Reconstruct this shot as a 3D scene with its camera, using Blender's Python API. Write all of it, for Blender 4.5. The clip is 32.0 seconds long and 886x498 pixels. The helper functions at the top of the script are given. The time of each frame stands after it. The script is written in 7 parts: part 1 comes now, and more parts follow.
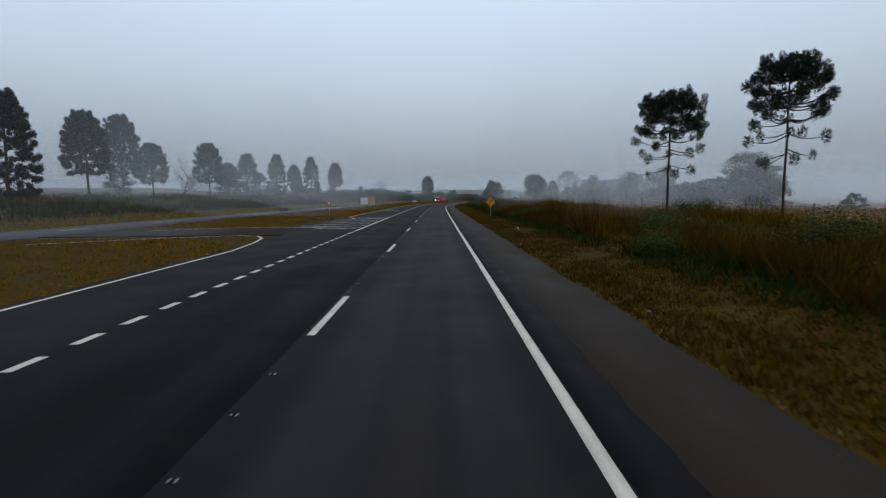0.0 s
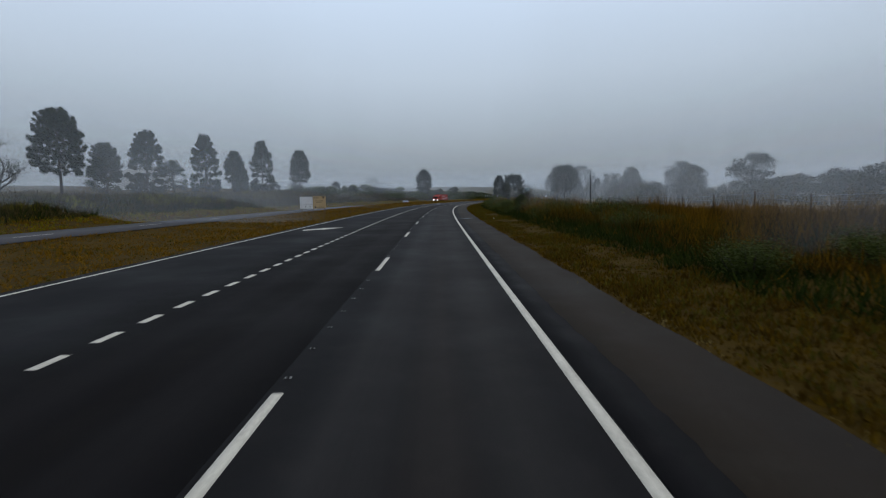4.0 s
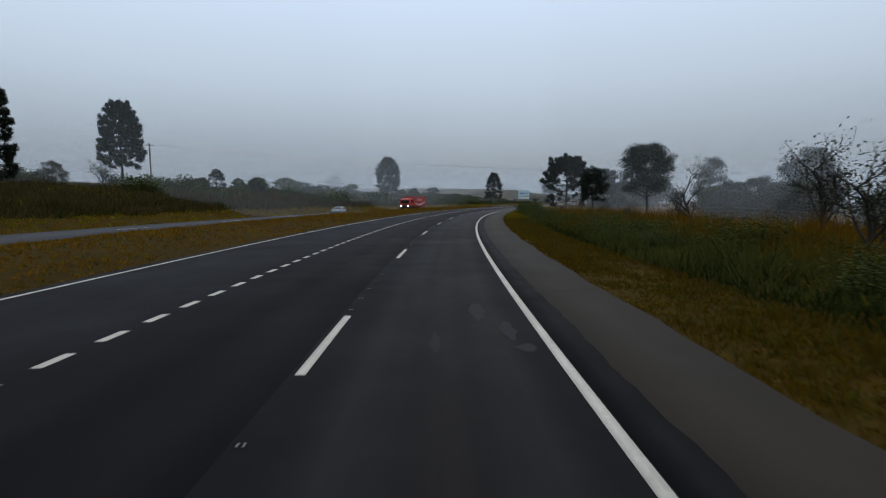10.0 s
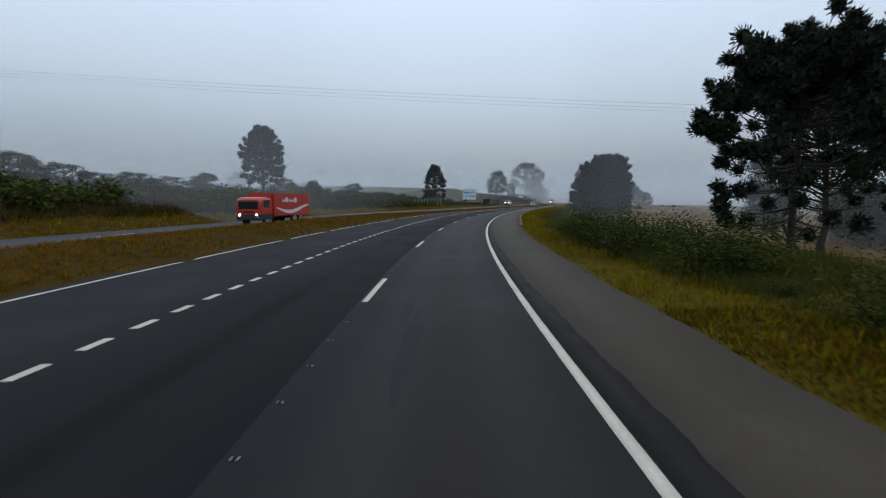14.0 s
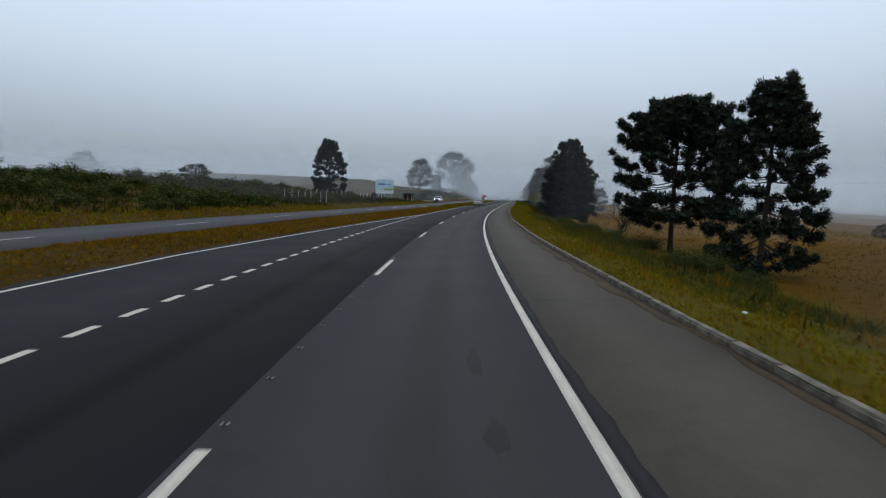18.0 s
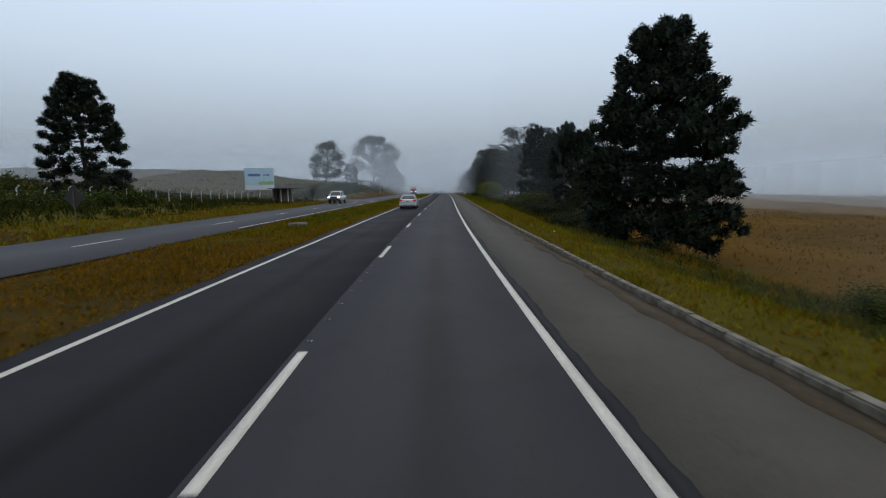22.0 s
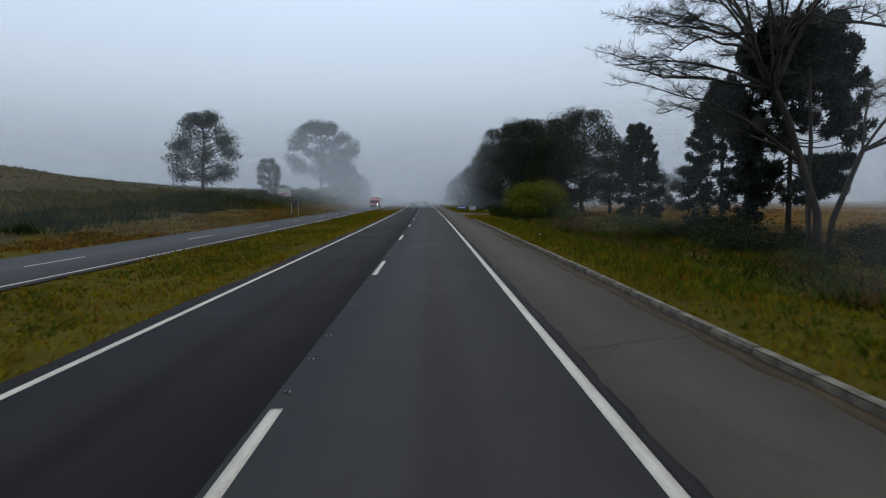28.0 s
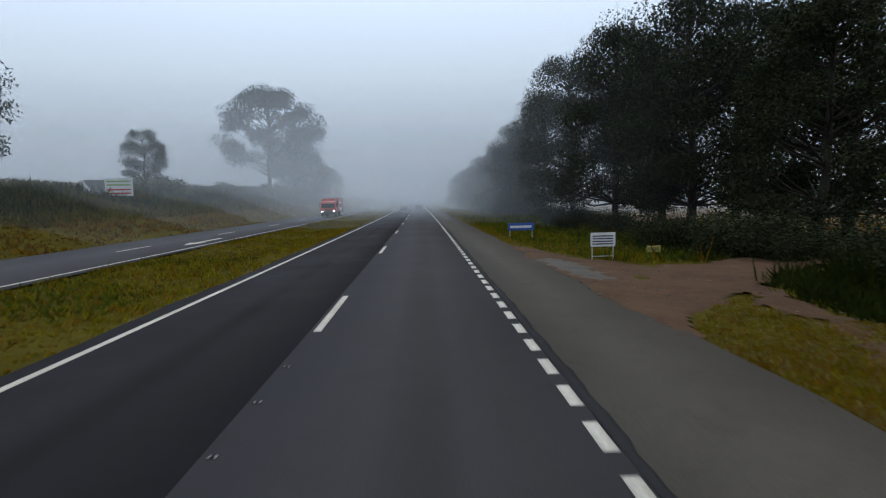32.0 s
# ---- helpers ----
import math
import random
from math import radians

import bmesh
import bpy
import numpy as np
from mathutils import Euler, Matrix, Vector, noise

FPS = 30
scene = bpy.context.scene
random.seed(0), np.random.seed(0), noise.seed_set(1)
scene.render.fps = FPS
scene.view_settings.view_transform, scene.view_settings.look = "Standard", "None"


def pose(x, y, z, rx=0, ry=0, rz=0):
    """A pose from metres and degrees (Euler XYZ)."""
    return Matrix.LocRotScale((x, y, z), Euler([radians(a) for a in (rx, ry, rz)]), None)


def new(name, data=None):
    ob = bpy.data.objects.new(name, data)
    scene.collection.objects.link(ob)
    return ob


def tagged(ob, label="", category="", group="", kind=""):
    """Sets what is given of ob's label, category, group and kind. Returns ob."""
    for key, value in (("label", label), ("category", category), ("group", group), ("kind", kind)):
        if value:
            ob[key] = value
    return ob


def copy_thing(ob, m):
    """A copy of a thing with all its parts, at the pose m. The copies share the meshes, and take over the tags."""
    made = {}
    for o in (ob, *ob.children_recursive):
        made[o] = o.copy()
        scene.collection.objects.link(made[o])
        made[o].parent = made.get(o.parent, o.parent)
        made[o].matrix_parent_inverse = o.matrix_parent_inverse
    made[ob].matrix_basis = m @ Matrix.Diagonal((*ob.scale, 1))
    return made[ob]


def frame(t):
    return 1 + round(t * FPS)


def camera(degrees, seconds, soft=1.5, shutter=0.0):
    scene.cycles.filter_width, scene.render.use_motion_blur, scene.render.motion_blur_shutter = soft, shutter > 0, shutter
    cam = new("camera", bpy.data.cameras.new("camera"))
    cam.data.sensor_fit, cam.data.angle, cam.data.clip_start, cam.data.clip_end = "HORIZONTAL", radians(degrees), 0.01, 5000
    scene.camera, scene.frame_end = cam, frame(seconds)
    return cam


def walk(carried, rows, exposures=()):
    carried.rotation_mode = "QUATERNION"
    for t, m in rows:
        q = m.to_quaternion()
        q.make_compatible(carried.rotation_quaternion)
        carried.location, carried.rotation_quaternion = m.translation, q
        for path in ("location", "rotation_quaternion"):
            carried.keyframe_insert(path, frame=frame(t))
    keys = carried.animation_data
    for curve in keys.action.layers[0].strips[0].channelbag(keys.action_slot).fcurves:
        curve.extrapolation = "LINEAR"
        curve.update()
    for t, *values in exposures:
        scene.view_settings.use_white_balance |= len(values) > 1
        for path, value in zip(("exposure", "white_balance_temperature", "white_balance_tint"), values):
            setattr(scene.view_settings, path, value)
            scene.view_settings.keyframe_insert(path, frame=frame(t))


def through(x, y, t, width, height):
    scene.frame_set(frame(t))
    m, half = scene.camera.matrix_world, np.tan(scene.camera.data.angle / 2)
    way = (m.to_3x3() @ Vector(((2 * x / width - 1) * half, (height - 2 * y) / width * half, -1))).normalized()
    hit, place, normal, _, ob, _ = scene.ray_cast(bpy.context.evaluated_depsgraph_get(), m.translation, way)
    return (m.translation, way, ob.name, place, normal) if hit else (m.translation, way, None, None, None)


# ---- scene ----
cam = camera(83.0, 32.0, soft=1.15, shutter=0.15)
EYE = 2.08
ROWS = (
    (0.0, 1.97, 5.68, -0.50, -5.85, -0.53),
    (0.5, 1.97, 12.34, -0.56, -5.84, -0.58),
    (1.0, 1.96, 18.99, -0.62, -5.83, -0.64),
    (1.5, 1.95, 25.64, -0.66, -5.84, -0.72),
    (2.0, 1.92, 32.29, -0.68, -5.86, -0.81),
    (2.5, 1.87, 38.94, -0.66, -5.91, -0.93),
    (3.0, 1.83, 45.61, -0.63, -5.96, -1.02),
    (3.5, 1.78, 52.31, -0.61, -6.01, -1.02),
    (4.0, 1.74, 59.05, -0.64, -6.03, -0.89),
    (4.5, 1.71, 65.78, -0.70, -6.01, -0.69),
    (5.0, 1.70, 72.47, -0.80, -5.93, -0.49),
    (5.5, 1.69, 79.05, -0.94, -5.77, -0.38),
    (6.0, 1.68, 85.53, -1.09, -5.53, -0.39),
    (6.5, 1.63, 92.09, -1.14, -5.33, -0.33),
    (7.0, 1.57, 98.73, -1.18, -5.21, -0.19),
    (7.5, 1.55, 105.40, -1.32, -5.21, -0.01),
    (8.0, 1.61, 112.07, -1.63, -5.34, 0.18),
    (8.5, 1.77, 118.77, -2.07, -5.52, 0.29),
    (9.0, 2.02, 125.54, -2.57, -5.68, 0.26),
    (9.5, 2.38, 132.40, -3.04, -5.72, 0.06),
    (10.0, 2.80, 139.30, -3.55, -5.66, -0.12),
    (10.5, 3.24, 146.19, -4.12, -5.56, -0.08),
    (11.0, 3.73, 153.07, -4.74, -5.46, -0.00),
    (11.5, 4.31, 159.97, -5.36, -5.41, -0.05),
    (12.0, 4.96, 166.88, -6.10, -5.37, -0.18),
    (12.5, 5.72, 173.80, -7.10, -5.31, -0.27),
    (13.0, 6.61, 180.71, -8.34, -5.32, -0.27),
    (13.5, 7.63, 187.58, -9.76, -5.43, -0.11),
    (14.0, 8.80, 194.42, -11.25, -5.61, 0.14),
    (14.5, 10.15, 201.29, -12.69, -5.75, 0.41),
    (15.0, 11.69, 208.22, -14.00, -5.81, 0.65),
    (15.5, 13.44, 215.16, -15.17, -5.80, 0.84),
    (16.0, 15.35, 222.10, -16.25, -5.78, 1.00),
    (16.5, 17.40, 228.98, -17.26, -5.81, 1.12),
    (17.0, 19.58, 235.78, -18.23, -5.90, 1.21),
    (17.5, 21.87, 242.52, -19.29, -6.03, 1.26),
    (18.0, 24.27, 249.22, -20.49, -6.12, 1.25),
    (18.5, 26.79, 255.89, -21.82, -6.18, 1.13),
    (19.0, 29.44, 262.52, -23.23, -6.24, 0.83),
    (19.5, 32.24, 269.13, -24.65, -6.32, 0.32),
    (20.0, 35.16, 275.69, -25.90, -6.45, -0.21),
    (20.5, 38.15, 282.19, -26.80, -6.66, -0.55),
    (21.0, 41.21, 288.67, -27.45, -6.86, -0.71),
    (21.5, 44.37, 295.11, -27.99, -6.95, -0.70),
    (22.0, 47.58, 301.53, -28.56, -6.90, -0.63),
    (22.5, 50.84, 307.87, -29.28, -6.78, -0.64),
    (23.0, 54.12, 314.16, -30.01, -6.63, -0.75),
    (23.5, 57.41, 320.41, -30.57, -6.52, -0.92),
    (24.0, 60.76, 326.67, -30.90, -6.45, -1.09),
    (24.5, 64.21, 332.94, -30.99, -6.41, -1.24),
    (25.0, 67.70, 339.16, -31.02, -6.31, -1.42),
    (25.5, 71.21, 345.35, -31.00, -6.18, -1.58),
    (26.0, 74.72, 351.56, -30.95, -6.04, -1.65),
    (26.5, 78.23, 357.84, -30.84, -5.92, -1.54),
    (27.0, 81.72, 364.20, -30.69, -5.85, -1.26),
    (27.5, 85.17, 370.39, -30.61, -5.80, -1.19),
    (28.0, 88.55, 376.41, -30.58, -5.79, -1.24),
    (28.5, 91.86, 382.29, -30.55, -5.80, -1.27),
    (29.0, 95.11, 388.06, -30.52, -5.83, -1.28),
    (29.5, 98.35, 393.81, -30.51, -5.85, -1.26),
    (30.0, 101.60, 399.59, -30.52, -5.86, -1.26),
    (30.5, 104.89, 405.45, -30.58, -5.83, -1.27),
    (31.0, 108.21, 411.38, -30.66, -5.78, -1.29),
    (31.5, 111.55, 417.37, -30.75, -5.71, -1.32),
    (32.0, 114.89, 423.38, -30.85, -5.63, -1.36),
)
walk(cam, [(t, pose(x, y, EYE, 90 + p, 0, w) @ pose(0, 0, 0, 0, 0, r)) for t, x, y, w, p, r in ROWS], ((0.0, 0.02), (1.2, -0.08), (9.0, -0.03), (14.0, 0.12), (18.0, 0.16), (23.0, 0.10), (28.0, 0.08), (32.0, 0.28)))

# ---- light: an overcast, misty morning ----
world = bpy.data.worlds.new("overcast_sky")
scene.world = world
world.use_nodes = True
wn, wl = world.node_tree.nodes, world.node_tree.links
wn.clear()
sky = wn.new("ShaderNodeTexSky")
sky.sky_type, sky.sun_disc = "NISHITA", False
sky.sun_elevation, sky.sun_rotation = radians(32), radians(150)
sky.air_density, sky.dust_density, sky.ozone_density = 1.0, 6.0, 1.5
gain = wn.new("ShaderNodeVectorMath")
gain.operation = "SCALE"
gain.inputs["Scale"].default_value = 0.10
wl.new(sky.outputs[0], gain.inputs[0])
coord = wn.new("ShaderNodeTexCoord")
split = wn.new("ShaderNodeSeparateXYZ")
wl.new(coord.outputs["Generated"], split.inputs[0])
ramp = wn.new("ShaderNodeValToRGB")
for pos, col in ((0.0, (0.27, 0.31, 0.35, 1)), (0.05, (0.31, 0.355, 0.40, 1)), (0.12, (0.42, 0.49, 0.57, 1)), (0.22, (0.57, 0.67, 0.79, 1)), (0.36, (0.69, 0.83, 1.02, 1)), (0.6, (0.60, 0.71, 0.86, 1)), (1.0, (0.50, 0.59, 0.72, 1))):
    el = ramp.color_ramp.elements.new(pos)
    el.color = col
ramp.color_ramp.elements.remove(ramp.color_ramp.elements[-1])
ramp.color_ramp.elements.remove(ramp.color_ramp.elements[0])
wl.new(split.outputs["Z"], ramp.inputs[0])
cloud = wn.new("ShaderNodeMix")
cloud.data_type = "RGBA"
cloud.inputs["Factor"].default_value = 0.9
wl.new(gain.outputs[0], cloud.inputs[6])
wl.new(ramp.outputs[0], cloud.inputs[7])
bg = wn.new("ShaderNodeBackground")
wl.new(cloud.outputs[2], bg.inputs[0])
bg.inputs[1].default_value = 1.0
wl.new(bg.outputs[0], wn.new("ShaderNodeOutputWorld").inputs[0])
sun = new("sun", bpy.data.lights.new("sun", "SUN"))
sun.data.energy, sun.data.angle, sun.data.color = 0.15, radians(25), (1.0, 0.95, 0.88)
sun.rotation_euler = (radians(58), 0, radians(150))
scene.cycles.transparent_max_bounces = 96

# ---- materials ----
def material(name, rough=0.8, metal=0.0, spec=0.3):
    m = bpy.data.materials.new(name)
    m.use_nodes = True
    b = m.node_tree.nodes["Principled BSDF"]
    b.inputs["Roughness"].default_value, b.inputs["Metallic"].default_value = rough, metal
    b.inputs["Specular IOR Level"].default_value = spec
    return m, m.node_tree.nodes, m.node_tree.links, b


def noise_tex(nodes, links, scale, detail=4.0, rough=0.55, coords="Object", stretch=None):
    tc, tex = nodes.new("ShaderNodeTexCoord"), nodes.new("ShaderNodeTexNoise")
    tex.inputs["Scale"].default_value, tex.inputs["Detail"].default_value, tex.inputs["Roughness"].default_value = scale, detail, rough
    out = tc.outputs[coords]
    if stretch:
        mp = nodes.new("ShaderNodeMapping")
        mp.inputs["Scale"].default_value = stretch
        links.new(out, mp.inputs[0])
        out = mp.outputs[0]
    links.new(out, tex.inputs["Vector"])
    return tex.outputs["Fac"]


def ramp_of(nodes, links, fac, stops):
    r = nodes.new("ShaderNodeValToRGB")
    while len(r.color_ramp.elements) < len(stops):
        r.color_ramp.elements.new(0.5)
    for e, (p, c) in zip(r.color_ramp.elements, stops):
        e.position, e.color = p, (*c, 1)
    links.new(fac, r.inputs[0])
    return r.outputs[0]


def mixed(nodes, links, fac, a, b, blend="MIX"):
    m = nodes.new("ShaderNodeMix")
    m.data_type, m.blend_type = "RGBA", blend
    for value, k in ((fac, 0), (a, 6), (b, 7)):
        if isinstance(value, (float, int)):
            m.inputs[k].default_value = value
        elif isinstance(value, tuple):
            m.inputs[k].default_value = (*value, 1)
        else:
            links.new(value, m.inputs[k])
    return m.outputs[2]


def bump(nodes, links, bsdf, height, strength, dist):
    b = nodes.new("ShaderNodeBump")
    b.inputs["Strength"].default_value, b.inputs["Distance"].default_value = strength, dist
    links.new(height, b.inputs["Height"])
    links.new(b.outputs[0], bsdf.inputs["Normal"])


def surface(name, dark, light, big=0.15, small=6.0, rough=0.85, bumpy=0.3, dist=0.02, spec=0.25, third=None, metal=0.0):
    m, n, l, b = material(name, rough, metal, spec)
    f1, f2 = noise_tex(n, l, big, 5), noise_tex(n, l, small, 6, 0.65)
    c = ramp_of(n, l, f1, ((0.3, dark), (0.7, light)))
    c2 = ramp_of(n, l, f2, ((0.25, tuple(v * 0.55 for v in dark)), (0.75, third or tuple(min(1, v * 1.25) for v in light))))
    l.new(mixed(n, l, 0.45, c, c2), b.inputs["Base Color"])
    if bumpy:
        bump(n, l, b, f2, bumpy, dist)
    return m


def leafy(name, dark, light, rough=0.6, through=0.25):
    m, n, l, b = material(name, rough, 0.0, 0.04)
    geo = n.new("ShaderNodeNewGeometry")
    f = noise_tex(n, l, 0.7, 3)
    a = ramp_of(n, l, geo.outputs["Random Per Island"], ((0.0, dark), (1.0, light)))
    c = mixed(n, l, f, a, tuple(v * 0.8 for v in dark))
    l.new(c, b.inputs["Base Color"])
    tr, mx = n.new("ShaderNodeBsdfTranslucent"), n.new("ShaderNodeMixShader")
    l.new(c, tr.inputs[0])
    mx.inputs[0].default_value = through
    l.new(b.outputs[0], mx.inputs[1]), l.new(tr.outputs[0], mx.inputs[2])
    l.new(mx.outputs[0], n["Material Output"].inputs[0])
    return m


def asphalt_of(name, dark, light, seam, tracks=(), before=None, spec=0.12):
    m, n, l, b = material(name, 0.85, 0, spec)
    grain, blot = noise_tex(n, l, 55, 4, 0.7), noise_tex(n, l, 0.35, 6, 0.6)
    stain = noise_tex(n, l, 1.6, 5, 0.7)
    c = ramp_of(n, l, blot, ((0.3, dark), (0.72, light)))
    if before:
        # a darker tone up to a place along the road, fading into the other
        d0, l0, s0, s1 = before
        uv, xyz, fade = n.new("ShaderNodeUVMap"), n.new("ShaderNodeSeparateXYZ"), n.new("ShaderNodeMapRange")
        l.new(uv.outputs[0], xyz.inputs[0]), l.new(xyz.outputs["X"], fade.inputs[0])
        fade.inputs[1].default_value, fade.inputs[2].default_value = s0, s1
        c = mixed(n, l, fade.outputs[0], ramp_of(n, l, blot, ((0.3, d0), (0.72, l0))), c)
    c = mixed(n, l, ramp_of(n, l, stain, ((0.52, (0, 0, 0)), (0.75, (0.35, 0.35, 0.35)))), c, seam)
    if tracks:
        # polished and oil-stained wheel tracks that run along the lane
        uv, xyz = n.new("ShaderNodeUVMap"), n.new("ShaderNodeSeparateXYZ")
        l.new(uv.outputs[0], xyz.inputs[0])
        streak = noise_tex(n, l, 1.0, 5, 0.6, "UV", (0.03, 2.2, 1))
        for at, wide, colour, amount in tracks:
            soft = n.new("ShaderNodeMapRange")
            soft.interpolation_type = "SMOOTHSTEP"
            dist = n.new("ShaderNodeMath")
            dist.operation, dist.inputs[1].default_value = "SUBTRACT", at
            l.new(xyz.outputs["Y"], dist.inputs[0])
            ab = n.new("ShaderNodeMath")
            ab.operation = "ABSOLUTE"
            l.new(dist.outputs[0], ab.inputs[0])
            l.new(ab.outputs[0], soft.inputs[0])
            for k, v in ((1, wide * 0.2), (2, wide), (3, amount), (4, 0.0)):
                soft.inputs[k].default_value = v
            mul = n.new("ShaderNodeMath")
            mul.operation = "MULTIPLY"
            l.new(soft.outputs[0], mul.inputs[0]), l.new(streak, mul.inputs[1])
            c = mixed(n, l, mul.outputs[0], c, colour)
    c = mixed(n, l, 0.5, c, ramp_of(n, l, grain, ((0.3, (0.3, 0.3, 0.3)), (0.7, (1, 1, 1)))), "MULTIPLY")
    l.new(c, b.inputs["Base Color"])
    l.new(ramp_of(n, l, blot, ((0.3, (0.68, 0.68, 0.68)), (0.7, (0.88, 0.88, 0.88)))), b.inputs["Roughness"])
    bump(n, l, b, grain, 0.35, 0.006)
    return m


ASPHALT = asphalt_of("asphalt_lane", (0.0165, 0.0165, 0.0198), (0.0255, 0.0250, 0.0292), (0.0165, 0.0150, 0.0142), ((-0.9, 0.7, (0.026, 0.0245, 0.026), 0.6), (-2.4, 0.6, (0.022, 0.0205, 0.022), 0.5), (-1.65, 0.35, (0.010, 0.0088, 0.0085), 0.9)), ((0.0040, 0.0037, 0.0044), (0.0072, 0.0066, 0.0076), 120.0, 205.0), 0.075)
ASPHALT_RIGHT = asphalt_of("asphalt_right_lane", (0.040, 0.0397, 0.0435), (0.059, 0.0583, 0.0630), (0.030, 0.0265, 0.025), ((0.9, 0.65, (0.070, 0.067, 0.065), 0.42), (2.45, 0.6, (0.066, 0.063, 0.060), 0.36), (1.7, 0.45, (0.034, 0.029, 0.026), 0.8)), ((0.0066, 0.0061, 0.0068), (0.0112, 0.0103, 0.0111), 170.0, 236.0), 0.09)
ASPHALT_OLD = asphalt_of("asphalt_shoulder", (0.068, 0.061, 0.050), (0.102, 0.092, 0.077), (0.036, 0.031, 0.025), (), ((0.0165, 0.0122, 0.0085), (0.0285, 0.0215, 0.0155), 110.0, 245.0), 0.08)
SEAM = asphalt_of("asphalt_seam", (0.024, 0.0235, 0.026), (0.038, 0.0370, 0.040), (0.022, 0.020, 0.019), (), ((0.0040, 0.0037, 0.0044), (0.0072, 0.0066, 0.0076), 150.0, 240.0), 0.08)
ASPHALT_FAR = asphalt_of("asphalt_opposite", (0.055, 0.055, 0.062), (0.085, 0.085, 0.093), (0.05, 0.05, 0.054))
PAINT = surface("road_paint", (0.40, 0.375, 0.32), (0.66, 0.63, 0.545), 1.2, 25, 0.6, 0.15, 0.002, third=(0.78, 0.75, 0.66))
SOIL = surface("verge_soil", (0.029, 0.018, 0.002), (0.060, 0.036, 0.004), 0.22, 3.0, 0.95, 0.7, 0.08, 0.05, third=(0.075, 0.045, 0.005))
TURF = surface("olive_turf", (0.044, 0.038, 0.003), (0.095, 0.074, 0.006), 0.22, 3.0, 0.95, 0.7, 0.08, 0.05, third=(0.10, 0.08, 0.009))
FIELD = surface("tawny_field", (0.052, 0.028, 0.002), (0.125, 0.064, 0.003), 0.05, 2.0, 0.95, 0.7, 0.08, 0.05, third=(0.145, 0.076, 0.005))
HILL = surface("hill_turf", (0.034, 0.029, 0.010), (0.066, 0.053, 0.019), 0.06, 2.0, 0.95, 0.6, 0.08, 0.05, third=(0.085, 0.064, 0.024))
CONCRETE = surface("kerb_concrete", (0.022, 0.019, 0.015), (0.26, 0.235, 0.19), 3.2, 11, 0.92, 0.5, 0.012, 0.2, third=(0.22, 0.20, 0.16))
DIRT = surface("packed_earth", (0.042, 0.020, 0.009), (0.104, 0.056, 0.027), 0.9, 7, 0.95, 0.5, 0.03)
CRUMBLE = surface("crumbled_asphalt", (0.060, 0.055, 0.047), (0.110, 0.102, 0.088), 0.8, 14, 0.95, 0.4, 0.01)
GRIT = surface("washed_grit", (0.030, 0.021, 0.011), (0.070, 0.050, 0.029), 1.1, 9, 0.95, 0.4, 0.01)
BARK = surface("bark", (0.018, 0.015, 0.012), (0.05, 0.042, 0.035), 1.5, 14, 0.9, 0.6, 0.03)
BARK_PALE = surface("pale_bark", (0.06, 0.052, 0.045), (0.16, 0.14, 0.12), 1.2, 8, 0.85, 0.4, 0.02)
NEEDLE = leafy("araucaria_needles", (0.016, 0.024, 0.018), (0.045, 0.060, 0.038), 0.6, 0.06)
LEAF = leafy("dark_leaves", (0.016, 0.023, 0.011), (0.054, 0.064, 0.029), 0.65, 0.08)
LEAF_GREY = leafy("eucalypt_leaves", (0.040, 0.048, 0.042), (0.10, 0.11, 0.085), 0.55, 0.15)
SHRUB = leafy("shrub_leaves", (0.028, 0.041, 0.008), (0.100, 0.122, 0.026), 0.6, 0.2)
DRYGRASS = leafy("dry_grass", (0.120, 0.064, 0.004), (0.290, 0.152, 0.010), 0.8, 0.2)
GREENGRASS = leafy("green_grass", (0.110, 0.098, 0.004), (0.290, 0.240, 0.011), 0.8, 0.2)
LUSH = leafy("lush_grass", (0.034, 0.056, 0.004), (0.115, 0.145, 0.012), 0.8, 0.2)
RANKGRASS = leafy("rank_grass", (0.010, 0.018, 0.003), (0.046, 0.058, 0.008), 0.8, 0.15)
OLIVEGRASS = leafy("olive_grass", (0.050, 0.047, 0.007), (0.125, 0.108, 0.014), 0.8, 0.2)
HILLGRASS = leafy("hill_grass", (0.042, 0.033, 0.012), (0.115, 0.084, 0.032), 0.85, 0.2)
STRAW = leafy("straw", (0.16, 0.12, 0.045), (0.42, 0.33, 0.13), 0.8, 0.2)
RUSSET = leafy("dead_bracken", (0.070, 0.040, 0.016), (0.20, 0.11, 0.045), 0.8, 0.15)
REED = leafy("cane_leaves", (0.045, 0.078, 0.008), (0.210, 0.235, 0.027), 0.7, 0.3)
FIELDGRASS = leafy("field_grass", (0.095, 0.050, 0.003), (0.225, 0.120, 0.008), 0.85, 0.25)
UMBERGRASS = leafy("umber_grass", (0.034, 0.019, 0.002), (0.105, 0.055, 0.006), 0.85, 0.2)
WEED = leafy("weed_leaves", (0.052, 0.057, 0.012), (0.130, 0.134, 0.030), 0.85, 0.2)
AMBERGRASS = leafy("amber_grass", (0.064, 0.038, 0.002), (0.158, 0.091, 0.005), 0.8, 0.2)



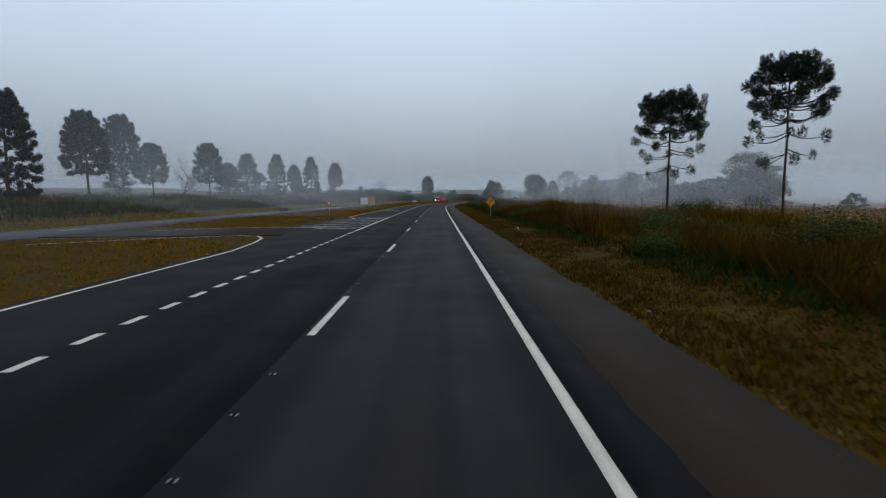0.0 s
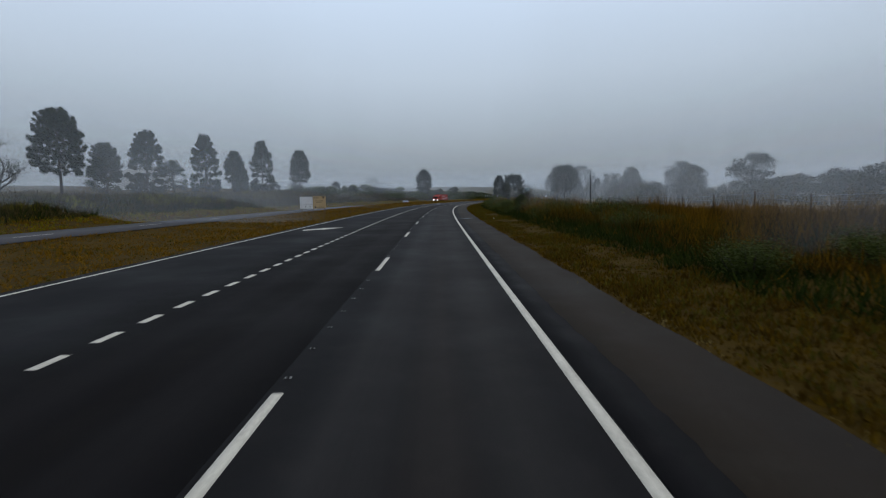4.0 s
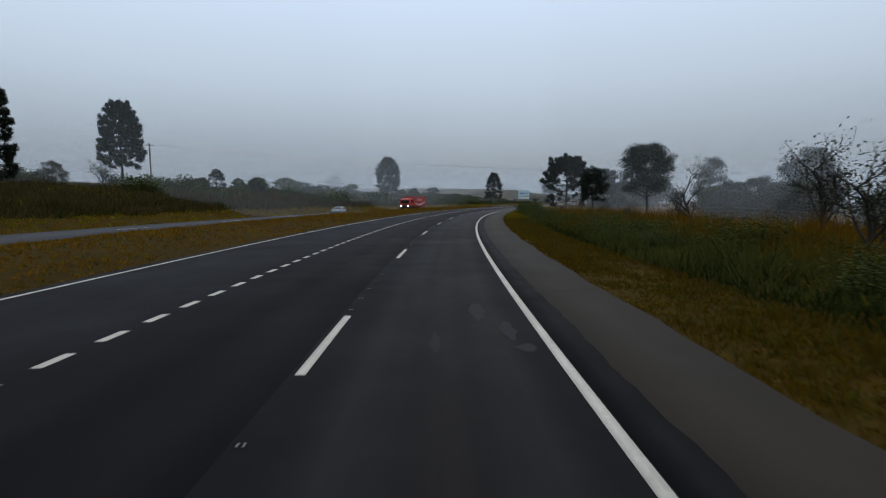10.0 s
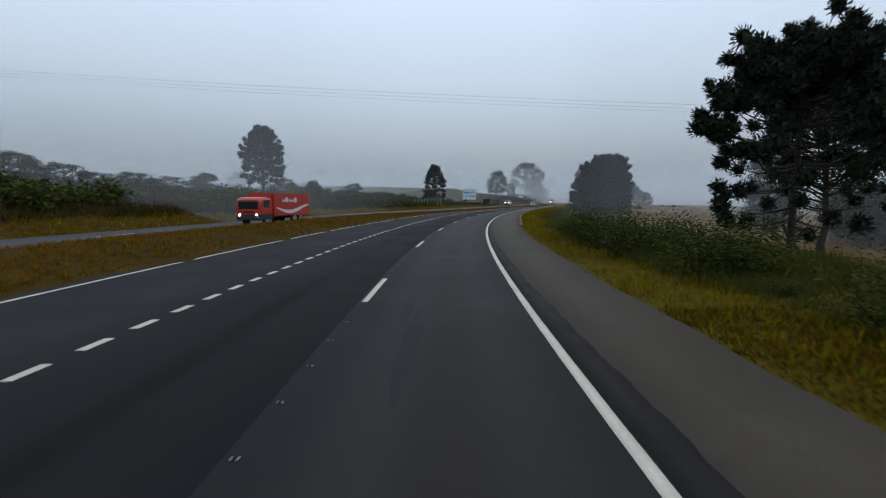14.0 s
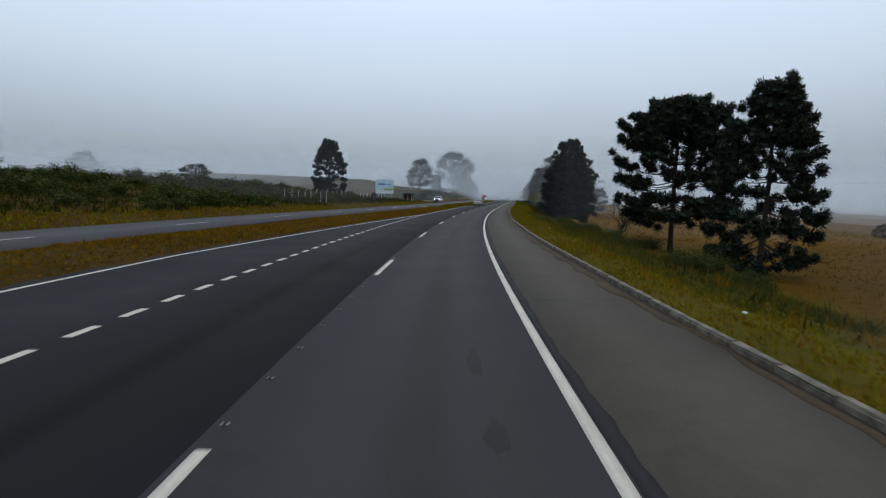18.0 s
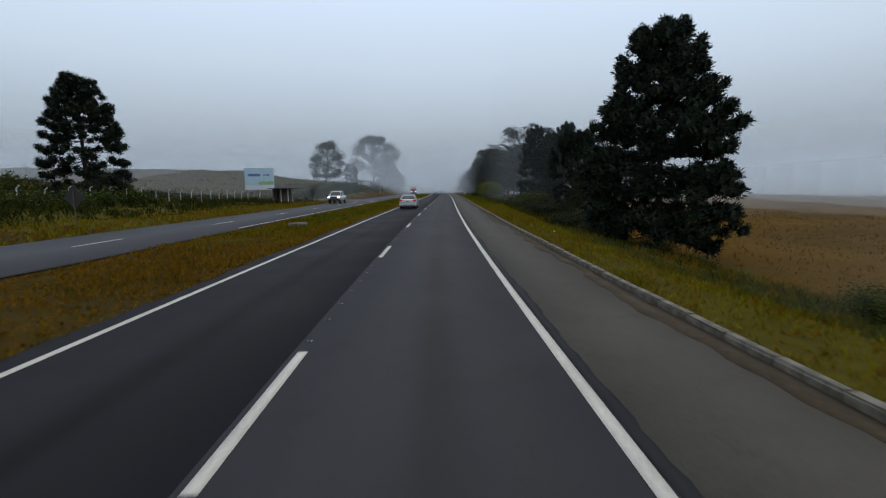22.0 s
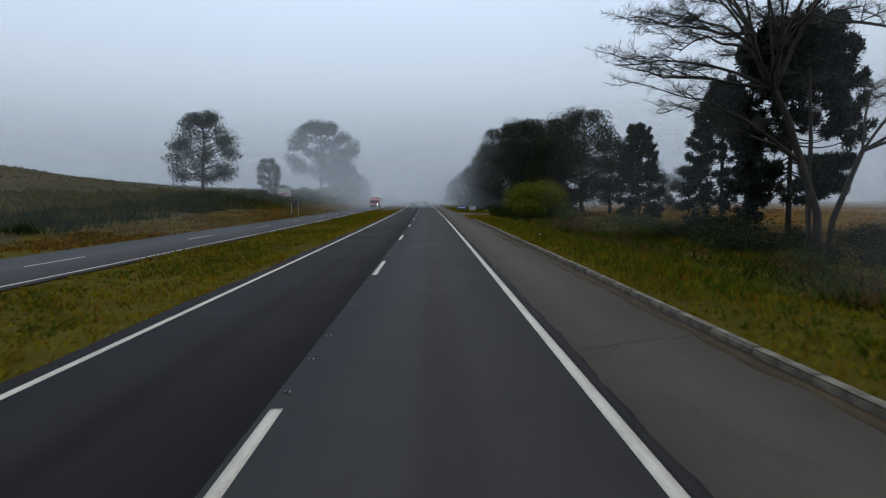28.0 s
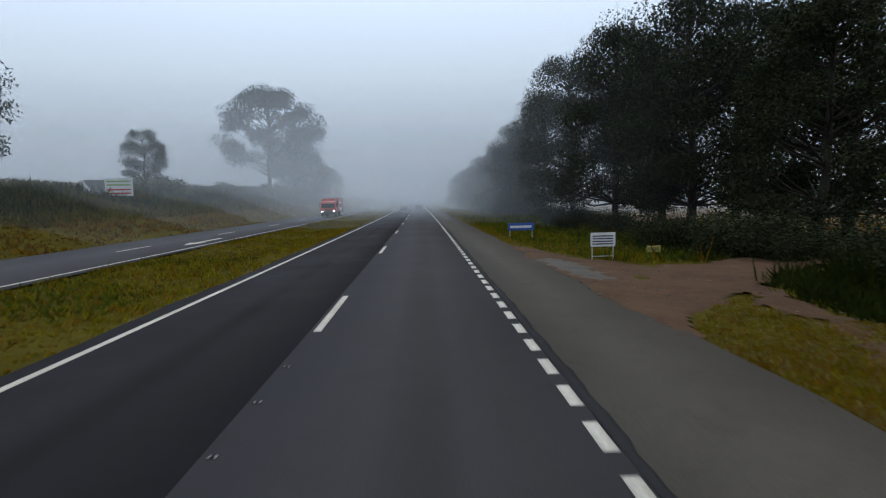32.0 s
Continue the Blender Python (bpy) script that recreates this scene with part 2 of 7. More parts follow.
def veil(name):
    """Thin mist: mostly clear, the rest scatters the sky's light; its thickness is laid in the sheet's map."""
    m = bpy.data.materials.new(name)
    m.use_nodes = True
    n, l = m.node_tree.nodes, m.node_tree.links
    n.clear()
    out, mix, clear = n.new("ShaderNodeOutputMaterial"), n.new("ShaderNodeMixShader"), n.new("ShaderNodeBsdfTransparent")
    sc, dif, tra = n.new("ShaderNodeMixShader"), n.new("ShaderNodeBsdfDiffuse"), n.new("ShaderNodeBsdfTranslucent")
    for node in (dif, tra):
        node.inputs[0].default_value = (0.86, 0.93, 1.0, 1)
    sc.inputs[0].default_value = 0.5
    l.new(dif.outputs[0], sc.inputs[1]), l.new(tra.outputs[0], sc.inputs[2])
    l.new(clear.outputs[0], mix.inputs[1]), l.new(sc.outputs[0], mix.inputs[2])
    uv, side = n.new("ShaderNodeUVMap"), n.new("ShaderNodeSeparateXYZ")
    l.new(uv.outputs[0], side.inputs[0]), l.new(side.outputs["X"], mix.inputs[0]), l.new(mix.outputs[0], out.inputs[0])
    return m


MIST = veil("mist")

# ---- plan: the road's line, by its curvature along the way ----
KNOTS = np.array((11, 5, -1, -6, -11, -27, -67, -140, -221, -280, -302, -306, -294, -254, -191, -126, -69, -25, -3, 4, 12, 19, 19, 17, 13, 9, 4, 0, -4, -9, -13, 0, 0)) * 1e-5
SK = np.concatenate((np.arange(31) * 22.0 - 20, (650, 1100)))
SS = np.arange(-60, 1000, 1.0)
_k = np.interp(SS, SK, KNOTS)
TH = np.concatenate(([0], np.cumsum((_k[1:] + _k[:-1]) / 2)))
TH -= TH[60]
_m = (TH[1:] + TH[:-1]) / 2
RX, RY = np.concatenate(([0], np.cumsum(-np.sin(_m)))), np.concatenate(([0], np.cumsum(np.cos(_m))))
RX, RY = RX - RX[60], RY - RY[60]


def heading(s):
    return np.interp(s, SS, TH)


def road(s, d):
    """x, y at s metres along the lane line and d metres to its right."""
    th = heading(s)
    return np.interp(s, SS, RX) + d * np.cos(th), np.interp(s, SS, RY) + d * np.sin(th)


def along(x, y):
    """s, d of points."""
    x, y = np.atleast_1d(x).astype(float), np.atleast_1d(y).astype(float)
    so, do = np.zeros(len(x)), np.zeros(len(x))
    c, sn = np.cos(TH[::4]), np.sin(TH[::4])
    for a in range(0, len(x), 4000):
        dx, dy = x[a:a + 4000, None] - RX[None, ::4], y[a:a + 4000, None] - RY[None, ::4]
        i = np.argmin(dx * dx + dy * dy, axis=1)
        r = np.arange(len(i))
        so[a:a + 4000] = SS[::4][i] - dx[r, i] * sn[i] + dy[r, i] * c[i]
        do[a:a + 4000] = dx[r, i] * c[i] + dy[r, i] * sn[i]
    return so, do


def turn_edge(s):
    return np.interp(s, (-60, 30, 60, 88, 215, 268, 307, 330), (-6.5, -6.6, -8.3, -8.1, -7.4, -7.0, -3.5, -3.35))


def opp_near(s):
    return np.interp(s, (-60, 60, 110, 175, 220, 261, 296, 325, 400, 1000), (-21.5, -21.5, -20, -18.7, -15.1, -12.9, -11, -9.1, -9.5, -9.3))


OPP_W = 6.4


def ripple(x, y, k):
    return np.sin(x * k + 1.3 * np.sin(y * k * 0.7)) * np.cos(y * k * 0.9 + 0.8 * np.sin(x * k * 0.6))


def height(s, d, x, y):
    """Ground height."""
    t1 = np.interp(s, (0, 100, 180, 214, 250, 345, 370, 400, 455, 600), (0.5, 0.8, 0.6, 0.0, -2.0, -2.3, -0.9, -1.0, -0.5, -0.4))
    t2 = np.interp(s, (0, 100, 180, 236, 300, 400, 455, 600), (0.3, 0.2, -0.4, -2.6, -2.9, -2.6, -1.0, -0.8))
    right = np.where(d < 16, np.interp(d, (7.2, 16), (0, 1)) * t1, t1 + np.clip((d - 16) / 16, 0, 1) * (t2 - t1))
    right = right + np.clip((d - 50) / 200, 0, 1) * (-2.8 - right)
    far = opp_near(s) - OPP_W - 1.5
    l35 = np.interp(s, (0, 120, 200, 269, 363, 400, 425, 446, 470, 494, 573, 700), (1.6, 2.2, 3.0, 1.7, 1.0, 0.2, 0.2, 1.9, 3.2, 3.9, 5.2, 5.2))
    l60 = np.interp(s, (0, 120, 200, 300, 380, 404, 424, 446, 472, 495, 530, 700), (3.1, 3.4, 4.9, 4.5, 4.4, 2.0, 2.0, 6.0, 8.6, 7.0, 6.6, 6.6))
    q = far - d
    left = np.where(q < 16, np.clip(q / 16, 0, 1) ** 0.8 * l35, l35 + np.clip((q - 16) / 28, 0, 1) * (l60 - l35)) + np.clip((q - 44) / 60, 0, 1) * 2.0
    z = np.where(d > 0, right, np.where(d < far, left, 0))
    edge, near = turn_edge(s), opp_near(s)
    mid = (d < edge) & (d > near)
    hump = np.interp(s, (0, 24, 32, 62, 72, 100, 122, 140, 165, 205, 250, 290, 335, 345, 600), (-0.2, -0.2, 0.0, 0.0, -0.22, -0.22, -0.05, 0.38, 0.5, 0.55, 0.48, 0.0, 0.0, -0.1, -0.1))
    z = z + np.where(mid, hump * np.sin(np.pi * np.clip((edge - d) / (edge - near + 1e-6), 0, 1)), 0)
    off = np.where(d > 0, np.clip((d - 7) / 6, 0, 1), np.clip((far - d) / 6, 0, 1))
    z = z + off * (0.16 * ripple(x, y, 0.33) + 0.10 * ripple(x + 40, y, 0.9)) + np.clip(np.abs(d) / 300, 0, 1) * 1.2 * ripple(x, y, 0.02)
    return z - 0.07


def floor_z(x, y):
    s, d = along(x, y)
    return height(s, d, np.atleast_1d(x), np.atleast_1d(y))


# ---- mesh building ----
class Geo:
    def __init__(self):
        self.v, self.f, self.m, self.n, self.uv = [], [], [], 0, []

    def add(self, verts, faces, mat=0):
        verts, faces = np.asarray(verts, float).reshape(-1, 3), np.asarray(faces, int)
        self.v.append(verts)
        self.f.append(faces + self.n)
        self.m.append(np.full(len(faces), mat, int))
        self.n += len(verts)

    def mesh(self, name, mats, smooth=False):
        me = bpy.data.meshes.new(name)
        v = np.concatenate(self.v)
        me.vertices.add(len(v))
        me.vertices.foreach_set("co", v.ravel())
        loops = np.concatenate([f.ravel() for f in self.f])
        total = np.concatenate([np.full(len(f), f.shape[1]) for f in self.f])
        me.loops.add(len(loops))
        me.loops.foreach_set("vertex_index", loops)
        me.polygons.add(len(total))
        me.polygons.foreach_set("loop_start", np.concatenate(([0], np.cumsum(total)[:-1])))
        me.polygons.foreach_set("loop_total", total)
        me.polygons.foreach_set("material_index", np.concatenate(self.m))
        if smooth:
            me.polygons.foreach_set("use_smooth", np.ones(len(total), bool))
        for m in mats:
            me.materials.append(m)
        if self.uv:
            layer = me.uv_layers.new(name="UVMap")
            layer.data.foreach_set("uv", np.concatenate(self.uv)[loops].astype(np.float32).ravel())
        me.update(calc_edges=True)
        me.validate()
        return me

    def tube(self, pts, radii, sides=6, mat=0):
        pts, n = np.asarray(pts, float), len(pts)
        t = np.gradient(pts, axis=0)
        t /= np.linalg.norm(t, axis=1)[:, None] + 1e-9
        ref = np.array((0.31, 0.17, 0.93)) if abs(t[0, 2]) < 0.8 else np.array((1.0, 0.1, 0.0))
        a = np.cross(t, ref)
        a /= np.linalg.norm(a, axis=1)[:, None] + 1e-9
        b = np.cross(t, a)
        ang = np.arange(sides) * 2 * np.pi / sides
        ring = np.cos(ang)[None, :, None] * a[:, None] + np.sin(ang)[None, :, None] * b[:, None]
        v = (pts[:, None] + ring * np.asarray(radii, float)[:, None, None]).reshape(-1, 3)
        i, j = np.meshgrid(np.arange(n - 1), np.arange(sides), indexing="ij")
        k = (j + 1) % sides
        f = np.stack((i * sides + j, i * sides + k, (i + 1) * sides + k, (i + 1) * sides + j), -1).reshape(-1, 4)
        self.add(v, f, mat)
        if sides == 4:
            self.add(v[-4:], [(0, 1, 2, 3)], mat), self.add(v[:4], [(3, 2, 1, 0)], mat)

    def blades(self, base, way, length, width, rng, mat=0, mid=0.45):
        """A diamond-shaped leaf for each base point."""
        n = len(base)
        side = np.cross(way, rng.normal(size=(n, 3)))
        side /= np.linalg.norm(side, axis=1)[:, None] + 1e-9
        length, width = np.broadcast_to(length, n)[:, None], np.broadcast_to(width, n)[:, None]
        v = np.stack((base, base + way * length * mid + side * width, base + way * length, base + way * length * mid - side * width), 1).reshape(-1, 3)
        self.add(v, np.arange(4 * n).reshape(-1, 4), mat)

    def box(self, lo, hi, mat=0, taper=None):
        (x0, y0, z0), (x1, y1, z1) = lo, hi
        v = np.array([(x, y, z) for z in (z0, z1) for y in (y0, y1) for x in (x0, x1)], float)
        if taper:
            c = v[4:].mean(0)
            v[4:, :2] = c[:2] + (v[4:, :2] - c[:2]) * taper
        self.add(v, [(0, 2, 3, 1), (4, 5, 7, 6), (0, 1, 5, 4), (2, 6, 7, 3), (0, 4, 6, 2), (1, 3, 7, 5)], mat)


def bevelled(lo, hi, r=0.01, seg=1):
    """A box with rounded edges."""
    bm = bmesh.new()
    bmesh.ops.create_cube(bm, size=1)
    for v in bm.verts:
        v.co = Vector([lo[i] + (hi[i] - lo[i]) * (v.co[i] + 0.5) for i in range(3)])
    bmesh.ops.bevel(bm, geom=bm.edges[:], offset=r, segments=seg, affect="EDGES")
    return bm


def part(name, shape, mat, parent=None, label="", smooth=False, kind=""):
    """One mesh object from a Geo or a bmesh, under its thing."""
    mats = mat if isinstance(mat, (list, tuple)) else [mat]
    if isinstance(shape, Geo):
        me = shape.mesh(name, mats, smooth)
    else:
        me = bpy.data.meshes.new(name)
        shape.to_mesh(me)
        shape.free()
        for m in mats:
            me.materials.append(m)
        if smooth:
            for p in me.polygons:
                p.use_smooth = True
    ob = new(name, me)
    if parent:
        ob.parent = parent
    return tagged(ob, label=label, kind=kind)


def strip(s0, s1, d0, d1, z, step=2.0, geo=None, mat=0, thick=0.05):
    """A band that follows the road; d0 and d1 are offsets or functions of s."""
    g = geo or Geo()
    s = np.linspace(s0, s1, max(2, int(round((s1 - s0) / step)) + 1))
    a, b = (d0(s) if callable(d0) else np.full(len(s), d0)), (d1(s) if callable(d1) else np.full(len(s), d1))
    zz = z(s) if callable(z) else np.full(len(s), z)
    cols = []
    for d, h in ((a, -thick), (a, 0), (b, 0), (b, -thick)):
        x, y = road(s, d)
        cols.append(np.stack((x, y, zz + h), 1))
    v = np.stack(cols, 1).reshape(-1, 3)
    i = np.arange(len(s) - 1)[:, None] * 4
    f = np.concatenate([np.concatenate((i + k, i + k + 1, i + k + 5, i + k + 4), 1)[:, ::-1] for k in range(3)])
    g.add(v, f, mat)
    g.add(v[:4], [(0, 1, 2, 3)], mat), g.add(v[-4:], [(3, 2, 1, 0)], mat)
    uv = np.stack((np.repeat(s, 4), np.stack((a, a, b, b), 1).ravel()), 1)
    g.uv += [uv, uv[:4], uv[-4:]]
    return g


# ---- ground ----
def axis(lo, hi, fine, far):
    out = list(np.arange(lo, hi + 0.1, fine))
    stepv, p = fine, lo
    left = []
    while p > -far:
        stepv *= 1.35
        p -= stepv
        left.append(p)
    stepv, p = fine, hi
    right = []
    while p < far:
        stepv *= 1.35
        p += stepv
        right.append(p)
    return np.array(left[::-1] + out + right)


gx, gy = axis(-90, 250, 2.2, 2600), axis(-14, 640, 2.2, 2600)
X, Y = np.meshgrid(gx, gy, indexing="ij")
gs, gd = along(X.ravel(), Y.ravel())
gz = height(gs, gd, X.ravel(), Y.ravel())
g = Geo()
nx, ny = len(gx), len(gy)
i, j = np.meshgrid(np.arange(nx - 1), np.arange(ny - 1), indexing="ij")
faces = np.stack((i * ny + j, (i + 1) * ny + j, (i + 1) * ny + j + 1, i * ny + j + 1), -1).reshape(-1, 4)
g.add(np.stack((X.ravel(), Y.ravel(), gz), 1), faces)
fs, fd = gs[faces[:, 0]], gd[faces[:, 0]]
g.m[0] = np.where(fd > np.interp(fs, (0, 372, 396, 460), (15.5, 15.5, 24, 27)) + 2.5 * np.sin(fs * 0.21), 1, np.where((fs > 375) & (fd < -26 + 2 * np.sin(fs * 0.3)), 3, np.where(fs > np.where(fd < 0, 334, 198) + 4 * np.sin(fd), 2, 0)))
tagged(part("ground", g, [SOIL, FIELD, TURF, HILL], smooth=True), "rolling ground of dry ochre and olive grass", "ground", kind="structure")

# ---- carriageways ----
END = 960.0
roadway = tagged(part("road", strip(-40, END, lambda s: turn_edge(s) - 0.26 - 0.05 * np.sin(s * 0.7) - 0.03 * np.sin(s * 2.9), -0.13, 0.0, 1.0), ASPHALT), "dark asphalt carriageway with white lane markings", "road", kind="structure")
ragged = lambda s: 0.035 * np.sin(s * 0.9) * np.sin(s * 0.31) + 0.02 * np.sin(s * 4.7) + 0.015 * np.sin(s * 11.3)
lane_edge = lambda s: np.interp(s, (-60, 190, 245, 1000), (3.86, 3.84, 3.50, 3.47)) + ragged(s) * 0.8
line_edge = lambda s: 3.35 + 0.008 * np.sin(s * 3.1)
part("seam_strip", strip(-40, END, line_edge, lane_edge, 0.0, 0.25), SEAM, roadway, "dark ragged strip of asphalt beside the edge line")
part("right_lane", strip(-40, END, -0.13, line_edge, 0.0, 1.0), ASPHALT_RIGHT, roadway, "asphalt lane, darker at first, paler and worn further on")
shoulder_edge = lambda s: np.interp(s, (-60, 0, 60, 140, 180, 232, 245, 258, 290, 320, 440, 452, 475, 490, 1000), (5.25, 5.3, 5.25, 5.35, 5.6, 5.8, 6.08, 6.0, 5.72, 5.62, 5.72, 5.75, 5.6, 5.5, 5.5)) + 0.04 * np.sin(s * 0.9) + 0.03 * np.sin(s * 2.3)
kerb_line = lambda s: np.interp(s, (232, 245, 258, 290, 320, 440, 460), (5.8, 6.08, 6.0, 5.72, 5.62, 5.72, 5.75)) + 0.02 * np.sin(s * 0.31)
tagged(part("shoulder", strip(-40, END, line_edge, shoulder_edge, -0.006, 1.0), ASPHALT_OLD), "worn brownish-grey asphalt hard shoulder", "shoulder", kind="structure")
far_edge = lambda s: opp_near(s) - OPP_W
tagged(part("opposite_road", strip(-40, END, far_edge, opp_near, 0.0), ASPHALT_FAR), "grey asphalt opposite carriageway", "road", kind="structure")
gutter = lambda s: shoulder_edge(s) - 0.34 - 0.16 * np.sin(s * 0.37) * np.sin(s * 0.113 + 1) - 0.05 * np.sin(s * 2.1) - 0.03 * np.sin(s * 5.3)
tagged(part("gutter_dirt", strip(226, 452, gutter, shoulder_edge, -0.002, 0.3, thick=0.004), GRIT), "washed-up brown dirt along the kerb", "dirt", kind="structure")


def marking(name, s0, s1, d0, d1, parent, z=0.004, step=2.0):
    return part(name, strip(s0, s1, d0, d1, z, step, thick=0.003), PAINT, parent)


PERIOD, PHASE, DASH = 12.0, 13.2, 3.05
marking("edge_line", -40, 443.3, 3.19, 3.33, roadway)
marking("edge_line", 506, END, 3.19, 3.33, roadway)
marking("edge_line", 62, END, lambda s: turn_edge(s) + 0.10, lambda s: turn_edge(s) + 0.23, roadway)
marking("edge_line", 338, END, lambda s: opp_near(s) - 0.35, lambda s: opp_near(s) - 0.23, roadway)
for k in range(-3, 60):
    a = PHASE + PERIOD * k
    marking("lane_dash", a, a + DASH, -0.065, 0.065, roadway)
for k in range(0, 45):
    a = PHASE + 4 + PERIOD * k
    marking("lane_dash", a, a + DASH, lambda s: opp_near(s) - OPP_W / 2 - 0.06, lambda s: opp_near(s) - OPP_W / 2 + 0.06, roadway)
for k in range(0, 35):
    if k < 26:
        marking("turn_dash", 7.0 + k * 1.17, 7.6 + k * 1.17, -3.43, -3.28, roadway)
for k in range(0, 210):
    a = 62.6 + k * 1.17
    a += float(np.interp(a, (62, 104.7, 106, 107.5, 109, 111, 130, 145, 165, 200), (0.2, 0.34, 0.62, 0.76, 0.94, 1.17, 1.1, 0.97, 1.0, 1.17)))
    marking("turn_dash", a, a + 0.6, -3.43, -3.28, roadway)
for k in range(0, 67):
    marking("exit_dash", 443.85 + k * 0.92, 444.4 + k * 0.92, 3.19, 3.33, roadway)
marking("edge_line", 37.6, 61.5, -3.43, -3.28, roadway)
marking("edge_line", -40, 26, -6.50, -6.38, roadway)


def quad_mark(name, pts, z=0.004):
    g = Geo()
    v = [(*[float(c) for c in road(s, d)], z) for s, d in pts]
    n = len(v)
    g.add(v, [tuple(range(n))])
    return part(name, g, PAINT, roadway)


def line_mark(name, pts, w, z=0.005):
    g = Geo()
    p = np.array([[float(c) for c in road(s, d)] for s, d in pts])
    t = np.gradient(p, axis=0)
    t /= np.linalg.norm(t, axis=1)[:, None]
    nrm = np.stack((-t[:, 1], t[:, 0]), 1) * w / 2
    v = np.concatenate([np.c_[p + nrm, np.full(len(p), z)], np.c_[p - nrm, np.full(len(p), z)]])
    n = len(p)
    g.add(v, [(i, i + n, i + n + 1, i + 1) for i in range(n - 1)])
    return part(name, g, PAINT, roadway)


# hatched island beside the left-turn lane, and the stop curve of the crossing
for a in (47.5, 50.7, 53.8, 57.0):
    line_mark("hatch_bar", [(a, -3.46), (a - 0.9, -5.6), (a - 1.9, -7.9)], 0.26)
line_mark("hatch_bar", [(44.5, -3.46), (43.2, -6.1), (43.6, -7.2), (44.3, -8.7)], 0.26)
line_mark("hatch_bar", [(41.6, -3.46), (40.6, -4.6), (41.4, -6.0), (42.0, -7.0)], 0.26)
line_mark("hatch_bar", [(57.1, -3.4), (57.4, -6.6), (59.8, -7.4)], 0.26)
line_mark("hatch_bar", [(59.2, -3.4), (58.8, -5.3), (60.2, -5.7)], 0.24)
line_mark("island_line", [(61.4, -3.4), (60.2, -7.2), (59.0, -9.9), (57.0, -13.5)], 0.14)
line_mark("island_line", [(40.2, -6.5), (41.2, -6.25), (42.2, -7.1), (43.2, -10.5), (42.6, -14.0), (40, -18)], 0.14)
line_mark("nose_line", [(26, -6.44), (29.8, -6.9), (32.6, -7.5), (34.2, -8.3), (34.8, -9.6), (34.2, -11.5), (32.5, -14.5), (30, -18)], 0.12)
# lane arrow
quad_mark("lane_arrow", [(91.2, -7.0), (92.3, -6.0), (92.0, -5.9), (94.2, -4.9), (93.9, -6.3), (93.5, -6.25), (92.3, -7.2)])
for a, o in ((396, 1.7), (476, 1.6)):
    quad_mark("lane_arrow", [(a, -9.3 - o), (a + 1.8, -9.3 - o - .45), (a + 1.8, -9.3 - o - .12), (a + 5, -9.3 - o - .12), (a + 5, -9.3 - o + .12), (a + 1.8, -9.3 - o + .12), (a + 1.8, -9.3 - o + .45)])
# asphalt of the median crossing
g = Geo()
for s0, s1, d0, d1 in ((35.2, 43.5, -21.6, -6.4), (43.5, 60.5, lambda s: np.interp(s, (43.5, 47, 55, 60.5), (-11.5, -9.0, -9.5, -13.0)), -6.4)):
    strip(s0, s1, d0, d1, -0.004, 1.0, g, thick=0.4)
tagged(part("median_crossing", g, ASPHALT_OLD), "asphalt link across the grass median", "road", kind="structure")

# reflective studs between the dashes
STUD = surface("stud_white", (0.26, 0.26, 0.25), (0.55, 0.55, 0.52), 8, 40, 0.4, 0.1, 0.002)
stud = tagged(part("road_stud", bevelled((-0.046, -0.018, 0), (0.046, 0.018, 0.007), 0.003), ASPHALT), "small dark road stud with two white reflectors", "road stud", "studs on the lane line")
for o in (-0.028, 0.028):
    part("reflector", bevelled((o - 0.014, -0.012, 0.003), (o + 0.014, 0.012, 0.011), 0.004), STUD, stud, "white reflector")
first = True
for k in range(-1, 37):
    for q in range(7):
        s = PHASE + PERIOD * k + DASH + 0.45 + 1.13 * q
        x, y = road(s, -0.02)
        m = pose(float(x), float(y), 0.003, 0, 0, math.degrees(float(heading(s))))
        if first:
            stud.matrix_world, first = m, False
        elif s < 470:
            copy_thing(stud, m)

# kerb of separate concrete lengths
rk = random.Random(4)
kerb = tagged(new("kerb"), "low weathered concrete kerb along the shoulder", "kerb", kind="structure")
KERB_MESH = []
for v in range(4):
    bm = bevelled((-0.085, -0.499, -0.12), (0.085, 0.499, 0.13), 0.025, 2)
    for w in bm.verts:
        w.co += Vector((rk.uniform(-.012, .012), rk.uniform(-.003, .003), rk.uniform(-.009, .009)))
    me = bpy.data.meshes.new("kerb_stone")
    bm.to_mesh(me)
    bm.free()
    me.materials.append(CONCRETE)
    KERB_MESH.append(me)
s = 236.0
while s < 443:
    buried = 294 < s < 306
    if not (buried and rk.random() < 0.35):
        x, y = road(s, float(kerb_line(np.array(s))) + 0.075)
        ob = new("kerb_stone", KERB_MESH[rk.randrange(4)])
        ob.matrix_world = pose(float(x), float(y), rk.uniform(-.030, -.024) - (0.07 if buried else 0), rk.uniform(-.25, .25), rk.uniform(-1, 1), math.degrees(float(heading(s))) + rk.uniform(-.25, .25))
        ob.parent = kerb
    s += 1.0


# ---- trees ----
def tree_root(name, label, category="tree", group=""):
    return tagged(new(name), label, category, group)


